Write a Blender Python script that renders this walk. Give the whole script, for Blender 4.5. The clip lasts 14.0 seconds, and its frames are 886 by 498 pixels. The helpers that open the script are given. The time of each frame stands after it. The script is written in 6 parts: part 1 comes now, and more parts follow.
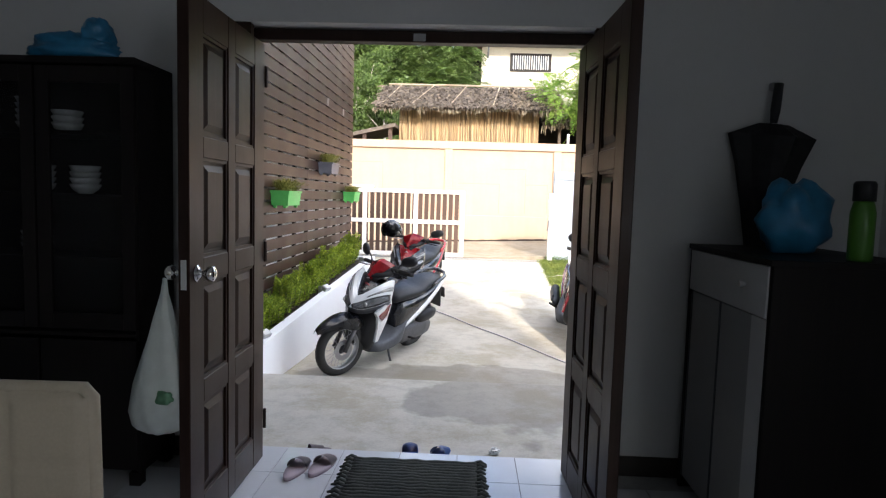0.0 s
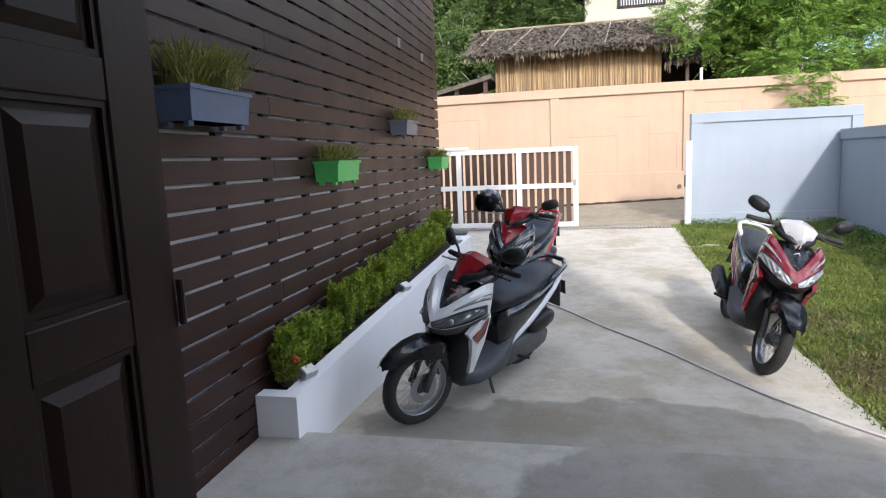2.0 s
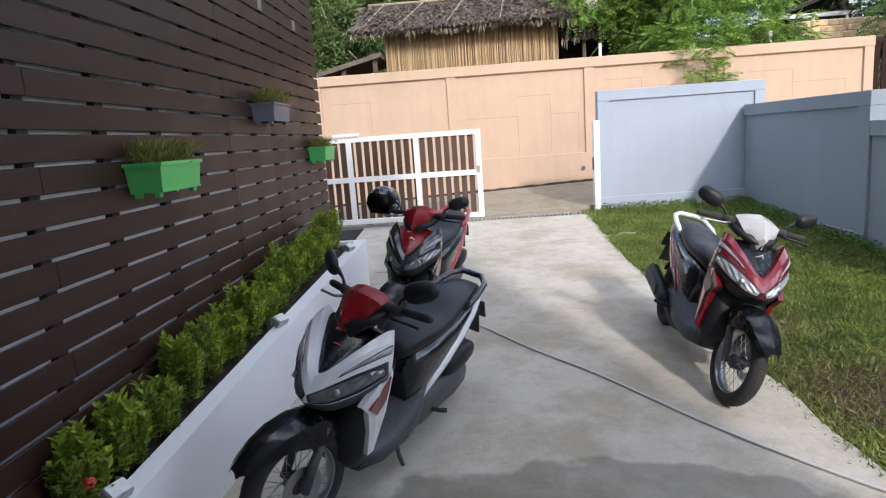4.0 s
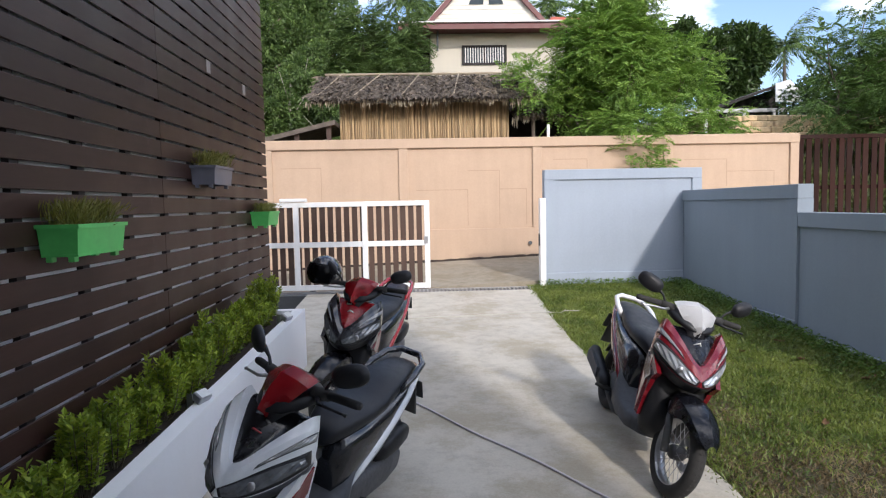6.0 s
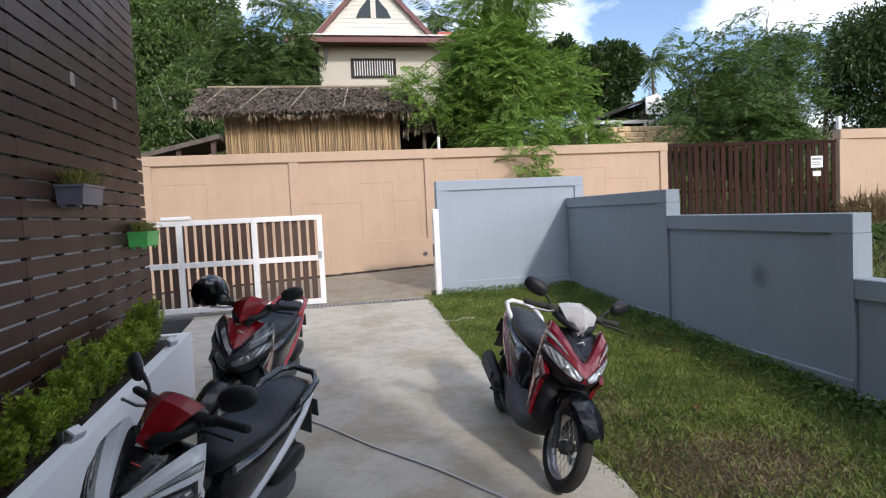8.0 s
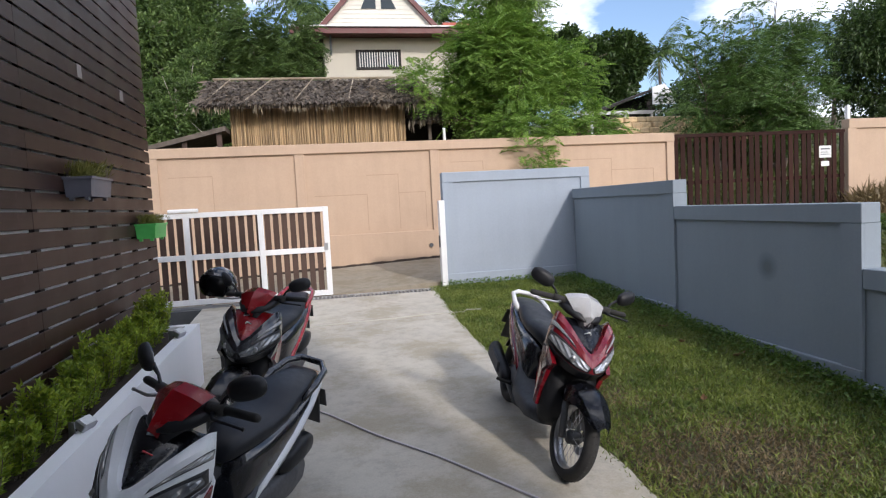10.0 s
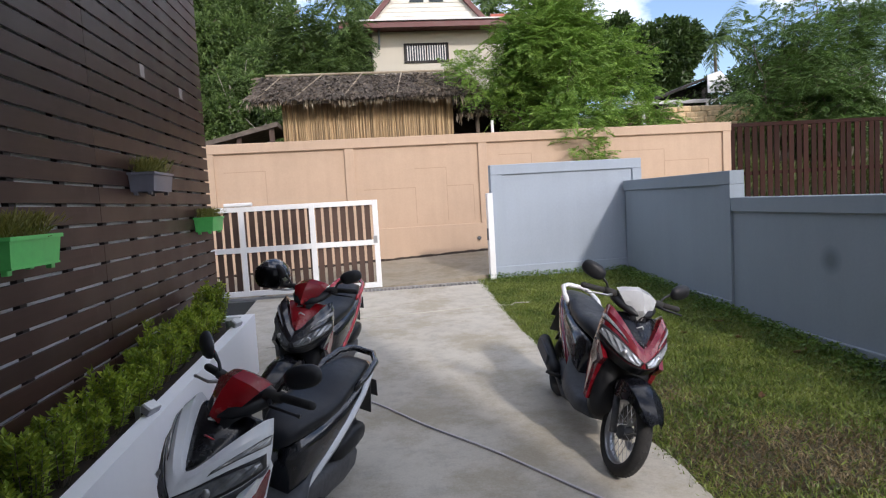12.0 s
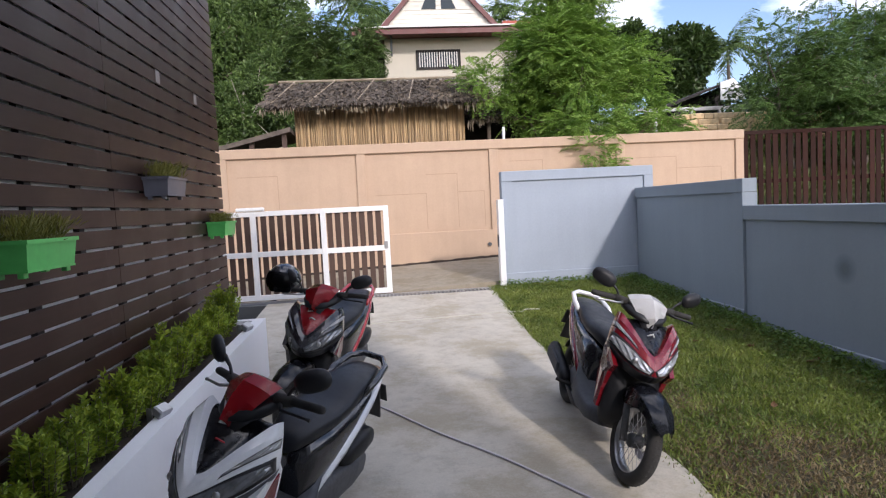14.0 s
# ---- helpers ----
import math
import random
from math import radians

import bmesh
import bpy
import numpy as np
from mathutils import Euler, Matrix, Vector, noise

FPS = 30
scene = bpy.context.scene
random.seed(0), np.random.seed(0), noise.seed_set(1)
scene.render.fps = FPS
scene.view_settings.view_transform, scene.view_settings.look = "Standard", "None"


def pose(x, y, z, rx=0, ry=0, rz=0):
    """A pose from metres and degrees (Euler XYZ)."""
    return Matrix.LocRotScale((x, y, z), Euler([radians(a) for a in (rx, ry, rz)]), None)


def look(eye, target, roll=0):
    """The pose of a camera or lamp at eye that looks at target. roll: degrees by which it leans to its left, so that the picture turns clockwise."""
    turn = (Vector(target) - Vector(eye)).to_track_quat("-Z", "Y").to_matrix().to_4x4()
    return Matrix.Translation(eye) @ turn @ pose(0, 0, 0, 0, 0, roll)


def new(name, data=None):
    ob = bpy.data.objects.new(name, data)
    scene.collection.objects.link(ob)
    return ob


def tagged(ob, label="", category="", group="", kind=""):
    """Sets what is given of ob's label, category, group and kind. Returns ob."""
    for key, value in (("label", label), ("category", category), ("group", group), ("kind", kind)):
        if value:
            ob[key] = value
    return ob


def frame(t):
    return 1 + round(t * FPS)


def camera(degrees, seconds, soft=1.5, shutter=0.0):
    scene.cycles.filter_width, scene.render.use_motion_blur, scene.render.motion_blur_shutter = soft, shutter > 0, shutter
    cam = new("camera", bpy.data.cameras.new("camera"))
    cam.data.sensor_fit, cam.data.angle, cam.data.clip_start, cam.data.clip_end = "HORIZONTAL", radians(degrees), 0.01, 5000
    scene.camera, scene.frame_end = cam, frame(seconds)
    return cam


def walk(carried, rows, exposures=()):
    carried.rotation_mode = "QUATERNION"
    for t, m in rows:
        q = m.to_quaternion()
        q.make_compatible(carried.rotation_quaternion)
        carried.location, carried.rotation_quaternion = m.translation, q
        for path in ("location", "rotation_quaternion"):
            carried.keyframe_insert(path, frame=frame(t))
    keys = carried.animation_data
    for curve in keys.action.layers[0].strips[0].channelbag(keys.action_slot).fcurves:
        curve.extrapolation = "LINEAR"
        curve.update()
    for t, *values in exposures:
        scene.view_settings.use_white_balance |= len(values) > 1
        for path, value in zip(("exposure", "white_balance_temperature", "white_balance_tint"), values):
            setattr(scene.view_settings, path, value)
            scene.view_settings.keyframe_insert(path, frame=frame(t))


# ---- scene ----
cam = camera(71.5, 14.0, soft=1.2)
METRES, EYE, TILT, LEAN, TURN = 3.3, 1.35, 0.0, 0.0, 2.3
ROWS = [
    (0.0, 0.0, 0.0, 0.0, 0.14, -4.77, -1.68),
    (0.5, 0.0253, 0.1378, -0.0005, 3.92, -6.15, -1.37),
    (1.0, 0.0288, 0.2881, -0.0054, 8.65, -5.8, -0.29),
    (1.5, -0.0071, 0.4299, -0.0055, 14.23, -6.86, 1.89),
    (2.0, -0.0267, 0.559, -0.004, 9.56, -8.1, 2.37),
    (2.5, -0.0354, 0.6943, -0.0019, 8.72, -9.67, 0.56),
    (3.0, -0.0563, 0.7919, 0.0038, 3.67, -10.21, 2.76),
    (5.5, -0.0367, 0.9307, 0.0185, -2.29, -8.3, 2.74),
    (6.0, -0.0318, 0.9277, 0.0227, -4.42, -4.1, 1.1),
    (6.5, -0.0233, 0.9243, 0.0233, -10.18, -4.24, 0.53),
    (7.0, -0.0172, 0.9187, 0.0219, -14.77, -4.42, 1.47),
    (7.5, -0.0154, 0.9178, 0.0207, -17.03, -4.67, 2.01),
    (8.0, -0.0195, 0.9182, 0.0227, -14.02, -3.31, 2.81),
    (10.5, -0.0239, 0.916, 0.0209, -13.19, -4.14, 3.15),
    (11.0, -0.0259, 0.9145, 0.0209, -11.12, -3.83, 3.17),
    (11.5, -0.0251, 0.9138, 0.0196, -11.04, -4.45, 3.89),
    (12.0, -0.0273, 0.9143, 0.0209, -9.13, -4.46, 3.27),
    (12.5, -0.0278, 0.9131, 0.0218, -8.65, -3.75, 2.63),
    (13.0, -0.0278, 0.9114, 0.0217, -9.0, -3.52, 2.59),
    (13.5, -0.0271, 0.9109, 0.0218, -9.28, -3.47, 3.12),
    (14.0, -0.0277, 0.9116, 0.0211, -8.13, -3.85, 2.91),
]
walk(cam, [(t, pose(0, 0, EYE, TILT, LEAN, TURN) @ pose(METRES * x, METRES * y, METRES * z, 90 + pitch, roll, yaw)) for t, x, y, z, yaw, pitch, roll in ROWS],
     exposures=((0.0, 2.45, 6600, 14), (0.5, 2.27, 6600, 14), (1.0, 2.05, 6450, 14), (1.5, 1.82, 6200, 14), (2.0, 1.66, 6130, 14), (2.5, 1.5, 6100, 15), (3.0, 1.44, 6100, 15), (5.5, 1.36, 6120, 15), (6.0, 1.24, 6120, 15), (7.5, 0.97, 6120, 15), (13.0, 1.02, 6160, 17), (14.0, 1.1, 6160, 19)))

# ---- sky and sun ----
# shadows fall 0.62 m to -x and 1.75 m to +y for each metre of height
SUN_WAY = Vector((0.62, -1.75, 1.0)).normalized()
sun = new("sun", bpy.data.lights.new("sun", "SUN"))
sun.data.energy, sun.data.angle, sun.data.color = 1.2, radians(3.0), (1.0, 0.93, 0.82)
sun.rotation_mode = "QUATERNION"
sun.rotation_quaternion = SUN_WAY.to_track_quat("Z", "Y")

world = bpy.data.worlds.new("sky")
scene.world = world
world.use_nodes = True
wn, wl = world.node_tree.nodes, world.node_tree.links
sky = wn.new("ShaderNodeTexSky")
sky.sky_type, sky.sun_disc = "NISHITA", False
sky.sun_elevation = math.asin(SUN_WAY.z)
sky.sun_rotation = math.atan2(SUN_WAY.x, SUN_WAY.y)
sky.air_density, sky.dust_density, sky.ozone_density = 1.0, 1.2, 1.5
wc = wn.new("ShaderNodeTexCoord")
wm = wn.new("ShaderNodeMapping")
wm.inputs["Scale"].default_value = (1.0, 1.0, 2.2)
wm.inputs["Location"].default_value = (1.1, 5.2, 0.9)
wl.new(wc.outputs["Generated"], wm.inputs["Vector"])
cloud = wn.new("ShaderNodeTexNoise")
cloud.inputs["Scale"].default_value, cloud.inputs["Detail"].default_value, cloud.inputs["Roughness"].default_value = 3.2, 7, 0.55
wl.new(wm.outputs["Vector"], cloud.inputs["Vector"])
wr = wn.new("ShaderNodeValToRGB")
wr.color_ramp.elements[0].position, wr.color_ramp.elements[1].position = 0.46, 0.66
wl.new(cloud.outputs["Fac"], wr.inputs["Fac"])
wx = wn.new("ShaderNodeMix")
wx.data_type = "RGBA"
wl.new(wr.outputs["Color"], wx.inputs["Factor"])
wl.new(sky.outputs["Color"], wx.inputs["A"])
wx.inputs["B"].default_value = (13.0, 12.9, 12.6, 1)
wl.new(wx.outputs["Result"], wn["Background"].inputs["Color"])
wn["Background"].inputs["Strength"].default_value = 0.1

# ---- materials ----


class Mat:
    """A small node builder for one procedural material."""

    def __init__(self, name, rough=0.6, metal=0.0, coat=0.0, spec=0.5):
        self.m = bpy.data.materials.new(name)
        self.m.use_nodes = True
        self.n, self.l = self.m.node_tree.nodes, self.m.node_tree.links
        self.b = self.n["Principled BSDF"]
        self.b.inputs["Roughness"].default_value = rough
        self.b.inputs["Metallic"].default_value = metal
        self.b.inputs["Coat Weight"].default_value = coat
        self.b.inputs["Coat Roughness"].default_value = 0.08
        self.b.inputs["Specular IOR Level"].default_value = spec
        self.co = self.n.new("ShaderNodeTexCoord")

    def noise(self, scale, detail=6, rough=0.6, stretch=None, space="Object"):
        t = self.n.new("ShaderNodeTexNoise")
        t.inputs["Scale"].default_value, t.inputs["Detail"].default_value, t.inputs["Roughness"].default_value = scale, detail, rough
        src = self.co.outputs[space]
        if stretch:
            mp = self.n.new("ShaderNodeMapping")
            mp.inputs["Scale"].default_value = stretch
            self.l.new(src, mp.inputs["Vector"])
            src = mp.outputs["Vector"]
        self.l.new(src, t.inputs["Vector"])
        return t.outputs["Fac"]

    def ramp(self, fac, stops):
        r = self.n.new("ShaderNodeValToRGB")
        e = r.color_ramp.elements
        while len(e) < len(stops):
            e.new(0.5)
        for el, (p, c) in zip(e, stops):
            el.position = p
            el.color = (*c, 1) if len(c) == 3 else c
        self.l.new(fac, r.inputs["Fac"])
        return r.outputs["Color"]

    def mix(self, fac, a, b, mode="MIX"):
        x = self.n.new("ShaderNodeMix")
        x.data_type, x.blend_type = "RGBA", mode
        for sock, v in ((x.inputs["Factor"], fac), (x.inputs["A"], a), (x.inputs["B"], b)):
            if isinstance(v, (int, float)):
                sock.default_value = v
            elif isinstance(v, tuple):
                sock.default_value = (*v, 1)
            else:
                self.l.new(v, sock)
        return x.outputs["Result"]

    def random(self, amount=0.3):
        """Brightness by object, about 1."""
        o = self.n.new("ShaderNodeObjectInfo")
        return self.ramp(o.outputs["Random"], [(0, (1 - amount,) * 3), (1, (1 + amount,) * 3)])

    def island(self, stops):
        g = self.n.new("ShaderNodeNewGeometry")
        return self.ramp(g.outputs["Random Per Island"], stops)

    def colour(self, c):
        if isinstance(c, tuple):
            self.b.inputs["Base Color"].default_value = (*c, 1)
        else:
            self.l.new(c, self.b.inputs["Base Color"])
        return self

    def roughness(self, fac, lo, hi):
        self.l.new(self.ramp(fac, [(0.3, (lo,) * 3), (0.7, (hi,) * 3)]), self.b.inputs["Roughness"])
        return self

    def bump(self, fac, strength=0.3, distance=0.01):
        u = self.n.new("ShaderNodeBump")
        u.inputs["Strength"].default_value, u.inputs["Distance"].default_value = strength, distance
        self.l.new(fac, u.inputs["Height"])
        self.l.new(u.outputs["Normal"], self.b.inputs["Normal"])
        return self


def plain(name, c, rough=0.5, metal=0.0, coat=0.0, grain=40.0, vary=0.12, bump=0.08, spec=0.5):
    """A surface of one paint or plastic with slight mottling, dust and fine relief."""
    m = Mat(name, rough, metal, coat, spec)
    n1, n2 = m.noise(grain, 4), m.noise(grain / 9, 5)
    lo, hi = tuple(v * (1 - vary) for v in c), tuple(min(1, v * (1 + vary)) for v in c)
    col = m.mix(0.5, m.ramp(n1, [(0.3, lo), (0.7, hi)]), m.ramp(n2, [(0.3, lo), (0.7, hi)]))
    m.colour(col).roughness(n2, max(0.02, rough * 0.8), min(1, rough * 1.25))
    if bump:
        m.bump(n1, bump, 0.002)
    return m.m


def render_wall(name, c, streak=0.18, grain=30.0):
    """Painted cement render: mottled, with faint runs and patches."""
    m = Mat(name, 0.85)
    n1, n2, n3 = m.noise(grain, 6), m.noise(0.9, 6, 0.65), m.noise(2.2, 5, 0.6, (3.0, 3.0, 0.25))
    dark, light = tuple(v * (1 - streak) for v in c), tuple(min(1, v * (1 + streak * 0.5)) for v in c)
    col = m.mix(0.45, m.ramp(n2, [(0.3, dark), (0.65, light)]), m.ramp(n3, [(0.25, dark), (0.6, c), (0.8, light)]))
    col = m.mix(0.25, col, m.ramp(n1, [(0.3, dark), (0.7, light)]))
    m.colour(col).bump(n1, 0.25, 0.004)
    return m.m


def damp_spot(mat, centre, radius):
    """A dark round damp mark with a soft ragged edge in an existing wall paint."""
    m = mat.copy()
    m.name = mat.name + "_with_damp_mark"
    n, l = m.node_tree.nodes, m.node_tree.links
    b = n["Principled BSDF"]
    old = b.inputs["Base Color"].links[0].from_socket
    co, mp, g = n.new("ShaderNodeTexCoord"), n.new("ShaderNodeMapping"), n.new("ShaderNodeTexGradient")
    mp.vector_type = "TEXTURE"
    mp.inputs["Location"].default_value, mp.inputs["Scale"].default_value = centre, (radius, 1.0, radius)
    g.gradient_type = "SPHERICAL"
    l.new(co.outputs["Object"], mp.inputs["Vector"])
    l.new(mp.outputs["Vector"], g.inputs["Vector"])
    r, x = n.new("ShaderNodeValToRGB"), n.new("ShaderNodeMix")
    r.color_ramp.elements[0].position, r.color_ramp.elements[1].position = 0.05, 0.75
    r.color_ramp.elements[1].color = (0.55, 0.55, 0.55, 1)
    l.new(g.outputs["Fac"], r.inputs["Fac"])
    x.data_type, x.blend_type = "RGBA", "MULTIPLY"
    l.new(r.outputs["Color"], x.inputs["Factor"])
    l.new(old, x.inputs["A"])
    x.inputs["B"].default_value = (0.25, 0.25, 0.25, 1)
    l.new(x.outputs["Result"], b.inputs["Base Color"])
    return m


def wood(name, a, b, along="z", rough=0.4, coat=0.0, vary=0.0, spec=0.5):
    m = Mat(name, rough, 0, coat, spec)
    st = {"x": (0.6, 14, 14), "y": (14, 0.6, 14), "z": (14, 14, 0.6)}[along]
    n1, n2 = m.noise(3.0, 8, 0.65, st), m.noise(1.3, 5)
    col = m.mix(0.35, m.ramp(n1, [(0.3, a), (0.7, b)]), m.ramp(n2, [(0.3, a), (0.7, b)]))
    if vary:
        col = m.mix(1.0, col, m.random(vary), "MULTIPLY")
    m.colour(col).roughness(n2, rough * 0.75, min(1, rough * 1.3)).bump(n1, 0.15, 0.002)
    return m.m


def leaf(name, lo, mid, hi, rough=0.45):
    m = Mat(name, rough)
    col = m.mix(0.5, m.island([(0, lo), (0.5, mid), (1, hi)]), m.ramp(m.noise(2.5, 4), [(0.35, lo), (0.65, hi)]))
    m.colour(col)
    t = m.n.new("ShaderNodeBsdfTranslucent")
    m.l.new(col, t.inputs["Color"])
    x = m.n.new("ShaderNodeMixShader")
    x.inputs[0].default_value = 0.3
    m.l.new(m.b.outputs[0], x.inputs[1])
    m.l.new(t.outputs[0], x.inputs[2])
    m.l.new(x.outputs[0], m.n["Material Output"].inputs["Surface"])
    return m.m


def concrete(name, base, stain, wet_from=None):
    m = Mat(name, 0.85)
    n1, n2, n3 = m.noise(70, 6), m.noise(0.55, 7, 0.62), m.noise(2.6, 6, 0.65)
    n4 = m.noise(7.0, 7, 0.7)
    dark, pale = tuple(v * 0.74 for v in base), tuple(min(1, v * 1.14) for v in base)
    col = m.ramp(n2, [(0.4, stain), (0.5, base), (0.62, pale)])
    col = m.mix(0.5, col, m.ramp(n3, [(0.36, dark), (0.5, base), (0.64, pale)]))
    col = m.mix(0.5, col, m.ramp(n4, [(0.36, tuple(v * 0.6 for v in base)), (0.5, base), (0.66, pale)]))
    n5 = m.noise(1.25, 8, 0.72)
    col = m.mix(m.ramp(n5, [(0.47, (0, 0, 0)), (0.6, (0.8, 0.8, 0.8))]), col, (base[0] * 0.6, base[1] * 0.54, base[2] * 0.41))
    col = m.mix(0.3, col, m.ramp(n1, [(0.3, dark), (0.7, pale)]))
    if wet_from:
        # a damp patch with a ragged edge
        cx, cy, rx, ry = wet_from
        mp = m.n.new("ShaderNodeMapping")
        mp.vector_type = "TEXTURE"
        mp.inputs["Location"].default_value, mp.inputs["Scale"].default_value = (cx, cy, -0.2), (rx, ry, 5)
        m.l.new(m.co.outputs["Object"], mp.inputs["Vector"])
        g = m.n.new("ShaderNodeTexGradient")
        g.gradient_type = "SPHERICAL"
        m.l.new(mp.outputs["Vector"], g.inputs["Vector"])
        add = m.n.new("ShaderNodeMath")
        add.operation = "ADD"
        m.l.new(g.outputs["Fac"], add.inputs[0])
        sc = m.n.new("ShaderNodeMath")
        sc.operation = "MULTIPLY_ADD"
        sc.inputs[1].default_value, sc.inputs[2].default_value = 1.1, -0.55
        m.l.new(m.noise(1.6, 4, 0.5), sc.inputs[0])
        m.l.new(sc.outputs[0], add.inputs[1])
        edge = m.ramp(add.outputs[0], [(0.3, (0, 0, 0)), (0.36, (1, 1, 1))])
        col = m.mix(edge, col, m.mix(1.0, col, (0.6, 0.59, 0.58), "MULTIPLY"))
        m.l.new(m.ramp(add.outputs[0], [(0.3, (0.85,) * 3), (0.36, (0.6,) * 3)]), m.b.inputs["Roughness"])
    m.colour(col).bump(n1, 0.3, 0.004)
    return m.m


M = {}
M["white_wall"] = render_wall("white_interior_paint", (0.62, 0.63, 0.63), 0.05)
M["ceiling"] = render_wall("ceiling_paint", (0.7, 0.7, 0.7), 0.04)
M["tile"] = plain("white_floor_tile", (0.62, 0.64, 0.68), 0.18, coat=0.3, grain=6, vary=0.06, bump=0.0)
M["grout"] = plain("grout", (0.32, 0.32, 0.32), 0.9)
M["skirting"] = wood("dark_skirting", (0.012, 0.009, 0.008), (0.03, 0.022, 0.018), "x", 0.4)
M["door"] = wood("dark_door_wood", (0.016, 0.0065, 0.0045), (0.036, 0.016, 0.011), "z", 0.42, 0.0, 0, 0.25)
M["dark_furniture"] = wood("wenge_laminate", (0.004, 0.003, 0.003), (0.011, 0.008, 0.008), "z", 0.5, 0, 0, 0.2)
M["chrome"] = plain("polished_steel", (0.75, 0.74, 0.72), 0.12, 1.0, vary=0.05, bump=0)
M["glass_dark"] = plain("smoked_glass", (0.006, 0.006, 0.007), 0.16, vary=0.05, bump=0, spec=0.2)
cg = Mat("clear_cabinet_glass", 0.03)
cg.b.inputs["Transmission Weight"].default_value = 1.0
cg.b.inputs["IOR"].default_value = 1.2
cg.colour((0.75, 0.78, 0.8))
M["clear_glass"] = cg.m
M["white_lam"] = plain("white_laminate", (0.6, 0.6, 0.6), 0.4, grain=12, vary=0.05)
M["grey_lam"] = plain("pale_grey_laminate", (0.36, 0.36, 0.36), 0.45, grain=12, vary=0.06)
M["cream"] = plain("cream_leatherette", (0.5, 0.44, 0.34), 0.5, grain=120, vary=0.08, bump=0.25)
M["black_cloth"] = plain("black_nylon", (0.012, 0.012, 0.014), 0.7, grain=200, vary=0.2, bump=0.2)
M["blue_bag"] = plain("blue_plastic_film", (0.02, 0.2, 0.38), 0.35, grain=18, vary=0.3, bump=0.4)
sl = Mat("brown_slat", 0.5, 0, 0, 0.3)
sl_grain, sl_dirt = sl.noise(3.0, 8, 0.65, (14, 0.6, 14)), sl.noise(1.3, 5)
sl_col = sl.mix(0.4, sl.ramp(sl_grain, [(0.3, (0.025, 0.0112, 0.0082)), (0.7, (0.047, 0.0225, 0.0165))]), sl.ramp(sl_dirt, [(0.3, (0.024, 0.0108, 0.0078)), (0.7, (0.052, 0.025, 0.0185))]))
sl_col = sl.mix(1.0, sl_col, sl.random(0.16), "MULTIPLY")
# pale lime smears, short and upright
sl_col = sl.mix(sl.ramp(sl.noise(4.2, 5, 0.6, (1.0, 1.0, 0.35), "Object"), [(0.62, (0, 0, 0)), (0.76, (0.5, 0.5, 0.5))]), sl_col, (0.17, 0.13, 0.115))
sl.colour(sl_col).roughness(sl_dirt, 0.32, 0.55).bump(sl_grain, 0.15, 0.002)
M["slats"] = sl.m
# battens and other dark parts; also paints the shaded wall below the house eave
M["batten"] = plain("dark_batten_and_shade", (0.015, 0.011, 0.01), 0.7)
M["back_wall"] = render_wall("pale_wall_behind", (0.8, 0.8, 0.81), 0.06)
M["drive"] = concrete("drive_concrete", (0.52, 0.485, 0.41), (0.3, 0.265, 0.205), (0.1, 5.0, 2.6, 1.0))
M["apron"] = concrete("apron_concrete", (0.48, 0.455, 0.4), (0.33, 0.31, 0.27), (1.05, 4.45, 1.9, 1.1))
M["lane"] = concrete("lane_concrete", (0.33, 0.29, 0.22), (0.17, 0.15, 0.11))
M["planter_white"] = render_wall("white_planter_paint", (0.91, 0.91, 0.92), 0.04)
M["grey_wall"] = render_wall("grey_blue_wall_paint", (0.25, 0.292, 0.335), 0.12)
# end wall colour, set paler than the side walls' grey-blue
M["pale_wall"] = render_wall("paler_blue_wall_paint", (0.345, 0.395, 0.46), 0.14)
M["beige"] = render_wall("beige_wall_paint", (0.51, 0.37, 0.262), 0.16)
M["white_paint"] = plain("white_gate_paint", (0.8, 0.8, 0.8), 0.35, grain=25, vary=0.05)
M["gate_slat"] = wood("brown_gate_board", (0.05, 0.028, 0.02), (0.09, 0.052, 0.038), "z", 0.5, 0, 0.15)
M["brown_gate"] = wood("weathered_gate_board", (0.018, 0.0075, 0.006), (0.045, 0.018, 0.013), "z", 0.75, 0, 0.3, 0.15)
M["soil"] = plain("dark_soil", (0.035, 0.024, 0.017), 0.95, grain=60, vary=0.5, bump=0.8)
er = Mat("weedy_earth", 0.95)
er_a, er_b, er_c = er.noise(0.5, 7, 0.65), er.noise(8, 6, 0.6), er.noise(40, 4)
er_col = er.mix(er.ramp(er_a, [(0.52, (0, 0, 0)), (0.66, (1, 1, 1))]), er.ramp(er_b, [(0.3, (0.035, 0.05, 0.014)), (0.7, (0.09, 0.105, 0.03))]), er.ramp(er_b, [(0.3, (0.13, 0.09, 0.055)), (0.7, (0.27, 0.19, 0.115))]))
er.colour(er.mix(0.3, er_col, er.ramp(er_c, [(0.3, (0.03, 0.028, 0.015)), (0.7, (0.13, 0.11, 0.05))]))).bump(er_b, 0.6, 0.01)
M["earth"] = er.m
M["turf"] = plain("turf_floor", (0.06, 0.052, 0.026), 0.95, grain=30, vary=0.5, bump=0.6)
M["steel"] = plain("galvanised_steel", (0.45, 0.45, 0.46), 0.4, 0.8)
M["sandstone"] = plain("yellow_sandstone", (0.55, 0.41, 0.24), 0.9, grain=9, vary=0.4, bump=0.6)
M["dark_grey"] = plain("dark_grey_metal", (0.08, 0.085, 0.09), 0.5)

# ---- builders ----


def box(bm, x0, x1, y0, y1, z0, z1, m=None, bevel=0.0, seg=1):
    """A box, bevelled if asked, under the matrix m."""
    r = bmesh.ops.create_cube(bm, size=1.0)
    vs = r["verts"]
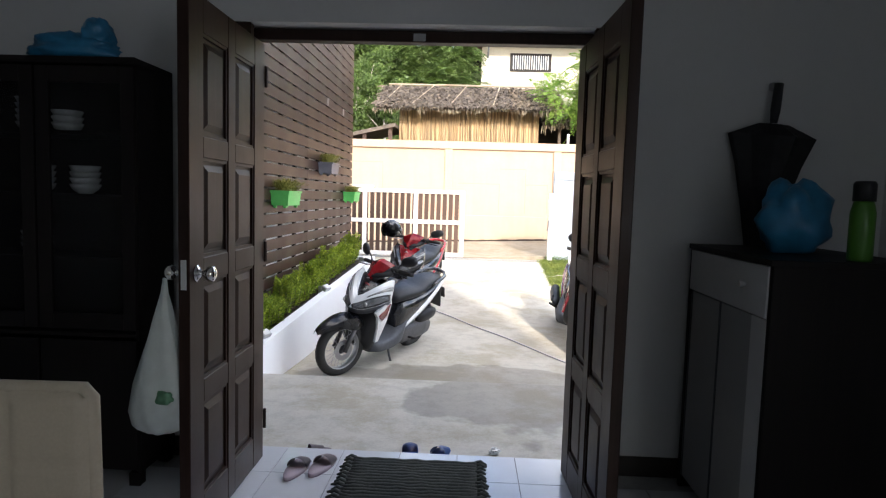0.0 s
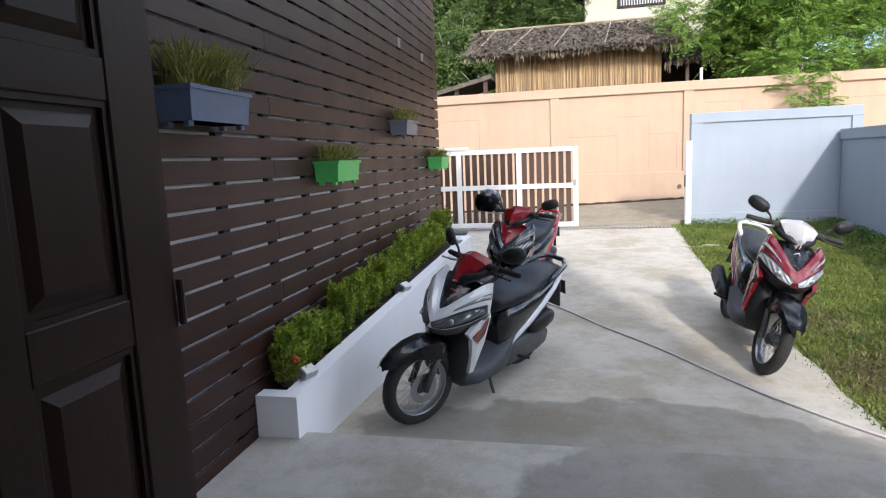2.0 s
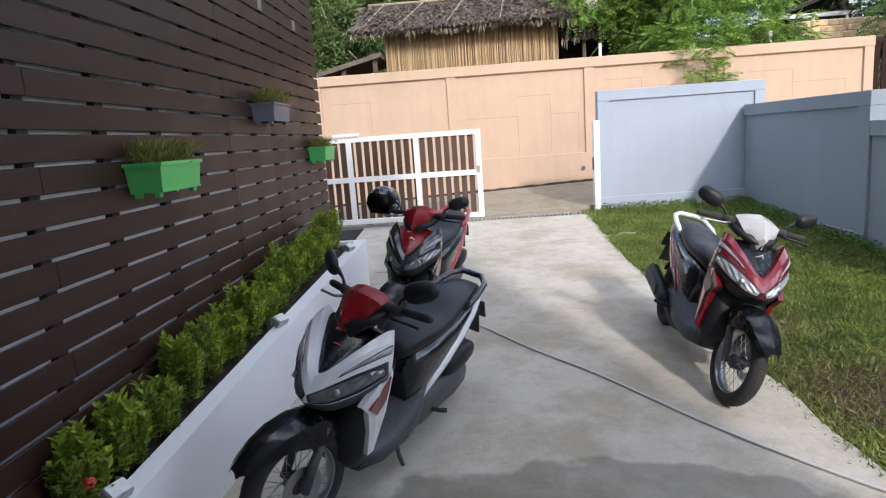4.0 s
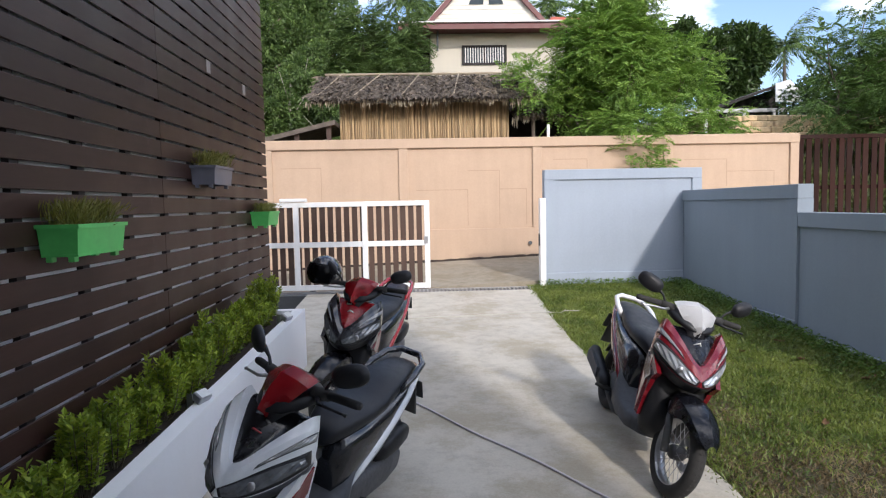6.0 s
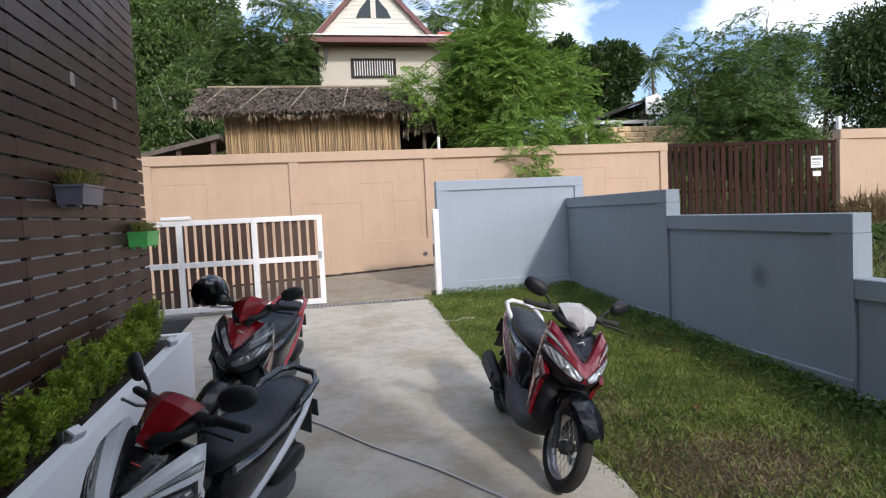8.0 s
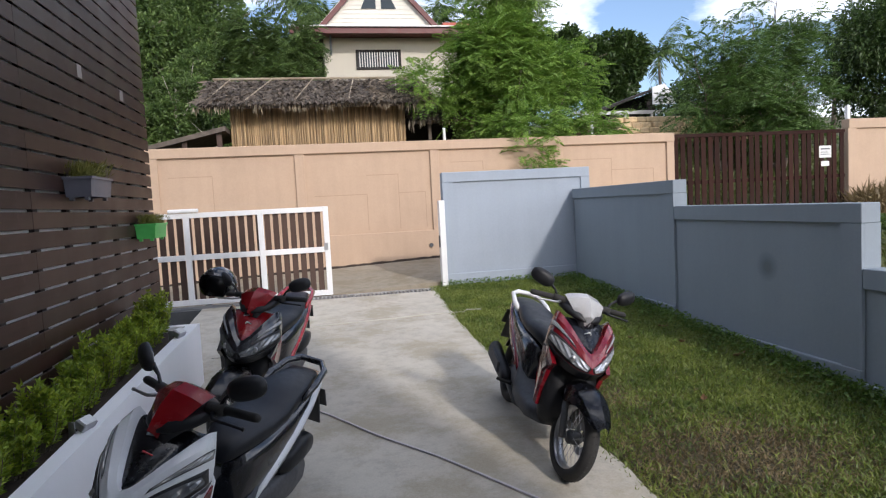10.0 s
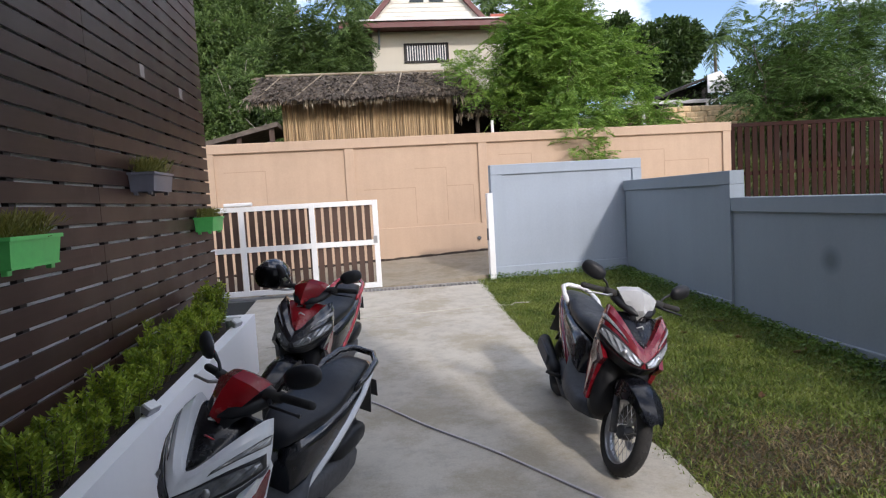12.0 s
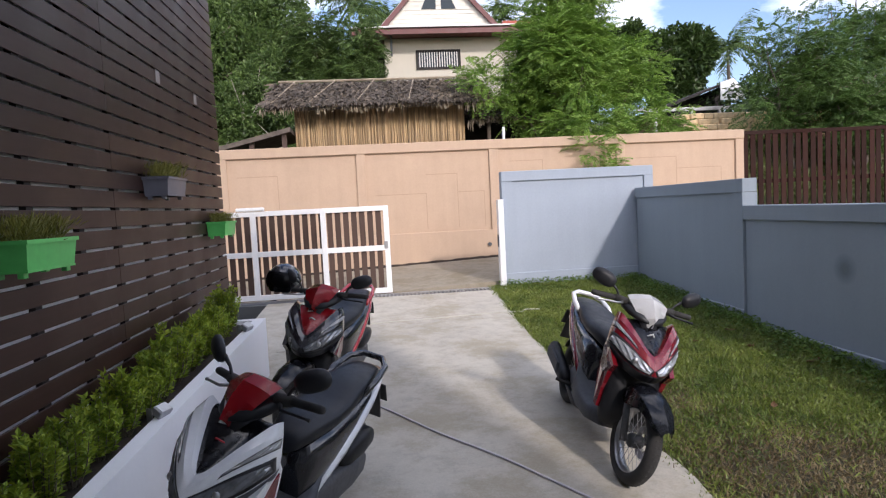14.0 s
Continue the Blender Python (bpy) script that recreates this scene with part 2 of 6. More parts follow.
    t = Matrix.Translation(((x0 + x1) / 2, (y0 + y1) / 2, (z0 + z1) / 2)) @ Matrix.Diagonal((x1 - x0, y1 - y0, z1 - z0, 1))
    bmesh.ops.transform(bm, matrix=(m @ t) if m else t, verts=vs)
    if bevel:
        es = {e for v in vs for e in v.link_edges}
        bmesh.ops.bevel(bm, geom=list(es), offset=bevel, segments=seg, affect="EDGES", profile=0.5)
    return bm


def boxes(*rows, bevel=0.0):
    bm = bmesh.new()
    for r in rows:
        box(bm, *r, bevel=bevel)
    return bm


def mesh_of(name, bm, material, smooth=False):
    me = bpy.data.meshes.new(name)
    bm.normal_update()
    bm.to_mesh(me)
    bm.free()
    for mt in (material if isinstance(material, (list, tuple)) else [material]):
        me.materials.append(mt)
    if smooth:
        me.polygons.foreach_set("use_smooth", [True] * len(me.polygons))
    return me


def part(name, bm, material, parent=None, label="", smooth=False):
    """Links a bmesh as one mesh object under a thing or a part."""
    ob = new(name, mesh_of(name, bm, material, smooth))
    if parent is not None:
        ob.parent = parent
    if label:
        tagged(ob, label)
    return ob


def piece(name, me, parent, m):
    ob = new(name, me)
    ob.parent = parent
    ob.matrix_basis = m
    return ob


def thing(name, label, category, m=None, group="", kind=""):
    ob = new(name)
    ob.empty_display_size = 0.1
    if m is not None:
        ob.matrix_basis = m
    return tagged(ob, label, category, group, kind)


def setting(name, bm, material, label="", category="", smooth=False):
    return tagged(part(name, bm, material, None, "", smooth), label, category, "", "structure")


def tube(bm, pts, radius, n=8, cap=True):
    """A tube along points; radius one number or one a point."""
    pts = [Vector(p) for p in pts]
    rs = radius if isinstance(radius, (list, tuple)) else [radius] * len(pts)
    rings, side = [], None
    for i, p in enumerate(pts):
        way = (pts[min(i + 1, len(pts) - 1)] - pts[max(i - 1, 0)]).normalized()
        if side is None:
            side = way.orthogonal().normalized()
        side = (side - way * side.dot(way)).normalized()
        up = way.cross(side)
        rings.append([bm.verts.new(p + (side * math.cos(a) + up * math.sin(a)) * rs[i]) for a in (2 * math.pi * k / n for k in range(n))])
    for a, b in zip(rings, rings[1:]):
        for k in range(n):
            bm.faces.new((a[k], a[(k + 1) % n], b[(k + 1) % n], b[k]))
    if cap:
        bm.faces.new(rings[0][::-1])
        bm.faces.new(rings[-1])
    return bm


def loft(bm, rings, cap=True, closed=True):
    """Skins rings of equal length."""
    vs = [[bm.verts.new(p) for p in r] for r in rings]
    n = len(vs[0])
    for a, b in zip(vs, vs[1:]):
        for k in range(n if closed else n - 1):
            bm.faces.new((a[k], a[(k + 1) % n], b[(k + 1) % n], b[k]))
    if cap and closed:
        bm.faces.new(vs[0][::-1])
        bm.faces.new(vs[-1])
    return bm


def ellipsoid(bm, c, r, m=None, u=16, v=10):
    t = Matrix.Translation(c) @ Matrix.Diagonal((*r, 1))
    bmesh.ops.create_uvsphere(bm, u_segments=u, v_segments=v, radius=1, matrix=(m @ t) if m else t)
    return bm


def ground_z(y):
    """The yard's height: level by the house, then rising to the gate."""
    return -0.25 if y < 6 else -0.25 + (y - 6) * 0.38 / 6.5

# ---- house: floor, walls, ceiling, doors ----
DOOR_X0, DOOR_X1, DOOR_Y, DOOR_H = -1.15, 0.6, 3.13, 2.11
WALL_IN, WALL_OUT = 3.0, 3.16
ROOM_X0, ROOM_X1, ROOM_Y0, ROOM_H = -3.2, 1.95, -3.0, 2.75

setting("wall_front", boxes((ROOM_X0 - 0.2, DOOR_X0 - 0.04, WALL_IN, WALL_OUT, -0.3, 6.5), (DOOR_X1 + 0.04, ROOM_X1 + 0.15, WALL_IN, WALL_OUT, -0.3, 6.5),
                            (DOOR_X0 - 0.04, DOOR_X1 + 0.04, WALL_IN, WALL_OUT, DOOR_H + 0.06, 6.5)),
        M["white_wall"], "white painted plaster wall around an open double door", "wall")
WIN = (-2.9, -1.9, 0.9, 1.85)
setting("wall_side", boxes((ROOM_X1, ROOM_X1 + 0.15, ROOM_Y0, WIN[0], -0.3, 6.5), (ROOM_X1, ROOM_X1 + 0.15, WIN[1], WALL_IN, -0.3, 6.5),
                           (ROOM_X1, ROOM_X1 + 0.15, WIN[0], WIN[1], -0.3, WIN[2]), (ROOM_X1, ROOM_X1 + 0.15, WIN[0], WIN[1], WIN[3], 6.5)), M["white_wall"], "plain white painted plaster wall", "wall")
setting("wall_far", boxes((ROOM_X0 - 0.2, ROOM_X0, ROOM_Y0, WALL_IN, -0.3, 6.5)), M["white_wall"], "plain white painted plaster wall", "wall")
setting("wall_back", boxes((ROOM_X0 - 0.2, ROOM_X1 + 0.15, ROOM_Y0 - 0.2, ROOM_Y0, -0.3, 6.5)), M["white_wall"], "plain white painted plaster wall", "wall")
setting("ceiling", boxes((ROOM_X0, ROOM_X1, ROOM_Y0, WALL_IN, ROOM_H, ROOM_H + 0.15)), M["ceiling"], "plain white flat ceiling", "ceiling")
setting("roof", boxes((ROOM_X0 - 0.2, ROOM_X1 + 0.15, ROOM_Y0 - 0.2, WALL_OUT, 6.5, 6.7)), M["dark_grey"], "plain flat roof over the house", "roof")
setting("baseboard", boxes((ROOM_X0, DOOR_X0 - 0.04, WALL_IN - 0.015, WALL_IN, 0, 0.1), (DOOR_X1 + 0.04, ROOM_X1, WALL_IN - 0.015, WALL_IN, 0, 0.1),
                           (ROOM_X1 - 0.015, ROOM_X1, ROOM_Y0, WALL_IN - 0.015, 0, 0.1), bevel=0.003), M["skirting"], "dark brown wooden skirting board along the white wall", "baseboard")
floor = setting("floor", boxes((ROOM_X0, ROOM_X1, ROOM_Y0, WALL_IN, -0.3, -0.006), (DOOR_X0, DOOR_X1, WALL_IN, DOOR_Y + 0.02, -0.3, -0.006)), M["grout"], "glossy white ceramic tile floor with thin joints", "floor")

# daylight of the side window behind the walker
win_lamp = new("window_daylight", bpy.data.lights.new("window_daylight", "AREA"))
win_lamp.data.shape, win_lamp.data.size, win_lamp.data.size_y = "RECTANGLE", WIN[1] - WIN[0], WIN[3] - WIN[2]
win_lamp.data.energy, win_lamp.data.color = 4.4, (0.85, 0.93, 1.0)
win_lamp.matrix_basis = look((ROOM_X1 + 0.08, (WIN[0] + WIN[1]) / 2, (WIN[2] + WIN[3]) / 2), (ROOM_X1 - 1, (WIN[0] + WIN[1]) / 2, (WIN[2] + WIN[3]) / 2))
wf = thing("window_1", "plain white framed side window", "window", pose(ROOM_X1 + 0.09, 0, 0), "", "structure")
part("window_frame", boxes((0, 0.05, WIN[0], WIN[1], WIN[2], WIN[2] + 0.05), (0, 0.05, WIN[0], WIN[1], WIN[3] - 0.05, WIN[3]), (0, 0.05, WIN[0], WIN[0] + 0.05, WIN[2] + 0.05, WIN[3] - 0.05),
                           (0, 0.05, WIN[1] - 0.05, WIN[1], WIN[2] + 0.05, WIN[3] - 0.05)), M["white_lam"], wf)

# door frame, dark timber head and jambs
frame_ob = setting("door_frame", boxes((DOOR_X0 - 0.04, DOOR_X0, DOOR_Y - 0.03, WALL_OUT + 0.01, 0, DOOR_H + 0.055), (DOOR_X1, DOOR_X1 + 0.04, DOOR_Y - 0.03, WALL_OUT + 0.01, 0, DOOR_H + 0.055),
                                       (DOOR_X0, DOOR_X1, DOOR_Y - 0.03, WALL_OUT + 0.01, DOOR_H, DOOR_H + 0.055),
                                       (DOOR_X0 - 0.04, -1.075, 2.99, 3.04, 0, DOOR_H + 0.055), (0.57, DOOR_X1 + 0.04, 2.99, 3.04, 0, DOOR_H + 0.055), bevel=0.004), M["door"], "dark brown timber door frame", "door frame")
part("bolt_plate", boxes((-0.3, -0.24, DOOR_Y - 0.036, DOOR_Y - 0.03, DOOR_H + 0.005, DOOR_H + 0.04)), M["steel"], frame_ob, "small steel bolt plate")

LEAF_W, LEAF_T, LEAF_H = 0.83, 0.042, 2.055


def door_leaf(name, m, label, knob_side):
    """An eight-panel leaf: hinge edge at x = 0, free edge at x = LEAF_W, faces at y = 0 and -LEAF_T."""
    d = thing(name, label, "door", m, "", "structure")
    xs = [(0.0, 0.14), (0.38, 0.46), (0.705, 0.83)]
    zs = [(0.0, 0.15), (0.525, 0.615), (0.995, 1.088), (1.465, 1.545), (1.925, LEAF_H)]
    bm = bmesh.new()
    for a, b in xs:
        box(bm, a, b, -LEAF_T, 0, 0, LEAF_H, bevel=0.003)
    for a, b in zs:
        for (p, q), (r, s) in zip(xs, xs[1:]):
            box(bm, q, r, -LEAF_T + 0.001, -0.001, a, b, bevel=0.003)
    body = part("leaf_frame", bm, M["door"], d)
    for (p, q), (r, s) in zip(xs, xs[1:]):
        for (a, b), (c, e) in zip(zs, zs[1:]):
            bm = bmesh.new()
            box(bm, q, r, -LEAF_T + 0.016, -0.016, b, c)
            # raised field with sloping edges, both faces
            for y0, y1 in ((-0.016, -0.005), (-LEAF_T + 0.016, -LEAF_T + 0.005)):
                o = [(q + 0.025, y0, b + 0.025), (r - 0.025, y0, b + 0.025), (r - 0.025, y0, c - 0.025), (q + 0.025, y0, c - 0.025)]
                i = [(q + 0.05, y1, b + 0.05), (r - 0.05, y1, b + 0.05), (r - 0.05, y1, c - 0.05), (q + 0.05, y1, c - 0.05)]
                loft(bm, [o, i] if y0 > -0.02 else [o[::-1], i[::-1]])
            # small moulding round the panel
            for y in (-0.012, -LEAF_T + 0.012):
                for u in ((q, r, b, b + 0.012), (q, r, c - 0.012, c), (q, q + 0.012, b + 0.012, c - 0.012), (r - 0.012, r, b + 0.012, c - 0.012)):
                    box(bm, u[0], u[1], y - 0.006, y + 0.006, u[2], u[3])
            part("panel", bm, M["door"], body)
    if knob_side:
        for sgn, y in ((1, 0.0), (-1, -LEAF_T)):
            bm = bmesh.new()
            prof = [(0.0, 0.032), (0.006, 0.032), (0.01, 0.02), (0.022, 0.013), (0.034, 0.014), (0.042, 0.026), (0.055, 0.03), (0.068, 0.026), (0.073, 0.012)]
            loft(bm, [[(0.77 + r * math.cos(a), y + sgn * h, 1.035 + r * math.sin(a)) for a in (k * math.pi / 10 for k in range(20))] for h, r in prof])
            part("door_knob", bm, M["chrome"], d, "polished steel door knob", True)
        part("latch_plate", boxes((LEAF_W, LEAF_W + 0.002, -0.032, -0.01, 0.98, 1.09)), M["chrome"], d)
    for z in (0.2, 1.05, 1.9):
        bm = bmesh.new()
        tube(bm, [(-0.006, 0.006, z - 0.05), (-0.006, 0.006, z + 0.05)], 0.008, 8)
        part("hinge", bm, M["door"], d)
    return d


# the leaves stand open into the room
door_leaf("door_1", pose(-1.009, 3.0, 0.008, 0, 0, -89.5), "dark brown eight-panel wooden door leaf, wide open, with round steel knob", True)
mir = pose(0.5 + LEAF_T, 3.0, 0.008, 0, 0, -88)
door_leaf("door_2", mir, "dark brown eight-panel wooden door leaf standing wide open", False)

# ---- yard surfaces ----


def strip_mesh(x_of, ys, z_of, depth):
    """A slab in strips along y between x_of(y) pairs, with its skirts."""
    bm = bmesh.new()
    rows = []
    for y in ys:
        a, b = x_of(y)
        n = 6
        rows.append([bm.verts.new((a + (b - a) * k / n, y, z_of(y))) for k in range(n + 1)])
    for r, s in zip(rows, rows[1:]):
        for k in range(6):
            bm.faces.new((r[k], r[k + 1], s[k + 1], s[k]))
    ring = rows[0] + [r[-1] for r in rows[1:]] + rows[-1][-2::-1] + [r[0] for r in rows[-2:0:-1]]
    low = [bm.verts.new(v.co - Vector((0, 0, depth))) for v in ring]
    for k in range(len(ring)):
        j = (k + 1) % len(ring)
        bm.faces.new((ring[j], ring[k], low[k], low[j]))
    return bm


APRON_Y = 4.86
setting("apron", boxes((-1.88, 4.2, WALL_OUT, APRON_Y, -0.4, -0.12), bevel=0.012), M["apron"], "raised grey concrete apron with a damp patch before the door", "pavement")


def drive_edges(y):
    right = 1.53 - 0.16 * max(0, min(1, (y - 6.3) / 3.0)) + 0.1 * max(0, (y - 10) / 2.5) + 0.012 * math.sin(y * 9)
    return (-1.95, right)


setting("drive", strip_mesh(drive_edges, [APRON_Y + 0.002 + (12.3 - APRON_Y) * k / 40 for k in range(41)], ground_z, 0.25), M["drive"], "pale grey concrete drive, stained and damp in places", "pavement")
setting("lane", boxes((-14, 24, -1.28, 1.6, -0.3, 0)), M["lane"], "weathered concrete lane between the walls", "road")
lane = bpy.data.objects["lane"]
lane.matrix_basis = pose(0, 13.95, 0.2, 2.6, -2.2, 0)

# the ground of the whole region, one sheet
def land(x, y):
    yard = -6 < x < 4.7 and -4 < y < 12.6
    z = -0.4 if yard else 0.0
    if not yard:
        if y > 12.4:
            z = 0.0 + 0.038 * max(-14, min(24, x)) + 0.05 * min(3.0, y - 12.4)
            if y > 16:
                z += min(9.0, (y - 16) * 0.17) + max(0, min(1, (y - 30) / 50)) * max(0, min(1, (6 - x) / 14)) * 10 + 1.7 * math.exp(-((x - 12.5) / 4.5) ** 2 - ((y - 23.5) / 3.0) ** 2)
        elif x >= 4.7:
            z = 0.1 + 0.03 * (x - 4) + max(0, y - 6) * 0.035
        else:
            z = -0.4
    z += 0.05 * noise.noise((x * 0.4, y * 0.4, 3)) if not yard else 0
    return z - (0.12 if 12.4 < y < 15.6 and -14 < x < 24 else 0)


def axis(lo, hi, step, far):
    a = [lo + step * k for k in range(int((hi - lo) / step) + 1)]
    grow, d = [], step
    while (grow[-1] if grow else 0) < far:
        d *= 1.35
        grow.append((grow[-1] if grow else 0) + d)
    return [lo - g for g in reversed(grow)] + a + [hi + g for g in grow]


gx, gy = axis(-12, 24, 0.6, 900), axis(-6, 40, 0.6, 900)
bm = bmesh.new()
vs = [[bm.verts.new((x, y, land(x, y))) for x in gx] for y in gy]
for r, s in zip(vs, vs[1:]):
    for k in range(len(gx) - 1):
        bm.faces.new((r[k], r[k + 1], s[k + 1], s[k]))
setting("ground", bm, M["earth"], "bare and weedy earth rising behind the walls", "ground", True)

# lawn soil between the drive and the wall
setting("lawn", strip_mesh(lambda y: (drive_edges(y)[1] + 0.004, 3.9), [APRON_Y + 0.002 + (12.6 - APRON_Y) * k / 30 for k in range(31)], lambda y: ground_z(y) - 0.02, 0.2), M["turf"], "patchy lawn floor with bare brown spots", "lawn")

# ---- slatted wall ----
WX = -1.88
wall_slat = setting("wall_slatted", boxes((WX - 0.25, WX - 0.045, WALL_OUT, 9.80, -0.4, 6.4)), M["back_wall"], "building wall clad in dark brown horizontal slats", "wall")
setting("wall_annex", boxes((-6.0, WX - 0.25, 9.6, 9.80, -0.4, 6.4)), M["back_wall"], "plain pale end wall of the slatted building", "wall")
for k in range(13):
    y = 3.66 + 0.501 * k
    part("batten", boxes((WX - 0.045, WX - 0.0125, y - 0.03, y + 0.03, -0.35, 6.4)), M["batten"], wall_slat)

# ---- grey garden walls ----
GY = 12.65


def panel_wall(name, length, height_top, base, label, thick=0.18, foot=0.32, mat=None):
    """A rendered wall along +x from 0, its field set back between posts, beam and plinth on the front (-y)."""
    mat = mat or M["grey_wall"]
    w = thing(name, label, "wall", None, "", "structure")
    part("field", boxes((0, length, 0.03, thick, base, height_top - 0.16)), mat, w)
    part("beam", boxes((0, length, 0, thick, height_top - 0.16, height_top), bevel=0.006), mat, w)
    part("plinth", boxes((0, length, -0.012, 0.029, base, base + foot), bevel=0.006), mat, w)
    return w


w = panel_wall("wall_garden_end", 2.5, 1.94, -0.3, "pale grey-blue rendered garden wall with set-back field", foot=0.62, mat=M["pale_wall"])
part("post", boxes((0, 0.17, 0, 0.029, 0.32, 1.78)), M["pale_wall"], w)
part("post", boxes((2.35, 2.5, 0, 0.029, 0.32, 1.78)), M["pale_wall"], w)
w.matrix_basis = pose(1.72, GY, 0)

SX = 3.9
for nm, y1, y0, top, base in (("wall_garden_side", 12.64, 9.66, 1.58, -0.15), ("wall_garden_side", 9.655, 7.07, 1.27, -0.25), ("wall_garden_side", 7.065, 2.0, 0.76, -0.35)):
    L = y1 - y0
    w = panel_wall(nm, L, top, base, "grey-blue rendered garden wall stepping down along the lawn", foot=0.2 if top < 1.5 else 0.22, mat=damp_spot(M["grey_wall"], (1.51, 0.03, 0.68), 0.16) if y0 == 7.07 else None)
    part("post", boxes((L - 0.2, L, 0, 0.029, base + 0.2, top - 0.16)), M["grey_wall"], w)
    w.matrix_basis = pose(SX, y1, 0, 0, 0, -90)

# ---- beige wall beyond the lane ----
BY = 15.55
beige = thing("wall_lane", "beige rendered boundary wall with pilasters and a coping beam", "wall", None, "", "structure")
part("field", boxes((-14, 7.6, BY + 0.04, BY + 0.2, -0.5, 2.57)), M["beige"], beige)
part("beam", boxes((-14, 7.6, BY - 0.015, BY + 0.22, 2.57, 2.76), bevel=0.008), M["beige"], beige)
part("plinth", boxes((-14, 7.6, BY - 0.02, BY + 0.039, -0.5, 0.93), bevel=0.006), M["beige"], beige)
for x in (-11.4, -8.7, -5.98, -3.26, -0.55, 2.16, 4.86, 7.5):
    part("pilaster", boxes((x - 0.09, x + 0.09, BY - 0.005, BY + 0.039, 0.93, 2.57), bevel=0.004), M["beige"], beige)
M["seam"] = render_wall("dark_render_seam", (0.4, 0.28, 0.195), 0.1)
for x0, x1, z0, z1 in ((-0.3, 0.75, 1.0, 1.72), (0.75, 1.4, 1.0, 2.1), (1.4, 1.95, 1.0, 1.72), (-1.95, -1.0, 1.0, 1.4), (-3.0, -2.2, 1.2, 2.2), (2.5, 3.2, 1.5, 2.3), (5.2, 6.1, 1.7, 2.25), (6.1, 7.1, 1.3, 2.0), (3.6, 4.4, 1.2, 1.9)):
    part("render_seam", boxes((x0, x1, BY + 0.037, BY + 0.0405, z1, z1 + 0.012), (x1 - 0.012, x1, BY + 0.037, BY + 0.0405, z0, z1)), M["seam"], beige)
bm = bmesh.new()
rows = []
for k in range(160):
    x = -8 + 15.5 * k / 159
    h = 0.05 + 0.03 * noise.noise((x * 2.3, 0, 1)) + 0.02 * noise.noise((x * 9, 4, 0))
    d = 0.05 + 0.03 * noise.noise((x * 3.1, 7, 2))
    z = 0.262 + 0.0384 * x
    rows.append([(x, BY - 0.021, z - 0.1), (x, BY - 0.03 - d, z - 0.1), (x, BY - 0.03 - d * 0.6, z + h * 0.4), (x, BY - 0.021, z + h)])
loft(bm, rows)
bmesh.ops.recalc_face_normals(bm, faces=bm.faces)
part("moss_line", bm, M["soil"], beige, "dark mossy dirt at the foot")
bm = bmesh.new()
tube(bm, [(2.0, BY - 0.06, 0.62), (2.0, BY + 0.02, 0.62)], 0.04, 10)
part("drain_pipe", bm, M["dark_grey"], beige, "short dark drain pipe end")
beige2 = thing("wall_lane_far", "beige rendered wall with pilasters beside the brown gate", "wall", None, "", "structure")
part("field", boxes((12.3, 30, BY + 0.2, BY + 0.36, 0.0, 2.75)), M["beige"], beige2)
part("beam", boxes((12.3, 30, BY + 0.15, BY + 0.38, 2.75, 2.98), bevel=0.008), M["beige"], beige2)
part("pipe_stub", boxes((12.3, 12.38, BY + 0.2, BY + 0.28, 2.98, 3.3)), M["white_paint"], beige2, "white pipe stub")
for x in (12.4, 14.9, 17.4, 19.9):
    part("pilaster", boxes((x - 0.12, x + 0.12, BY + 0.155, BY + 0.199, 0.0, 2.75)), M["beige"], beige2)

# ---- sliding gate ----
gate = thing("sliding_gate", "white steel sliding gate with brown vertical boards, half open", "gate", pose(0, 12.5, 0))
bm = bmesh.new()
for x0, x1 in ((-4.1, -4.02), (-3.14, -3.06), (-2.165, -2.085), (-1.125, -1.045), (-0.17, -0.09)):
    box(bm, x0, x1, 0, 0.05, 0.15, 1.5, bevel=0.004)
for z0, z1 in ((0.15, 0.23), (0.81, 0.89), (1.425, 1.5)):
    box(bm, -4.02, -0.17, 0.002, 0.048, z0, z1, bevel=0.004)
part("gate_frame", bm, M["white_paint"], gate)
gs = mesh_of("board", boxes((-0.042, 0.042, 0.052, 0.07, 0.2, 1.45), bevel=0.002), M["gate_slat"])
for k in range(32):
    x = -0.25 - 0.1235 * k
    piece("board", gs, gate, pose(x, 0, 0))
part("motor_box", boxes((-2.36, -1.95, -0.03, 0.07, 1.505, 1.56), bevel=0.012), M["white_paint"], gate, "white gate roller cover")
part("latch", boxes((-0.18, -0.12, -0.012, 0.0, 0.84, 0.95), bevel=0.003), M["steel"], gate)
for x in (-0.4, -1.9, -3.6):
    bm = bmesh.new()
    tube(bm, [(x, 0.01, 0.13), (x, 0.04, 0.13)], 0.045, 14)
    part("roller", bm, M["dark_grey"], gate)
post = thing("gate_post", "white steel catch post fixed to the grey wall end", "post", pose(1.665, 12.5, 0))
part("post_body", boxes((-0.045, 0.045, 0, 0.14, 0.1, 1.5), bevel=0.006), M["white_paint"], post)
part("catch", boxes((-0.06, -0.04, 0.03, 0.09, 0.76, 0.95), bevel=0.003), M["dark_grey"], post, "dark steel catch")
drain = thing("drain_grate", "galvanised steel drain grate across the gateway", "grate", pose(0, 0, 0))
part("channel", boxes((-4.2, 1.72, 12.3, 12.62, -0.1, 0.1)), M["dark_grey"], drain)
part("rail", boxes((-4.2, 1.7, 12.50, 12.54, 0.1, 0.135)), M["steel"], drain)
gb = mesh_of("bar", boxes((-0.012, 0.012, 12.32, 12.49, 0.1, 0.128)), M["steel"])
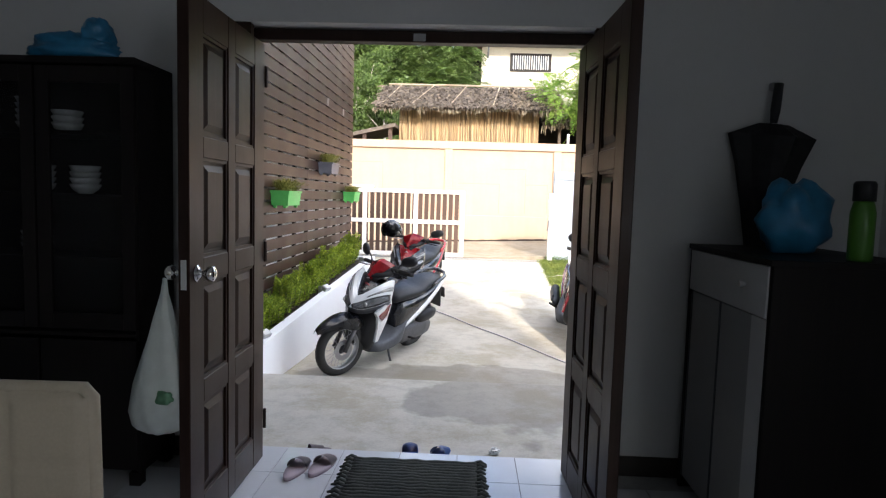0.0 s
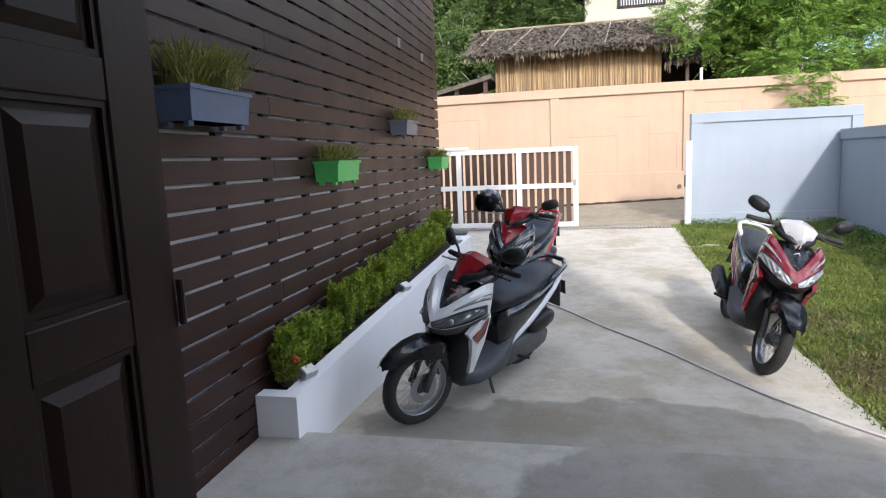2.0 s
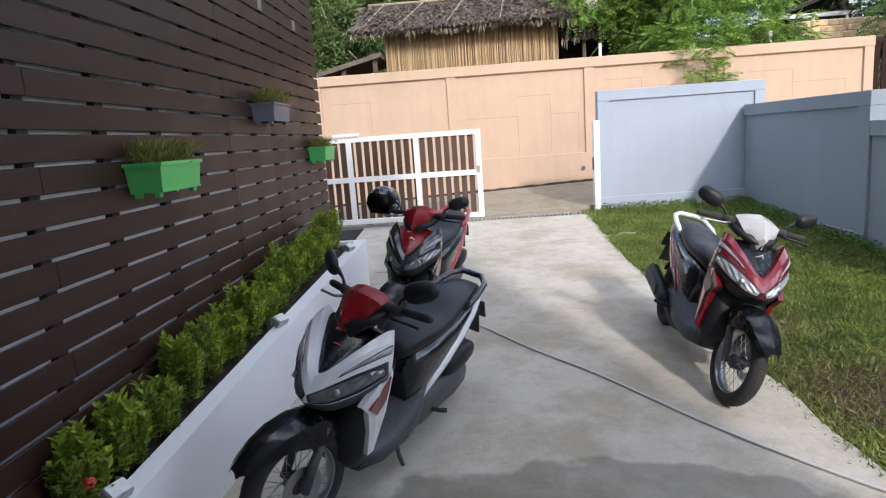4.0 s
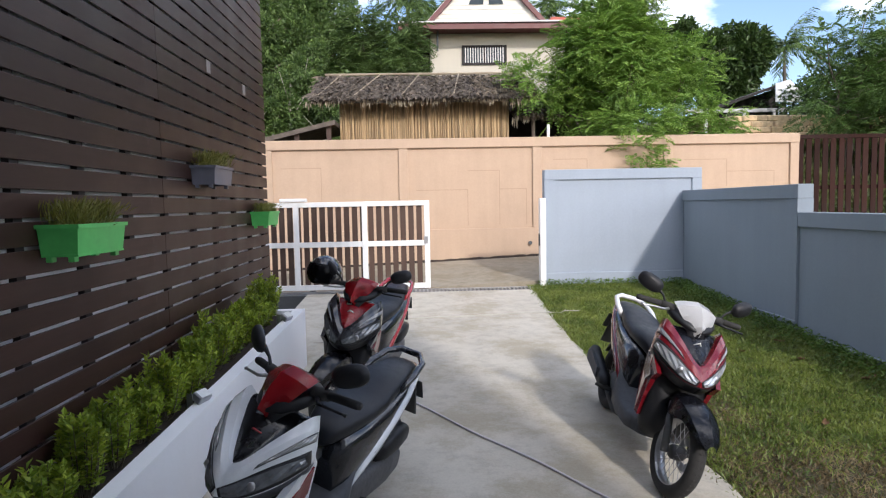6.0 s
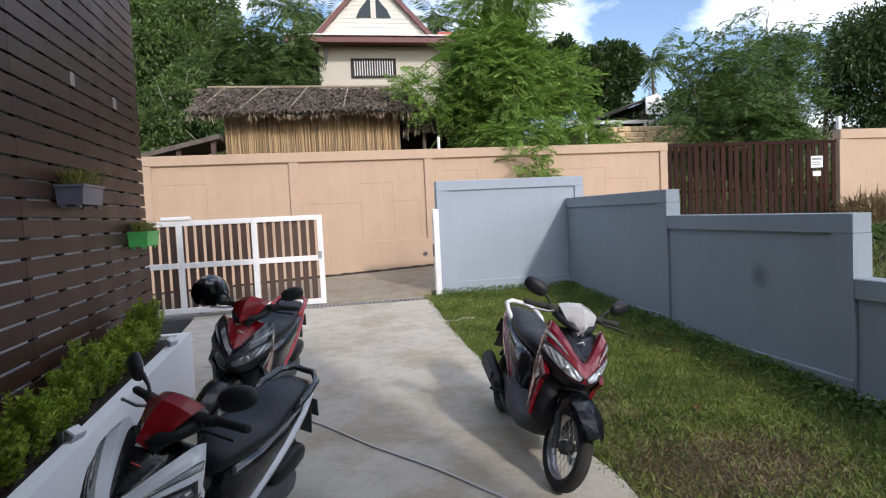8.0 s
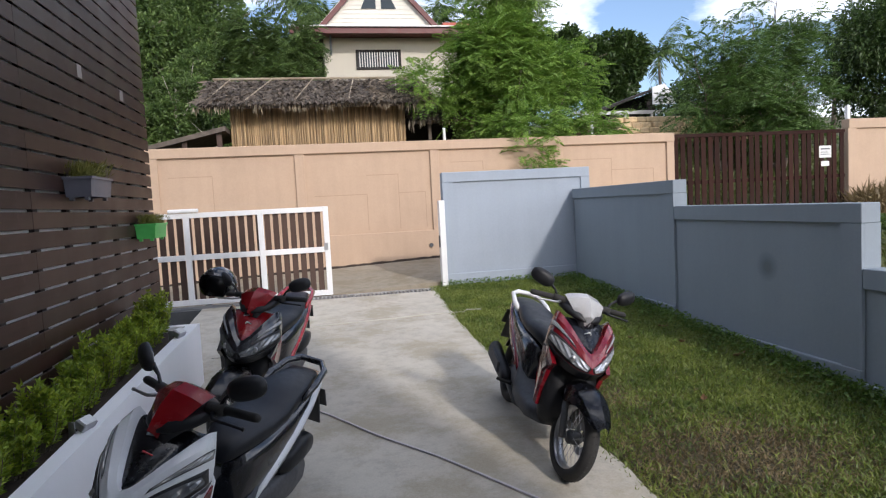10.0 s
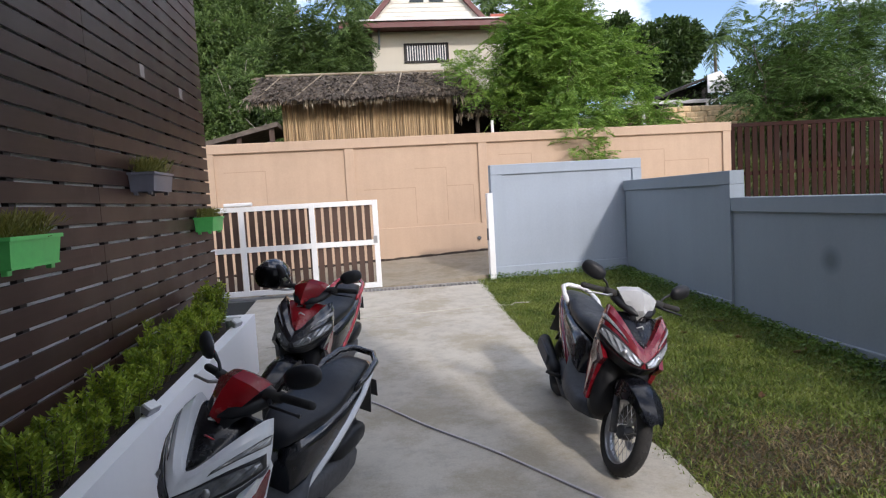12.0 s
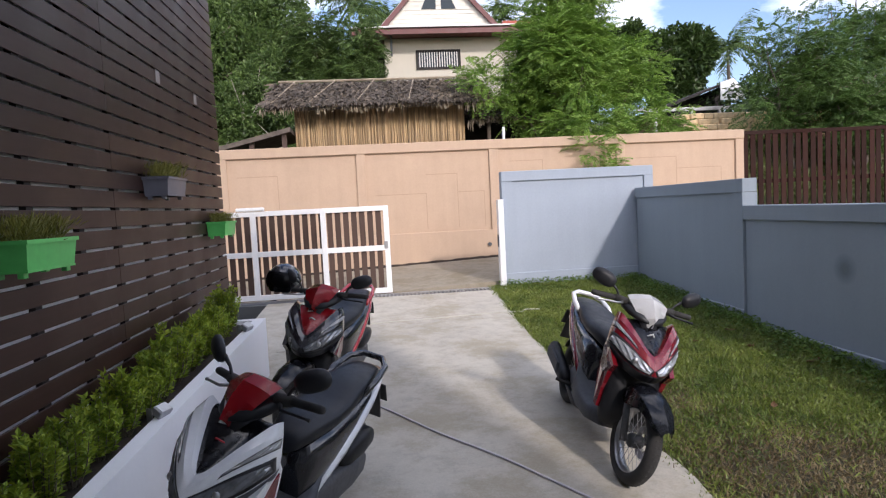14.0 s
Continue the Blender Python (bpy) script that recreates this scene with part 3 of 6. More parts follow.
for k in range(44):
    piece("bar", gb, drain, pose(1.66 - k * 0.06, 0, 0))

# ---- planter bed along the slats ----
def planter_front(y):
    return -1.633 + (y - 4.76) * (0.276 / 3.94)


def planter_top(y):
    return 0.115 + (y - 4.76) * 0.085


bm = bmesh.new()
ys = [4.76, 6.2, 7.6, 8.9]
for a, b in zip(ys, ys[1:]):
    loft(bm, [[(planter_front(y) - 0.1, y, -0.4), (planter_front(y), y, -0.4), (planter_front(y), y, planter_top(y)), (planter_front(y) - 0.1, y, planter_top(y))] for y in (a, b)])
box(bm, WX + 0.005, planter_front(4.8) - 0.1, 4.76, 4.86, -0.4, planter_top(4.76))
box(bm, WX + 0.005, planter_front(8.85) - 0.1, 8.8, 8.9, -0.4, planter_top(8.9))
bmesh.ops.remove_doubles(bm, verts=bm.verts, dist=0.0005)
setting("planter", bm, M["planter_white"], "white painted concrete planter bed along the slatted wall", "planter")
bm = bmesh.new()
loft(bm, [[(WX + 0.005, y, -0.3), (planter_front(y) - 0.1, y, -0.3), (planter_front(y) - 0.1, y, planter_top(y) - 0.04), (WX + 0.005, y, planter_top(y) - 0.03)] for y in (4.86, 6.0, 7.0, 8.0, 8.8)])
setting("planter_soil", bm, M["soil"], "dark moist soil in the planter bed", "soil")
# ---- scooters ----
PI = math.pi


def paint(name, c, flake=0.0):
    m = Mat(name, 0.22, flake, 1.0)
    n1, n2 = m.noise(900, 2), m.noise(7, 6, 0.65)
    col = m.mix(0.3, m.ramp(n1, [(0.3, tuple(v * 0.85 for v in c)), (0.7, tuple(min(1, v * 1.15) for v in c))]), m.ramp(n2, [(0.3, tuple(v * 0.88 for v in c)), (0.7, c)]))
    m.colour(col).roughness(n2, 0.16, 0.32)
    return m.m


M["silver"] = paint("silver_white_lacquer", (0.78, 0.8, 0.82), 0.0)
M["red"] = paint("deep_red_lacquer", (0.17, 0.005, 0.011), 0.15)
M["bright_red"] = paint("red_lacquer", (0.46, 0.012, 0.02), 0.05)
M["black_gloss"] = paint("black_lacquer", (0.012, 0.013, 0.018))
M["white_gloss"] = paint("white_lacquer", (0.78, 0.78, 0.78))
M["black_plastic"] = plain("black_moulded_plastic", (0.013, 0.0135, 0.016), 0.45, spec=0.35, grain=160, vary=0.25, bump=0.2)
M["grey_plastic"] = plain("dusty_grey_plastic", (0.06, 0.065, 0.075), 0.6, grain=30, vary=0.35, bump=0.2)
M["vinyl"] = plain("black_seat_vinyl", (0.01, 0.0115, 0.016), 0.42, spec=0.4, grain=220, vary=0.2, bump=0.3)
M["rubber"] = plain("dusty_tyre_rubber", (0.028, 0.027, 0.026), 0.85, grain=45, vary=0.35, bump=0.4)
M["rim"] = plain("dull_rim_steel", (0.4, 0.4, 0.41), 0.35, 0.9, grain=60)
M["engine"] = plain("dirty_cast_aluminium", (0.11, 0.11, 0.115), 0.6, 0.5, grain=35, vary=0.35, bump=0.3)
M["lens"] = plain("headlight_reflector", (0.55, 0.57, 0.6), 0.08, 0.55, grain=26, vary=0.35, bump=0.5)
M["lens_smoke"] = plain("smoky_headlight_lens", (0.2, 0.21, 0.225), 0.08, 0.5, grain=26, vary=0.5, bump=0.5)
M["amber"] = plain("clear_signal_lens", (0.38, 0.38, 0.38), 0.12, 0.4, grain=40, vary=0.25, bump=0.2)
M["tail_red"] = plain("red_tail_lens", (0.35, 0.01, 0.01), 0.15, coat=0.6)
M["mirror"] = plain("mirror_glass", (0.8, 0.8, 0.82), 0.03, 1.0, vary=0.02, bump=0)
M["plate"] = plain("dark_mud_flap", (0.05, 0.05, 0.05), 0.6)
M["sticker"] = plain("pale_sticker", (0.7, 0.7, 0.68), 0.4)
M["grey_decal"] = plain("grey_decal", (0.25, 0.26, 0.3), 0.35)

# crease lines of the nose fairing, from the chin up, each from the middle outwards (x, y, z)
CREASES = [
    [(0, 0.585, 0.59), (0.074, 0.55, 0.595), (0.142, 0.465, 0.625), (0.182, 0.38, 0.66), (0.182, 0.32, 0.67)],
    [(0, 0.645, 0.645), (0.085, 0.60, 0.65), (0.165, 0.50, 0.69), (0.211, 0.40, 0.735), (0.203, 0.32, 0.735)],
    [(0, 0.637, 0.675), (0.057, 0.60, 0.715), (0.137, 0.52, 0.775), (0.201, 0.42, 0.81), (0.203, 0.32, 0.80)],
    [(0, 0.605, 0.715), (0.048, 0.58, 0.752), (0.119, 0.495, 0.828), (0.186, 0.39, 0.885), (0.194, 0.315, 0.87)],
    [(0, 0.575, 0.745), (0.039, 0.55, 0.772), (0.100, 0.465, 0.848), (0.162, 0.36, 0.92), (0.177, 0.30, 0.92)],
    [(0, 0.56, 0.745), (0.027, 0.535, 0.762), (0.082, 0.45, 0.826), (0.139, 0.345, 0.892), (0.150, 0.29, 0.89)]]


def along(line, u):
    """A point at u (0 to 1) of a smooth line through the given points."""
    v = max(0.0, min(0.9999, u)) * (len(line) - 1)
    i = int(v)
    f = v - i
    p0, p1, p2, p3 = (Vector(line[max(0, min(len(line) - 1, q))]) for q in (i - 1, i, i + 1, i + 2))
    return 0.5 * ((2 * p1) + (p2 - p0) * f + (2 * p0 - 5 * p1 + 4 * p2 - p3) * f * f + (3 * p1 - p0 - 3 * p2 + p3) * f ** 3)


def nose_at(level, u, lift=0.0):
    """A point of the fairing's skin at a level between the creases, lifted off it."""
    def skin(lv, uu):
        i = max(0, min(len(CREASES) - 2, int(lv)))
        return along(CREASES[i], uu).lerp(along(CREASES[i + 1], uu), lv - i)
    p = skin(level, u)
    if lift:
        e = 0.02
        nrm = (skin(level, min(1, u + e)) - skin(level, max(0, u - e))).cross(skin(min(5, level + e), u) - skin(max(0, level - e), u))
        if nrm.dot(p - Vector((0, 0.3, 0.66))) < 0:
            nrm = -nrm
        p = p + nrm.normalized() * lift
    return p


def nose_patch(sg, fn, nu=12, nv=5, lift=0.004, facet=0.0):
    """A panel on one side of the fairing: fn(u, v) gives its level and place along."""
    bm = bmesh.new()
    grids = []
    for lf in (lift, -0.006):
        g = []
        for q in range(nv + 1):
            row = []
            for k in range(nu + 1):
                lv, uu = fn(k / nu, q / nv)
                p = nose_at(lv, uu, lf + (facet if lf > 0 and (k + q) % 2 and 0 < k < nu and 0 < q < nv else 0))
                row.append(bm.verts.new((sg * p.x, p.y, p.z)))
            g.append(row)
        grids.append(g)
    top, low = grids
    for q in range(nv):
        for k in range(nu):
            bm.faces.new((top[q][k], top[q][k + 1], top[q + 1][k + 1], top[q + 1][k]))
    rim = [(0, k) for k in range(nu)] + [(q, nu) for q in range(nv)] + [(nv, k) for k in range(nu, 0, -1)] + [(q, 0) for q in range(nv, 0, -1)]
    for (q, k), (qq, kk) in zip(rim, rim[1:] + rim[:1]):
        bm.faces.new((top[qq][kk], top[q][k], low[q][k], low[qq][kk]))
    bmesh.ops.remove_doubles(bm, verts=bm.verts, dist=1e-5)
    bmesh.ops.recalc_face_normals(bm, faces=bm.faces)
    return bm


def creased(bm, degrees=24):
    """Keeps the edges hard where the skin folds."""
    for e in bm.edges:
        if len(e.link_faces) == 2 and e.calc_face_angle(0) > radians(degrees):
            e.smooth = False
    return bm


def ring(y, zb, zt, hw, n=20, sq=0.62, xc=0.0):
    """A rounded upright section across the bike at y."""
    zc, hh = (zb + zt) / 2, (zt - zb) / 2
    out = []
    for k in range(n):
        a = 2 * PI * k / n
        c, s = math.cos(a), math.sin(a)
        out.append((xc + hw * abs(c) ** sq * (1 if c >= 0 else -1), y, zc + hh * abs(s) ** sq * (1 if s >= 0 else -1)))
    return out


def spin(bm, c, prof, n=40):
    """Turns a profile of (radius, x) about the wheel axis through c."""
    loft(bm, [[(c[0] + x, c[1] + r * math.cos(a), c[2] + r * math.sin(a)) for r, x in prof] for a in (2 * PI * k / n for k in range(n + 1))], cap=False)
    bmesh.ops.remove_doubles(bm, verts=bm.verts, dist=1e-5)
    bmesh.ops.recalc_face_normals(bm, faces=bm.faces)
    return bm


def scooter(label, m, paints, steer=0.0, centre_stand=False):
    """A step-through scooter: +y ahead, +x its right, wheels on z = 0."""
    body_c, centre_c, bar_c, tail_c, wing_c, rail_c = (M[p] for p in paints)
    t = thing("scooter", label, "motor scooter", m, "parked scooters")
    # steering turns about the raked head
    head = Vector((0, 0.42, 0.72))
    rake = Vector((0, -0.42, 0.9)).normalized()
    turn = Matrix.Translation(head) @ Matrix.Rotation(radians(steer), 4, rake) @ Matrix.Translation(-head)

    def sp(name, bm, mat, label="", parent=None, smooth=True, steered=False):
        if steered:
            bmesh.ops.transform(bm, matrix=turn, verts=bm.verts)
        ob = part(name, bm, mat, parent or t, label, smooth)
        return ob

    for name, y, sec, st in (("front_wheel", 0.64, 0.043, True), ("rear_wheel", -0.64, 0.05, False)):
        c = (0, y, 0.252)
        bm = bmesh.new()
        prof = [(0.252 - sec + sec * math.sin(b), sec * math.cos(b)) for b in (PI * (k / 10 * 1.5 - 0.25) for k in range(11))]
        spin(bm, c, prof + prof[:1])
        for k in range(44):
            a = 2 * PI * k / 44
            mm = Matrix.Translation(c) @ Matrix.Rotation(a, 4, "X")
            for sx in (-1, 1):
                box(bm, sx * 0.004, sx * 0.016, -0.003, 0.003, 0.246, 0.2518, mm)
        w = sp(name, bm, M["rubber"], "dusty black tyre", steered=st)
        bm = bmesh.new()
        spin(bm, c, [(0.178, -0.03), (0.183, -0.034), (0.19, -0.03), (0.183, 0.0), (0.19, 0.03), (0.183, 0.034), (0.178, 0.03), (0.172, 0.0), (0.178, -0.03)])
        sp("rim", bm, M["rim"], "", w, True, st)
        bm = bmesh.new()
        for k in range(28):
            a, da = 2 * PI * k / 28, (0.32 if k % 2 else -0.32)
            sx = 0.028 if (k // 2) % 2 else -0.028
            tube(bm, [(sx, c[1] + 0.035 * math.cos(a + da * 2), c[2] + 0.035 * math.sin(a + da * 2)), (0, c[1] + 0.176 * math.cos(a), c[2] + 0.176 * math.sin(a))], 0.0018, 4, False)
        sp("spokes", bm, M["rim"], "", w, False, st)
        bm = bmesh.new()
        tube(bm, [(-0.045, c[1], c[2]), (-0.03, c[1], c[2]), (0.03, c[1], c[2]), (0.045, c[1], c[2])], [0.03, 0.042, 0.042, 0.03], 16)
        sp("hub", bm, M["engine"], "", w, True, st)
        if st:
            bm = bmesh.new()
            spin(bm, (-0.055, c[1], c[2]), [(0.05, 0), (0.095, 0), (0.095, 0.004), (0.05, 0.004), (0.05, 0)], 28)
            sp("brake_disc", bm, M["rim"], "", w, False, st)
    for sx in (-1, 1):
        bm = bmesh.new()
        tube(bm, [(sx * 0.078, 0.645, 0.24), (sx * 0.078, 0.60, 0.36), (sx * 0.07, 0.53, 0.5)], [0.021, 0.021, 0.016], 12)
        tube(bm, [(sx * 0.06, 0.645, 0.252), (sx * 0.095, 0.645, 0.252)], 0.013, 8)
        sp("fork_leg", bm, M["engine"], "", None, True, True)
    # front mudguard: a beak over the wheel, with cheeks down to the fork
    bm = bmesh.new()
    rows = []
    for y, z, hw, drop in ((0.45, 0.52, 0.05, 0.05), (0.50, 0.555, 0.075, 0.10), (0.57, 0.575, 0.092, 0.14), (0.65, 0.575, 0.096, 0.13), (0.74, 0.553, 0.09, 0.09), (0.82, 0.515, 0.078, 0.07), (0.89, 0.465, 0.058, 0.05), (0.925, 0.43, 0.03, 0.02)):
        rows.append([(-hw, y - drop * 0.2, z - drop), (-hw * 0.94, y, z - 0.03), (-hw * 0.55, y, z - 0.006), (0, y + 0.006, z + 0.006), (hw * 0.55, y, z - 0.006), (hw * 0.94, y, z - 0.03), (hw, y - drop * 0.2, z - drop)])
    loft(bm, rows, False, False)
    bmesh.ops.solidify(bm, geom=bm.faces[:], thickness=0.005)
    bmesh.ops.recalc_face_normals(bm, faces=bm.faces)
    sp("front_mudguard", creased(bm, 32), M["black_gloss"], "", None, True, True)
    # nose fairing
    bm = bmesh.new()
    for sg in (-1, 1):
        loft(bm, [[(sg * nose_at(5 * q / 20, k / 18).x, nose_at(5 * q / 20, k / 18).y, nose_at(5 * q / 20, k / 18).z) for k in range(19)] for q in range(21)], False, False)
    bmesh.ops.remove_doubles(bm, verts=bm.verts, dist=1e-4)
    bmesh.ops.recalc_face_normals(bm, faces=bm.faces)
    bmesh.ops.solidify(bm, geom=bm.faces[:], thickness=0.005)
    bmesh.ops.recalc_face_normals(bm, faces=bm.faces)
    cowl = sp("nose_fairing", creased(bm), body_c)
    bm = bmesh.new()
    rows = []
    for k in range(13):
        p = along(CREASES[5], k / 12)
        rows.append([(p.x * t, p.y + 0.012 * (1 - t * t) * (k > 0), p.z + 0.012 * (1 - abs(t)) * (k > 0) - 0.002) for t in (-0.99 + 1.98 * q / 6 for q in range(7))])
    loft(bm, rows, False, False)
    bmesh.ops.solidify(bm, geom=bm.faces[:], thickness=0.004)
    bmesh.ops.recalc_face_normals(bm, faces=bm.faces)
    centre = sp("centre_panel", bm, centre_c, "", cowl)
    for sg in (-1, 1):
        hl = sp("headlight", nose_patch(sg, lambda u, v: (1.04 + 0.92 * v, 0.07 + 0.80 * u - 0.05 * v * (1 - u)), 14, 4, 0.002), M["black_plastic"], "dark headlight housing", cowl, True)
        sp("lens", nose_patch(sg, lambda u, v: (1.14 + 0.72 * v * (1 - 0.35 * u * u) + 0.12 * u, 0.10 + 0.70 * u - 0.03 * v), 10, 4, 0.005, 0.006), M["lens"] if paints[0] == "red" else M["lens_smoke"], "clear faceted headlight lens", hl, False)
        bm = bmesh.new()
        c0 = nose_at(1.5, 0.34, 0.002)
        ellipsoid(bm, (sg * c0.x, c0.y, c0.z), (0.021, 0.014, 0.021), None, 14, 8)
        sp("lamp_bulb", bm, M["rim"], "", hl)
        sp("signal_light", nose_patch(sg, lambda u, v: (2.32 + 0.4 * v * (0.4 + u * 0.6) + 0.1 * u, 0.4 + 0.5 * u + 0.03 * v), 12, 3, 0.0055, 0.003), M["amber"], "narrow clear signal lens", cowl, False)
        sp("signal_edge", nose_patch(sg, lambda u, v: (2.26 + 0.52 * v * (0.4 + u * 0.6) + 0.1 * u, 0.37 + 0.56 * u + 0.03 * v), 12, 3, 0.003), M["black_plastic"], "", cowl)
        sp("lower_trim", nose_patch(sg, lambda u, v: (0.0 + 0.98 * v, u * 0.97), 10, 4, 0.003), M["grey_plastic"] if paints[0] == "silver" else M["black_plastic"], "", cowl)
    bm = bmesh.new()
    mm = Matrix.Translation((0, 0.462, 0.832)) @ Matrix.Rotation(radians(40), 4, "X")
    tri = [(-0.034, -0.022), (0.034, -0.022), (0.0, 0.03)]
    for (x0, y0), (x1, y1) in zip(tri, tri[1:] + tri[:1]):
        tube(bm, [mm @ Vector((x0, y0, 0.009)), mm @ Vector((x1, y1, 0.009))], 0.0035, 5)
    sp("badge", bm, M["bright_red"] if paints[0] == "silver" else M["sticker"], "small triangular badge", centre)
    if paints[0] != "red":
        bm = bmesh.new()
        box(bm, -0.03, 0.03, -0.011, 0.011, 0.005, 0.009, Matrix.Translation((0.045, 0.385, 0.874)) @ Matrix.Rotation(radians(-33), 4, "X") @ Matrix.Rotation(radians(18), 4, "Y"))
        sp("sticker", bm, M["sticker"], "small white sticker", centre, False)
    # leg shield and step-through
    bm = bmesh.new()
    loft(bm, [ring(y, zb, zt, hw, 20, 0.5) for y, zb, zt, hw in ((0.47, 0.30, 0.50, 0.115), (0.42, 0.24, 0.62, 0.165), (0.36, 0.2, 0.78, 0.165), (0.31, 0.19, 0.87, 0.15), (0.275, 0.2, 0.86, 0.13))])
    sp("leg_shield", bm, M["black_plastic"])
    bm = bmesh.new()
    loft(bm, [ring(y, zb, zt, hw, 20, 0.45) for y, zb, zt, hw in ((0.36, 0.2, 0.30, 0.15), (0.2, 0.17, 0.29, 0.175), (0.0, 0.17, 0.30, 0.175), (-0.14, 0.18, 0.4, 0.165), (-0.22, 0.2, 0.5, 0.14))])
    sp("footboard", bm, M["grey_plastic"], "dusty dark footboard")
    for sg in (-1, 1):
        bm = bmesh.new()
        pts = [(0.50, 0.63), (0.40, 0.71), (0.315, 0.775), (0.265, 0.70), (0.29, 0.52), (0.35, 0.34), (0.385, 0.33), (0.40, 0.46), (0.435, 0.57)]
        xo = [0.185, 0.197, 0.18, 0.178, 0.183, 0.182, 0.176, 0.178, 0.182]
        loft(bm, [[(sg * (x - 0.02), y, z) for (y, z), x in zip(pts, xo)], [(sg * (x + 0.008), y, z) for (y, z), x in zip(pts, xo)]])
        bmesh.ops.recalc_face_normals(bm, faces=bm.faces)
        wing = sp("side_wing", bm, wing_c, "", None, False)
        bm = bmesh.new()
        pts = [(0.45, 0.60), (0.36, 0.67), (0.30, 0.70), (0.325, 0.60), (0.39, 0.55)]
        loft(bm, [[(sg * 0.186, y, z) for y, z in pts], [(sg * (0.2 + 0.006 * (z < 0.66)), y, z) for y, z in pts]])
        bmesh.ops.recalc_face_normals(bm, faces=bm.faces)
        sp("wing_stripe", bm, centre_c if paints[0] == "red" else M["red"], "", wing, False)
    # rear body
    bm = bmesh.new()
    loft(bm, [ring(y, zb, zt, hw, 22, 0.6) for y, zb, zt, hw in ((-0.08, 0.30, 0.60, 0.10), (-0.16, 0.30, 0.64, 0.135), (-0.3, 0.36, 0.66, 0.15), (-0.48, 0.46, 0.69, 0.152), (-0.66, 0.57, 0.735, 0.135), (-0.82, 0.67, 0.775, 0.1), (-0.92, 0.72, 0.78, 0.06))])
    rear = sp("rear_body", bm, M["black_gloss"])
    for sg in (-1, 1):
        bm = bmesh.new()
        rows = []
        for y, z0, z1, w0 in ((-0.15, 0.335, 0.36, 0.142), (-0.28, 0.40, 0.47, 0.152), (-0.42, 0.475, 0.565, 0.158), (-0.56, 0.555, 0.645, 0.154), (-0.7, 0.635, 0.715, 0.138), (-0.84, 0.70, 0.765, 0.103), (-0.93, 0.745, 0.775, 0.065)):
            zm = (z0 + z1) / 2
            rows.append([(sg * (w0 - 0.03), y, z0), (sg * (w0 + 0.002), y, z0 + 0.006), (sg * (w0 + 0.008), y, zm), (sg * (w0 + 0.0), y, z1 - 0.006), (sg * (w0 - 0.03), y, z1)])
        loft(bm, rows)
        bmesh.ops.recalc_face_normals(bm, faces=bm.faces)
        sd = sp("side_panel", bm, tail_c)
        bm = bmesh.new()
        loft(bm, [[(sg * (w0 + d), y, z + h) for d, h in ((0.0, -0.008), (0.0115, -0.008), (0.0115, 0.008), (0.0, 0.008))] for y, z, w0 in ((-0.34, 0.475, 0.15), (-0.5, 0.565, 0.15), (-0.68, 0.665, 0.137))])
        bmesh.ops.recalc_face_normals(bm, faces=bm.faces)
        sp("side_decal", bm, M["grey_decal"] if paints[0] != "red" else M["sticker"], "", sd, False)
    # seat
    bm = bmesh.new()
    loft(bm, [ring(y, zb, zt, hw, 22, 0.7) for y, zb, zt, hw in ((0.0, 0.60, 0.64, 0.05), (-0.04, 0.60, 0.70, 0.085), (-0.14, 0.62, 0.735, 0.12), (-0.28, 0.64, 0.745, 0.142), (-0.4, 0.66, 0.76, 0.145), (-0.48, 0.68, 0.795, 0.14), (-0.6, 0.71, 0.81, 0.125), (-0.72, 0.745, 0.815, 0.105), (-0.82, 0.765, 0.815, 0.085), (-0.87, 0.775, 0.80, 0.05))])
    sp("seat", bm, M["vinyl"], "black vinyl seat")
    bm = bmesh.new()
    tube(bm, [(-0.13, -0.56, 0.745), (-0.138, -0.68, 0.79), (-0.12, -0.82, 0.825), (-0.06, -0.9, 0.84), (0.06, -0.9, 0.84), (0.12, -0.82, 0.825), (0.138, -0.68, 0.79), (0.13, -0.56, 0.745)], 0.019, 10)
    sp("grab_rail", bm, rail_c)
    sp("tail_light", loft(bmesh.new(), [ring(y, zb, zt, hw, 16, 0.6) for y, zb, zt, hw in ((-0.86, 0.655, 0.72, 0.08), (-0.93, 0.68, 0.735, 0.075), (-0.955, 0.69, 0.73, 0.05))]), M["tail_red"])
    flap = sp("mud_flap", boxes((-0.07, 0.07, -0.006, 0.006, -0.24, 0.02), bevel=0.004), M["plate"], "", None, False)
    flap.matrix_basis = pose(0, -0.93, 0.64, -24)
    nb = sp("number_plate", boxes((-0.1, 0.1, -0.004, 0.004, -0.085, 0.06), bevel=0.003), M["plate"], "dark number plate seen from behind", None, False)
    nb.matrix_basis = pose(0, -0.965, 0.62, -30)
    # engine, transmission, silencer
    bm = bmesh.new()
    loft(bm, [ring(y, zb, zt, hw, 16, 0.55, -0.1) for y, zb, zt, hw in ((-0.1, 0.22, 0.34, 0.04), (-0.2, 0.17, 0.37, 0.06), (-0.4, 0.18, 0.36, 0.055), (-0.6, 0.18, 0.35, 0.055), (-0.74, 0.2, 0.33, 0.04))])
    sp("transmission_case", bm, M["engine"], "dirty aluminium transmission case")
    bm = bmesh.new()
    loft(bm, [ring(y, zb, zt, hw, 16, 0.7, -0.11) for y, zb, zt, hw in ((-0.46, 0.36, 0.42, 0.02), (-0.52, 0.345, 0.47, 0.05), (-0.66, 0.35, 0.49, 0.055), (-0.76, 0.37, 0.48, 0.045), (-0.8, 0.4, 0.45, 0.02))])
    sp("air_filter_box", bm, M["black_plastic"])
    bm = bmesh.new()
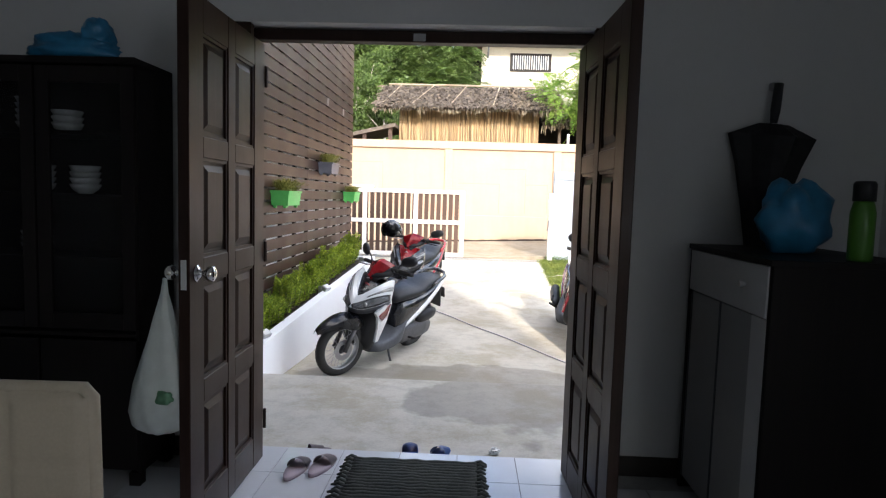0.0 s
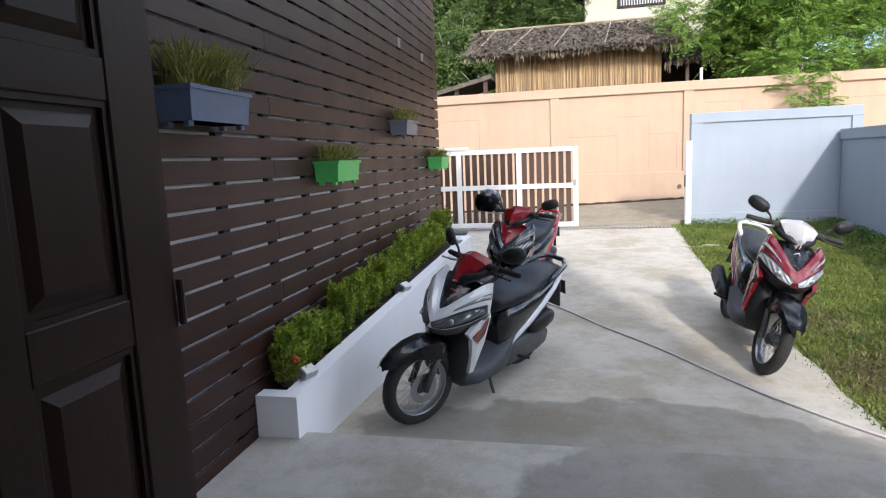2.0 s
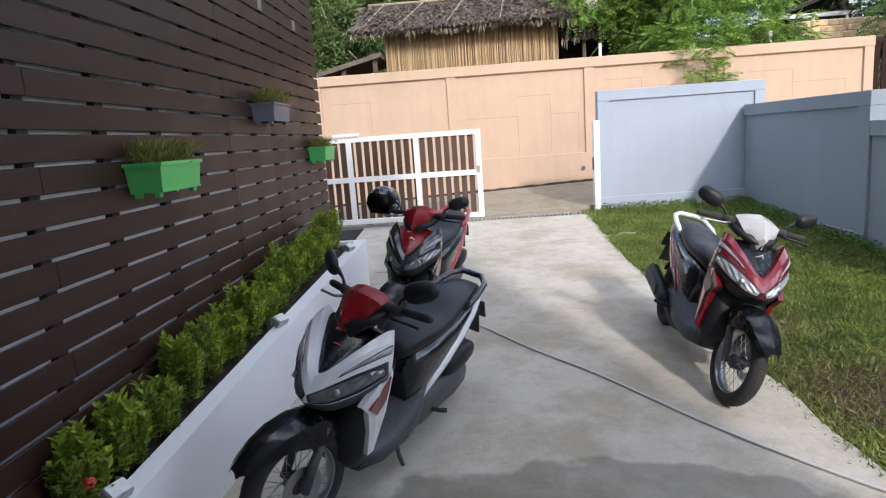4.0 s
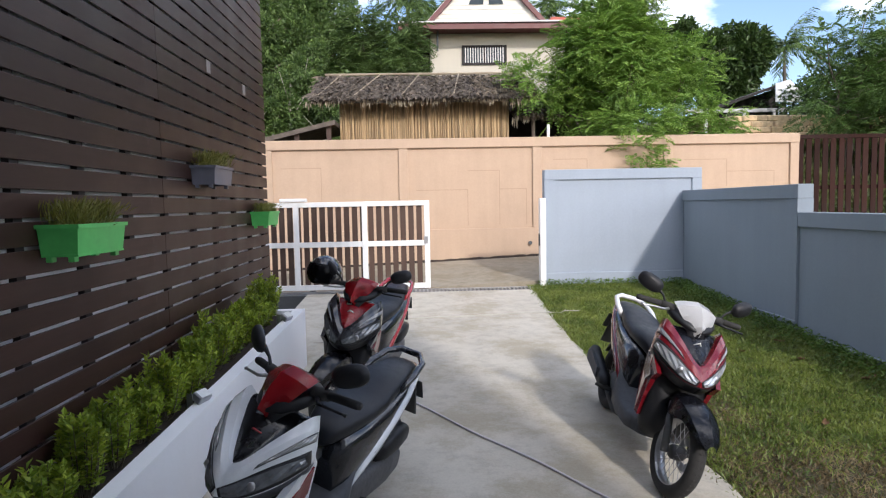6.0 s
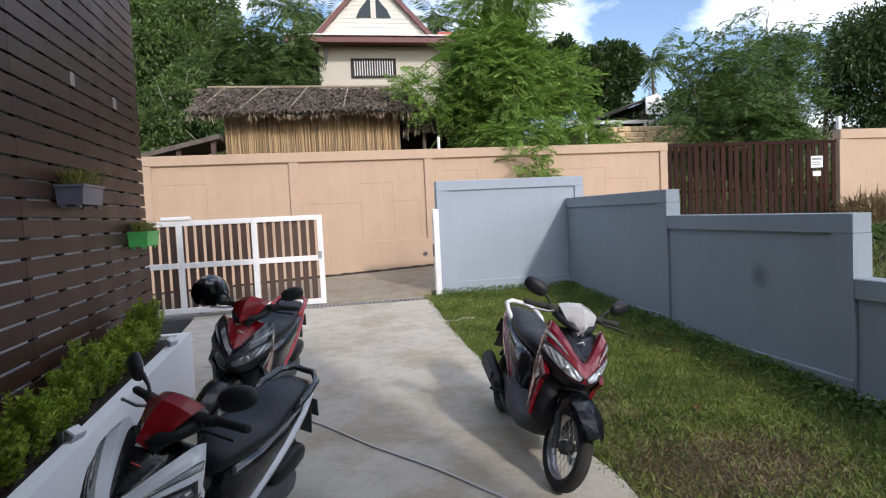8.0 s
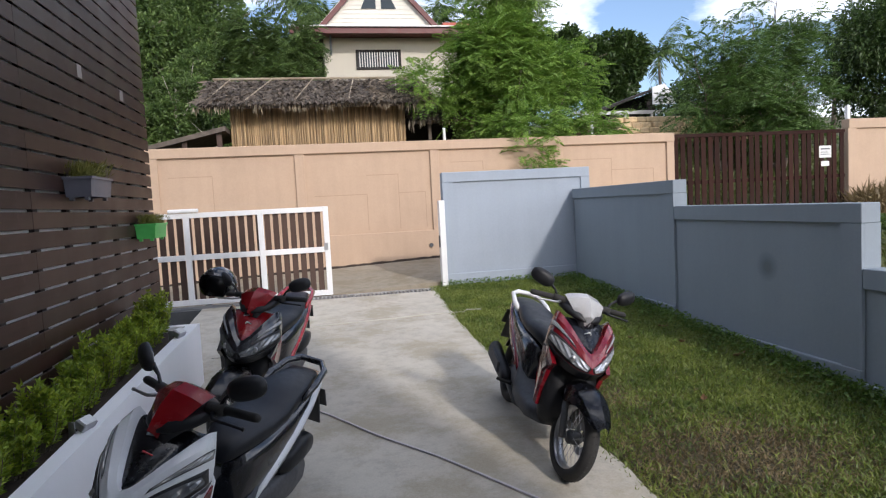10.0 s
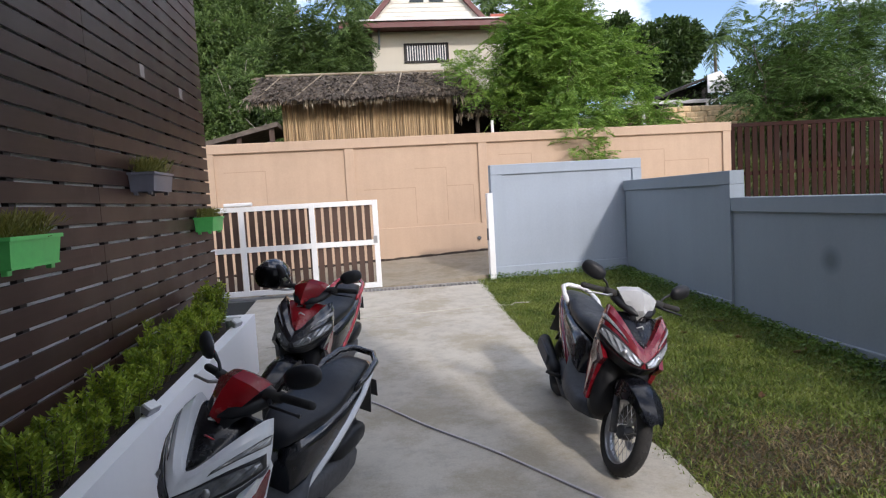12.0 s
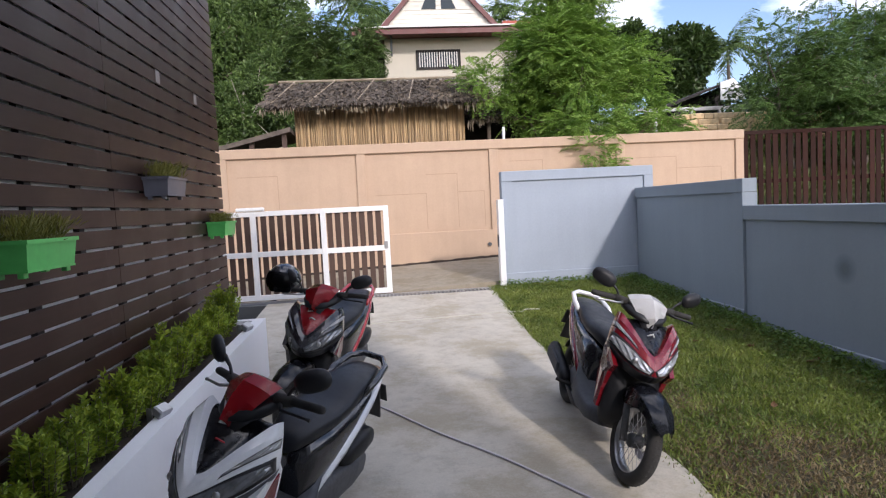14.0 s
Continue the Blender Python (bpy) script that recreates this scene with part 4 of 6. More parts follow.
    loft(bm, [ring(y, zb, zt, hw, 16, 0.7, 0.05) for y, zb, zt, hw in ((0.0, 0.19, 0.3, 0.06), (-0.2, 0.18, 0.34, 0.08), (-0.45, 0.2, 0.34, 0.06))])
    sp("engine", bm, M["engine"])
    bm = bmesh.new()
    loft(bm, [ring(y, zb, zt, hw, 16, 0.85, 0.145) for y, zb, zt, hw in ((-0.36, 0.21, 0.27, 0.03), (-0.42, 0.2, 0.31, 0.045), (-0.6, 0.225, 0.355, 0.05), (-0.84, 0.27, 0.41, 0.052), (-0.88, 0.30, 0.39, 0.035))])
    tube(bm, [(0.1, 0.02, 0.17), (0.12, -0.15, 0.15), (0.14, -0.36, 0.235)], 0.018, 8)
    sp("silencer", bm, M["black_plastic"], "black silencer with heat shield")
    bm = bmesh.new()
    loft(bm, [[(0.197 + d, y, z) for y, z in ((-0.48, 0.25), (-0.8, 0.3), (-0.82, 0.36), (-0.78, 0.385), (-0.5, 0.325))] for d in (-0.01, 0.006)])
    bmesh.ops.recalc_face_normals(bm, faces=bm.faces)
    sp("heat_shield", bm, M["grey_plastic"], "", None, False)
    bm = bmesh.new()
    rows = []
    for k in range(9):
        a = radians(25 + 120 * k / 8)
        rows.append([(x, -0.64 + (0.285 - d) * -math.cos(a), 0.252 + (0.285 - d) * math.sin(a)) for x, d in ((-0.06, 0.03), (-0.05, 0), (0.05, 0), (0.06, 0.03))])
    loft(bm, rows, False, False)
    bmesh.ops.solidify(bm, geom=bm.faces[:], thickness=0.004)
    sp("rear_mudguard", bm, M["black_plastic"])
    for sg in (-1, 1):
        bm = bmesh.new()
        tube(bm, [(sg * 0.13, -0.28, 0.24), (sg * 0.2, -0.3, 0.245), (sg * 0.235, -0.32, 0.25)], 0.013, 8)
        sp("foot_peg", bm, M["rubber"])
    bm = bmesh.new()
    if centre_stand:
        for sg in (-1, 1):
            tube(bm, [(sg * 0.1, -0.3, 0.2), (sg * 0.13, -0.33, 0.09), (sg * 0.17, -0.36, 0.008)], 0.013, 8)
            tube(bm, [(sg * 0.17, -0.42, 0.008), (sg * 0.17, -0.33, 0.008)], 0.014, 8)
        tube(bm, [(-0.125, -0.325, 0.1), (0.125, -0.325, 0.1)], 0.01, 6)
    tube(bm, [(-0.1, 0.0, 0.2), (-0.15, 0.0, 0.1), (-0.2, -0.02, 0.0 if not centre_stand else 0.02)], 0.011, 8)
    tube(bm, [(-0.2, -0.02, 0.004 if not centre_stand else 0.02), (-0.235, 0.03, 0.004 if not centre_stand else 0.02)], 0.011, 6)
    sp("stand", bm, M["engine"], "bare steel stand")
    # handlebar
    bm = bmesh.new()
    loft(bm, [ring(y, zb, zt, hw, 20, 0.75) for y, zb, zt, hw in ((0.45, 0.825, 0.84, 0.03), (0.425, 0.82, 0.87, 0.085), (0.36, 0.83, 0.905, 0.135), (0.29, 0.85, 0.925, 0.155), (0.24, 0.865, 0.92, 0.125), (0.215, 0.88, 0.915, 0.07))])
    bar = sp("bar_cover", bm, M["black_plastic"], "", None, True, True)
    bar.matrix_basis = pose(0, -0.04, 0.075)
    bm = bmesh.new()
    rows = []
    for y, zt, hw in ((0.478, 0.838, 0.01), (0.462, 0.87, 0.05), (0.425, 0.925, 0.1), (0.375, 0.973, 0.13), (0.32, 0.99, 0.128), (0.285, 0.975, 0.1)):
        rows.append([(hw * t, y - 0.035 * abs(t), zt - 0.028 * abs(t) - 0.012 * abs(t) ** 4) for t in (-1 + k / 5 for k in range(11))])
    loft(bm, rows, False, False)
    bmesh.ops.solidify(bm, geom=bm.faces[:], thickness=0.012)
    bmesh.ops.recalc_face_normals(bm, faces=bm.faces)
    sp("bar_cowl", creased(bm, 20), bar_c, "glossy handlebar cowl", bar, True, True)
    bm = bmesh.new()
    loft(bm, [ring(y, zb, zt, hw, 14, 0.6) for y, zb, zt, hw in ((0.40, 0.70, 0.93, 0.05), (0.33, 0.70, 0.95, 0.065), (0.27, 0.72, 0.95, 0.05))])
    sp("steering_neck", bm, M["black_plastic"], "", None, True, True)
    for sg in (-1, 1):
        bm = bmesh.new()
        tube(bm, [(sg * 0.12, 0.30, 0.91), (sg * 0.2, 0.285, 0.915)], [0.026, 0.024], 10)
        tube(bm, [(sg * 0.2, 0.285, 0.915), (sg * 0.33, 0.255, 0.91), (sg * 0.345, 0.252, 0.909)], [0.018, 0.018, 0.014], 10)
        sp("grip", bm, M["rubber"], "", bar, True, True)
        bm = bmesh.new()
        tube(bm, [(sg * 0.16, 0.315, 0.90), (sg * 0.2, 0.345, 0.895), (sg * 0.32, 0.32, 0.885), (sg * 0.335, 0.315, 0.883)], [0.01, 0.007, 0.006, 0.009], 8)
        sp("brake_lever", bm, M["rim"] if sg > 0 else M["black_plastic"], "", bar, True, True)
        bm = bmesh.new()
        tube(bm, [(sg * 0.175, 0.29, 0.95), (sg * 0.18, 0.29, 0.985), (sg * 0.205, 0.285, 1.025), (sg * 0.255, 0.28, 1.06)], [0.015, 0.008, 0.007, 0.012], 8)
        st = sp("mirror", bm, M["black_plastic"], "", bar, True, True)
        st.matrix_basis = pose(0, 0, -0.06)
        bm = bmesh.new()
        mm = Matrix.Translation((sg * 0.305, 0.275, 1.08)) @ Matrix.Rotation(-sg * 0.4, 4, "Z") @ Matrix.Rotation(-sg * 0.3, 4, "Y")
        loft(bm, [[mm @ Vector((0.08 * s * (abs(math.cos(a)) ** 0.8) * (1 if math.cos(a) >= 0 else -1), d, 0.048 * s * (abs(math.sin(a)) ** 0.8) * (1 if math.sin(a) >= 0 else -1) + sg * 0.0)) for a in (2 * PI * k / 20 for k in range(20))] for d, s in ((0.03, 0.35), (0.024, 0.7), (0.01, 0.95), (-0.005, 1.0), (-0.014, 0.96))])
        bmesh.ops.recalc_face_normals(bm, faces=bm.faces)
        sp("mirror_head", bm, M["black_plastic"], "", st, True, True)
        bm = bmesh.new()
        loft(bm, [[mm @ Vector((0.07 * math.cos(a), d, 0.04 * math.sin(a))) for a in (2 * PI * k / 20 for k in range(20))] for d in (-0.0145, -0.017)])
        bmesh.ops.recalc_face_normals(bm, faces=bm.faces)
        sp("mirror_glass", bm, M["mirror"], "", st, False, True)
    return t


def facing(x, y, yaw, lean=0.0):
    return pose(x, y, ground_z(y), 0, 0, yaw) @ pose(0, 0, 0, -math.degrees(math.atan(0.38 / 6.5)) * (1 if y > 6 else 0) * math.cos(radians(yaw)) * -1, lean, 0)


scooter("silver-white and black motor scooter with a red bar cowl", facing(-0.885, 5.93, 154.5, -15), ("silver", "black_gloss", "bright_red", "silver", "silver", "black_gloss"), steer=-18)
scooter("dark red motor scooter leaning on its side stand", facing(1.135, 7.02, 178.5, -17), ("red", "black_gloss", "white_gloss", "red", "red", "white_gloss"), steer=4)
scooter("black and red motor scooter with a helmet on its mirror", facing(-0.76, 8.0, 166, -10), ("black_gloss", "bright_red", "bright_red", "bright_red", "black_gloss", "bright_red"), steer=-12)
helmet = thing("helmet", "glossy black open-face helmet hung on a scooter mirror", "helmet", pose(-0.985, 7.88, 0.90, 8, -6, 150))
bm = bmesh.new()
rows = []
for j in range(13):
    a = radians(-38 + 128 * j / 12)
    r = math.cos(a)
    rows.append([(0.125 * r * math.sin(b), 0.15 * r * math.cos(b) + (0.0 if a > 0 else 0), 0.13 * math.sin(a) + 0.02) for b in (2 * PI * k / 28 for k in range(28))])
loft(bm, rows)
part("shell", bm, M["black_gloss"], helmet, "", True)
bm = bmesh.new()
loft(bm, [[(0.129 * math.cos(a) * math.sin(b), 0.155 * math.cos(a) * math.cos(b) + 0.006, 0.13 * math.sin(a) + 0.02) for b in (radians(-70 + 140 * k / 16) for k in range(17))] for a in (radians(-45 + 75 * j / 8) for j in range(9))], False, False)
bmesh.ops.solidify(bm, geom=bm.faces[:], thickness=0.003)
part("visor", bm, M["glass_dark"], helmet, "dark tinted visor", True)
for sg in (-1, 1):
    bm = bmesh.new()
    tube(bm, [(sg * 0.12, 0.02, 0.02), (sg * 0.137, 0.02, 0.02)], [0.03, 0.024], 16)
    part("visor_pivot", bm, M["rim"], helmet)

def crumpled(bm, c, r, seed, rough=0.35, u=30, v=20):
    made = bmesh.ops.create_uvsphere(bm, u_segments=u, v_segments=v, radius=1)["verts"]
    for vt in made:
        k = 1 + rough * (noise.noise(vt.co * 1.7 + Vector((seed, 0, 0))) + 0.5 * noise.noise(vt.co * 4.5 + Vector((0, seed, 0))))
        vt.co = Vector((c[0] + vt.co.x * r[0] * k, c[1] + vt.co.y * r[1] * k, max(c[2] + vt.co.z * r[2] * k, c[2] - r[2] * 0.8)))
    return bm


# ---- foliage ----
rng = np.random.default_rng(7)


def leaf_mesh(name, centres, ways, length, width, material, droop=0.25):
    """Leaves as folded diamonds: one at each centre, pointing along its way."""
    n = len(centres)
    c, w = np.asarray(centres, float), np.asarray(ways, float)
    w /= np.linalg.norm(w, axis=1, keepdims=True) + 1e-9
    up = rng.normal(size=(n, 3)) * 0.6 + np.array([0, 0, 1.0])
    s = np.cross(w, up)
    s /= np.linalg.norm(s, axis=1, keepdims=True) + 1e-9
    nrm = np.cross(s, w)
    ln = (length * rng.uniform(0.7, 1.25, n))[:, None]
    wd = (width * rng.uniform(0.75, 1.2, n))[:, None]
    v = np.empty((n, 4, 3))
    v[:, 0] = c
    v[:, 1] = c + w * ln * 0.5 + s * wd * 0.5 + nrm * wd * 0.12
    v[:, 2] = c + w * ln - nrm * ln * droop
    v[:, 3] = c + w * ln * 0.5 - s * wd * 0.5 + nrm * wd * 0.12
    me = bpy.data.meshes.new(name)
    idx = np.arange(4 * n).reshape(n, 4)
    me.from_pydata(v.reshape(-1, 3).tolist(), [], idx.tolist())
    me.materials.append(material)
    return me


def blob_points(blobs, n, shell=0.55):
    """Points in ellipsoids (centre, radii), thicker towards the skin, lumpy."""
    vol = np.array([r[0] * r[1] * r[2] for _, r in blobs]) ** 0.8
    pick = rng.choice(len(blobs), n, p=vol / vol.sum())
    d = rng.normal(size=(n, 3))
    d /= np.linalg.norm(d, axis=1, keepdims=True)
    k = (shell + (1 - shell) * rng.random(n)) * (1 + 0.12 * np.sin(d[:, 0] * 9 + pick) * np.cos(d[:, 2] * 8 + pick * 2))
    c = np.array([b[0] for b in blobs])[pick]
    r = np.array([b[1] for b in blobs])[pick]
    return c + d * r * k[:, None], d


def branchy(bm, base, top, r0, limbs, spread, seed):
    """A tapered trunk with limbs; gives the limbs' ends."""
    rn = random.Random(seed)
    base, top = Vector(base), Vector(top)
    pts = [base.lerp(top, k / 6) + Vector((rn.uniform(-1, 1), rn.uniform(-1, 1), 0)) * 0.03 * (top - base).length * (k > 0) for k in range(7)]
    tube(bm, pts, [r0 * (1 - 0.75 * k / 6) for k in range(7)], 8)
    ends = []
    for i in range(limbs):
        k = rn.uniform(0.3, 0.98)
        s = base.lerp(top, k)
        a = rn.uniform(0, 2 * PI)
        e = s + Vector((math.cos(a) * spread, math.sin(a) * spread, spread * rn.uniform(0.25, 1.0))) * rn.uniform(0.5, 1.1)
        mid = s.lerp(e, 0.5) + Vector((0, 0, 0.12 * spread))
        tube(bm, [s, mid, e], [r0 * 0.4 * (1.1 - k * 0.6), r0 * 0.25, r0 * 0.08], 6)
        ends.append(e)
    return ends


M["bark"] = plain("grey_brown_bark", (0.16, 0.13, 0.1), 0.9, grain=18, vary=0.4, bump=0.6)
M["pale_bark"] = plain("pale_smooth_bark", (0.34, 0.31, 0.26), 0.85, grain=14, vary=0.3, bump=0.4)
M["leaf_hedge"] = leaf("hedge_leaf", (0.07, 0.145, 0.01), (0.25, 0.38, 0.03), (0.55, 0.62, 0.07))
M["leaf_pinnate"] = leaf("pinnate_leaf", (0.085, 0.18, 0.024), (0.18, 0.33, 0.05), (0.33, 0.48, 0.095))
M["leaf_wood"] = leaf("woodland_leaf", (0.03, 0.064, 0.016), (0.085, 0.15, 0.035), (0.19, 0.28, 0.075))
M["leaf_dark"] = leaf("dark_broad_leaf", (0.014, 0.034, 0.008), (0.04, 0.082, 0.016), (0.1, 0.16, 0.04))
M["leaf_foot"] = leaf("wall_foot_weed_leaf", (0.04, 0.09, 0.012), (0.085, 0.17, 0.022), (0.17, 0.27, 0.045))
M["leaf_airy"] = leaf("airy_pinnate_leaf", (0.04, 0.09, 0.018), (0.085, 0.165, 0.035), (0.17, 0.27, 0.065))
M["leaf_weed"] = leaf("weed_leaf", (0.05, 0.075, 0.015), (0.11, 0.15, 0.03), (0.2, 0.22, 0.07))
M["grass"] = leaf("lawn_grass_blade", (0.055, 0.1, 0.012), (0.135, 0.205, 0.025), (0.3, 0.34, 0.075))
M["grass_dry"] = leaf("dry_grass_blade", (0.1, 0.07, 0.03), (0.2, 0.145, 0.07), (0.32, 0.25, 0.13))
M["pot_plant"] = leaf("yellowing_pot_grass", (0.09, 0.1, 0.015), (0.19, 0.2, 0.03), (0.33, 0.3, 0.07))

# planter hedge: one shrub after another along the bed
for k in range(15):
    y = 4.98 + 0.262 * k
    x = (WX + planter_front(y) - 0.1) / 2 + 0.02
    z = planter_top(y) - 0.05
    h = 0.325 + 0.045 * math.sin(k * 2.3) + 0.022 * math.sin(k * 5.1)
    w = 0.085 + 0.004 * k
    sh = thing("shrub", "small leafy green shrub in the planter bed" if k else "small leafy shrub with one red flower", "shrub", pose(x, y, z), "shrubs in the planter")
    bm = bmesh.new()
    cs, ws = [], []
    for i in range(30):
        a, q = rng.uniform(0, 6.28), rng.uniform(0.15, 1.0) ** 0.6
        hh = h * (1.08 - 0.42 * q * q) * rng.uniform(0.82, 1.12)
        ex, ey = q * w * 1.25 * math.cos(a), q * (0.115 + 0.02 * math.sin(k * 3.7)) * math.sin(a)
        ex = max(ex, WX + 0.03 - x)
        stem = [(ex * 0.2, ey * 0.2, -0.02), (ex * 0.75, ey * 0.75, hh * 0.45), (ex, ey, hh)]
        tube(bm, stem, [0.005, 0.003, 0.0015], 4)
        for f in np.linspace(0.22, 1.0, 15):
            p = np.array([ex * min(1, 0.35 + 0.65 * f), ey * min(1, 0.35 + 0.65 * f), hh * f])
            turn0 = rng.uniform(0, 6.28)
            for g in range(3):
                b = turn0 + g * 2.1
                wv = np.array([math.cos(b), math.sin(b), 0.35 + 1.1 * f * f])
                cs.append(p + rng.normal(size=3) * 0.004)
                ws.append(wv)
    part("woody_base", bm, M["bark"], sh)
    cs, ws = np.array(cs), np.array(ws)
    cs[:, 0] = np.maximum(cs[:, 0], WX + 0.03 - x)
    ws[:, 0] = np.where(cs[:, 0] < WX + 0.06 - x, np.abs(ws[:, 0]), ws[:, 0])
    ob = new("foliage", leaf_mesh("foliage", cs, ws, 0.041, 0.022, M["leaf_hedge"]))
    ob.parent = sh
    if k == 0:
        bm = bmesh.new()
        for i in range(26):
            p = Vector(rng.normal(size=3)).normalized()
            ellipsoid(bm, (0.1 + p.x * 0.014, -0.1 + p.y * 0.014, 0.2 + p.z * 0.014), (0.009, 0.009, 0.006), None, 6, 4)
        part("flower", bm, plain("red_petal", (0.55, 0.06, 0.02), 0.5), sh, "small red flower head", True)

# low garden spotlights on the planter edge
for y in (5.02, 6.72, 8.5):
    sp_ = thing("spotlight", "small grey garden spotlight on the planter edge", "spotlight", pose(planter_front(y) - 0.1, y, planter_top(y) - 0.03, 0, 0, 70) , "planter spotlights")
    bm = bmesh.new()
    box(bm, -0.05, 0.05, -0.035, 0.035, 0.05, 0.10, Matrix.Rotation(radians(35), 4, "X"), 0.005)
    part("lamp_housing", bm, M["steel"], sp_)
    bm = bmesh.new()
    box(bm, -0.042, 0.042, -0.028, 0.028, 0.101, 0.105, Matrix.Rotation(radians(35), 4, "X"))
    part("lamp_glass", bm, M["sticker"], sp_)
    part("bracket", boxes((-0.055, -0.05, -0.02, 0.02, 0.0, 0.09), (0.05, 0.055, -0.02, 0.02, 0.0, 0.09), (-0.055, 0.055, -0.02, 0.02, -0.01, 0.004)), M["steel"], sp_)

# ---- wall pots on the slats ----


def wall_pot(y0, y1, zb, zt, colour, label, nblades, tall):
    p = thing("wall_planter", label, "planter box", pose(WX, (y0 + y1) / 2, zb), "wall planters")
    L, H, D = y1 - y0, zt - zb, 0.18
    bm = bmesh.new()
    t, b = 0.012, 0.014
    outer0 = [(0.01, -L / 2 + b, 0.006), (D - b, -L / 2 + b, 0.006), (D - b, L / 2 - b, 0.006), (0.01, L / 2 - b, 0.006)]
    outer1 = [(0.004, -L / 2, H), (D, -L / 2, H), (D, L / 2, H), (0.004, L / 2, H)]
    inner1 = [(0.016, -L / 2 + t, H), (D - t, -L / 2 + t, H), (D - t, L / 2 - t, H), (0.016, L / 2 - t, H)]
    inner0 = [(0.016, -L / 2 + t + 0.01, H - 0.03), (D - t - 0.008, -L / 2 + t + 0.01, H - 0.03), (D - t - 0.008, L / 2 - t - 0.01, H - 0.03), (0.016, L / 2 - t - 0.01, H - 0.03)]
    loft(bm, [outer0, outer1, inner1, inner0])
    body = part("box", bm, colour, p)
    part("lower_band", boxes((0.012, D - b + 0.004, -L / 2 + b - 0.004, L / 2 - b + 0.004, 0.006, 0.016)), colour, body)
    part("rim", boxes((0.0, D + 0.008, -L / 2 - 0.008, -L / 2 + 0.008, H - 0.014, H + 0.004), (0.0, D + 0.008, L / 2 - 0.008, L / 2 + 0.008, H - 0.014, H + 0.004), (D - 0.008, D + 0.008, -L / 2 + 0.008, L / 2 - 0.008, H - 0.014, H + 0.004)), colour, body)
    for yy in (-L / 2 + 0.034, L / 2 - 0.034):
        for xx in (0.04, D - 0.045):
            part("foot", boxes((xx - 0.014, xx + 0.014, yy - 0.018, yy + 0.018, -0.018, 0.03), bevel=0.003), colour, p)
    part("soil", boxes((0.018, D - 0.024, -L / 2 + 0.026, L / 2 - 0.026, H - 0.04, H - 0.026)), M["soil"], p)
    part("hook", boxes((-0.004, 0.004, -0.05, -0.03, H - 0.06, H + 0.006), (-0.004, 0.004, 0.03, 0.05, H - 0.06, H + 0.006)), M["dark_grey"], p)
    n = nblades
    c = np.column_stack([rng.uniform(0.02, D - 0.03, n), rng.uniform(-L / 2 + 0.03, L / 2 - 0.03, n), np.full(n, H - 0.03)])
    w = np.column_stack([rng.normal(0.1, 0.4, n), rng.normal(0, 0.45, n), np.ones(n)])
    reps = []
    for q in range(3):
        reps.append((c + w * tall * 0.33 * q + rng.normal(size=c.shape) * 0.006, w + rng.normal(size=c.shape) * 0.25))
    cc, ww = np.concatenate([r[0] for r in reps]), np.concatenate([r[1] for r in reps])
    cc[:, 0] = np.maximum(cc[:, 0], 0.015)
    ww[:, 0] = np.where(cc[:, 0] < 0.05, np.abs(ww[:, 0]), ww[:, 0])
    ob = new("foliage", leaf_mesh("foliage", cc, ww, tall * 0.5, 0.006, M["pot_plant"], 0.1))
    ob.parent = p
    return p


M["pot_green"] = plain("bright_green_plastic", (0.1, 0.5, 0.12), 0.4, grain=20, vary=0.15)
M["pot_blue"] = plain("slate_blue_plastic", (0.09, 0.12, 0.19), 0.45, grain=20, vary=0.15)
M["pot_grey"] = plain("grey_violet_plastic", (0.14, 0.14, 0.17), 0.45, grain=20, vary=0.15)
wall_pot(4.17, 4.655, 1.545, 1.695, M["pot_blue"], "slate blue plastic planter box with straggling grass", 520, 0.2)
wall_pot(5.755, 6.185, 1.225, 1.368, M["pot_green"], "bright green plastic planter box with yellowing grass", 420, 0.13)
wall_pot(7.58, 8.0, 1.60, 1.74, M["pot_grey"], "grey plastic planter box with yellowing grass", 360, 0.13)
wall_pot(9.11, 9.54, 1.25, 1.39, M["pot_green"], "bright green plastic planter box with short grass", 360, 0.11)
for y, z in ((8.08, 2.5), (9.06, 2.5)):
    part("pale_patch", boxes((WX - 0.001, WX + 0.002, y - 0.045, y + 0.045, z, z + 0.1)), plain("bare_pale_board", (0.3, 0.26, 0.24), 0.7), wall_slat)

# ---- lawn ----
n = 175000
gx_, gy_ = rng.uniform(1.36, 3.9, n), rng.uniform(APRON_Y + 0.05, 12.6, n)
edge = 1.53 - 0.16 * np.clip((gy_ - 6.3) / 3.0, 0, 1) + 0.1 * np.clip((gy_ - 10) / 2.5, 0, None)
keep = gx_ > edge + rng.normal(-0.01, 0.035, n)
gx_, gy_ = gx_[keep], gy_[keep]
gz_ = np.where(gy_ < 6, -0.25, -0.25 + (gy_ - 6) * 0.38 / 6.5) - 0.02
bare = np.exp(-(((gx_ - 2.25) / 0.75) ** 2 + ((gy_ - 6.35) / 0.5) ** 2)) + 0.55 * np.exp(-(((gx_ - 1.9) / 0.4) ** 2 + ((gy_ - 7.6) / 0.5) ** 2))
thin = rng.random(len(gx_)) > 0.45 * np.clip(bare, 0, 1)
gx_, gy_, gz_, bare = gx_[thin], gy_[thin], gz_[thin], bare[thin]
dry = rng.random(len(gx_)) < np.clip(bare * 1.3, 0.08, 0.85)
by_wall = np.clip((gx_ - 3.45) / 0.45, 0, 1) + np.clip((gy_ - 12.2) / 0.4, 0, 1)
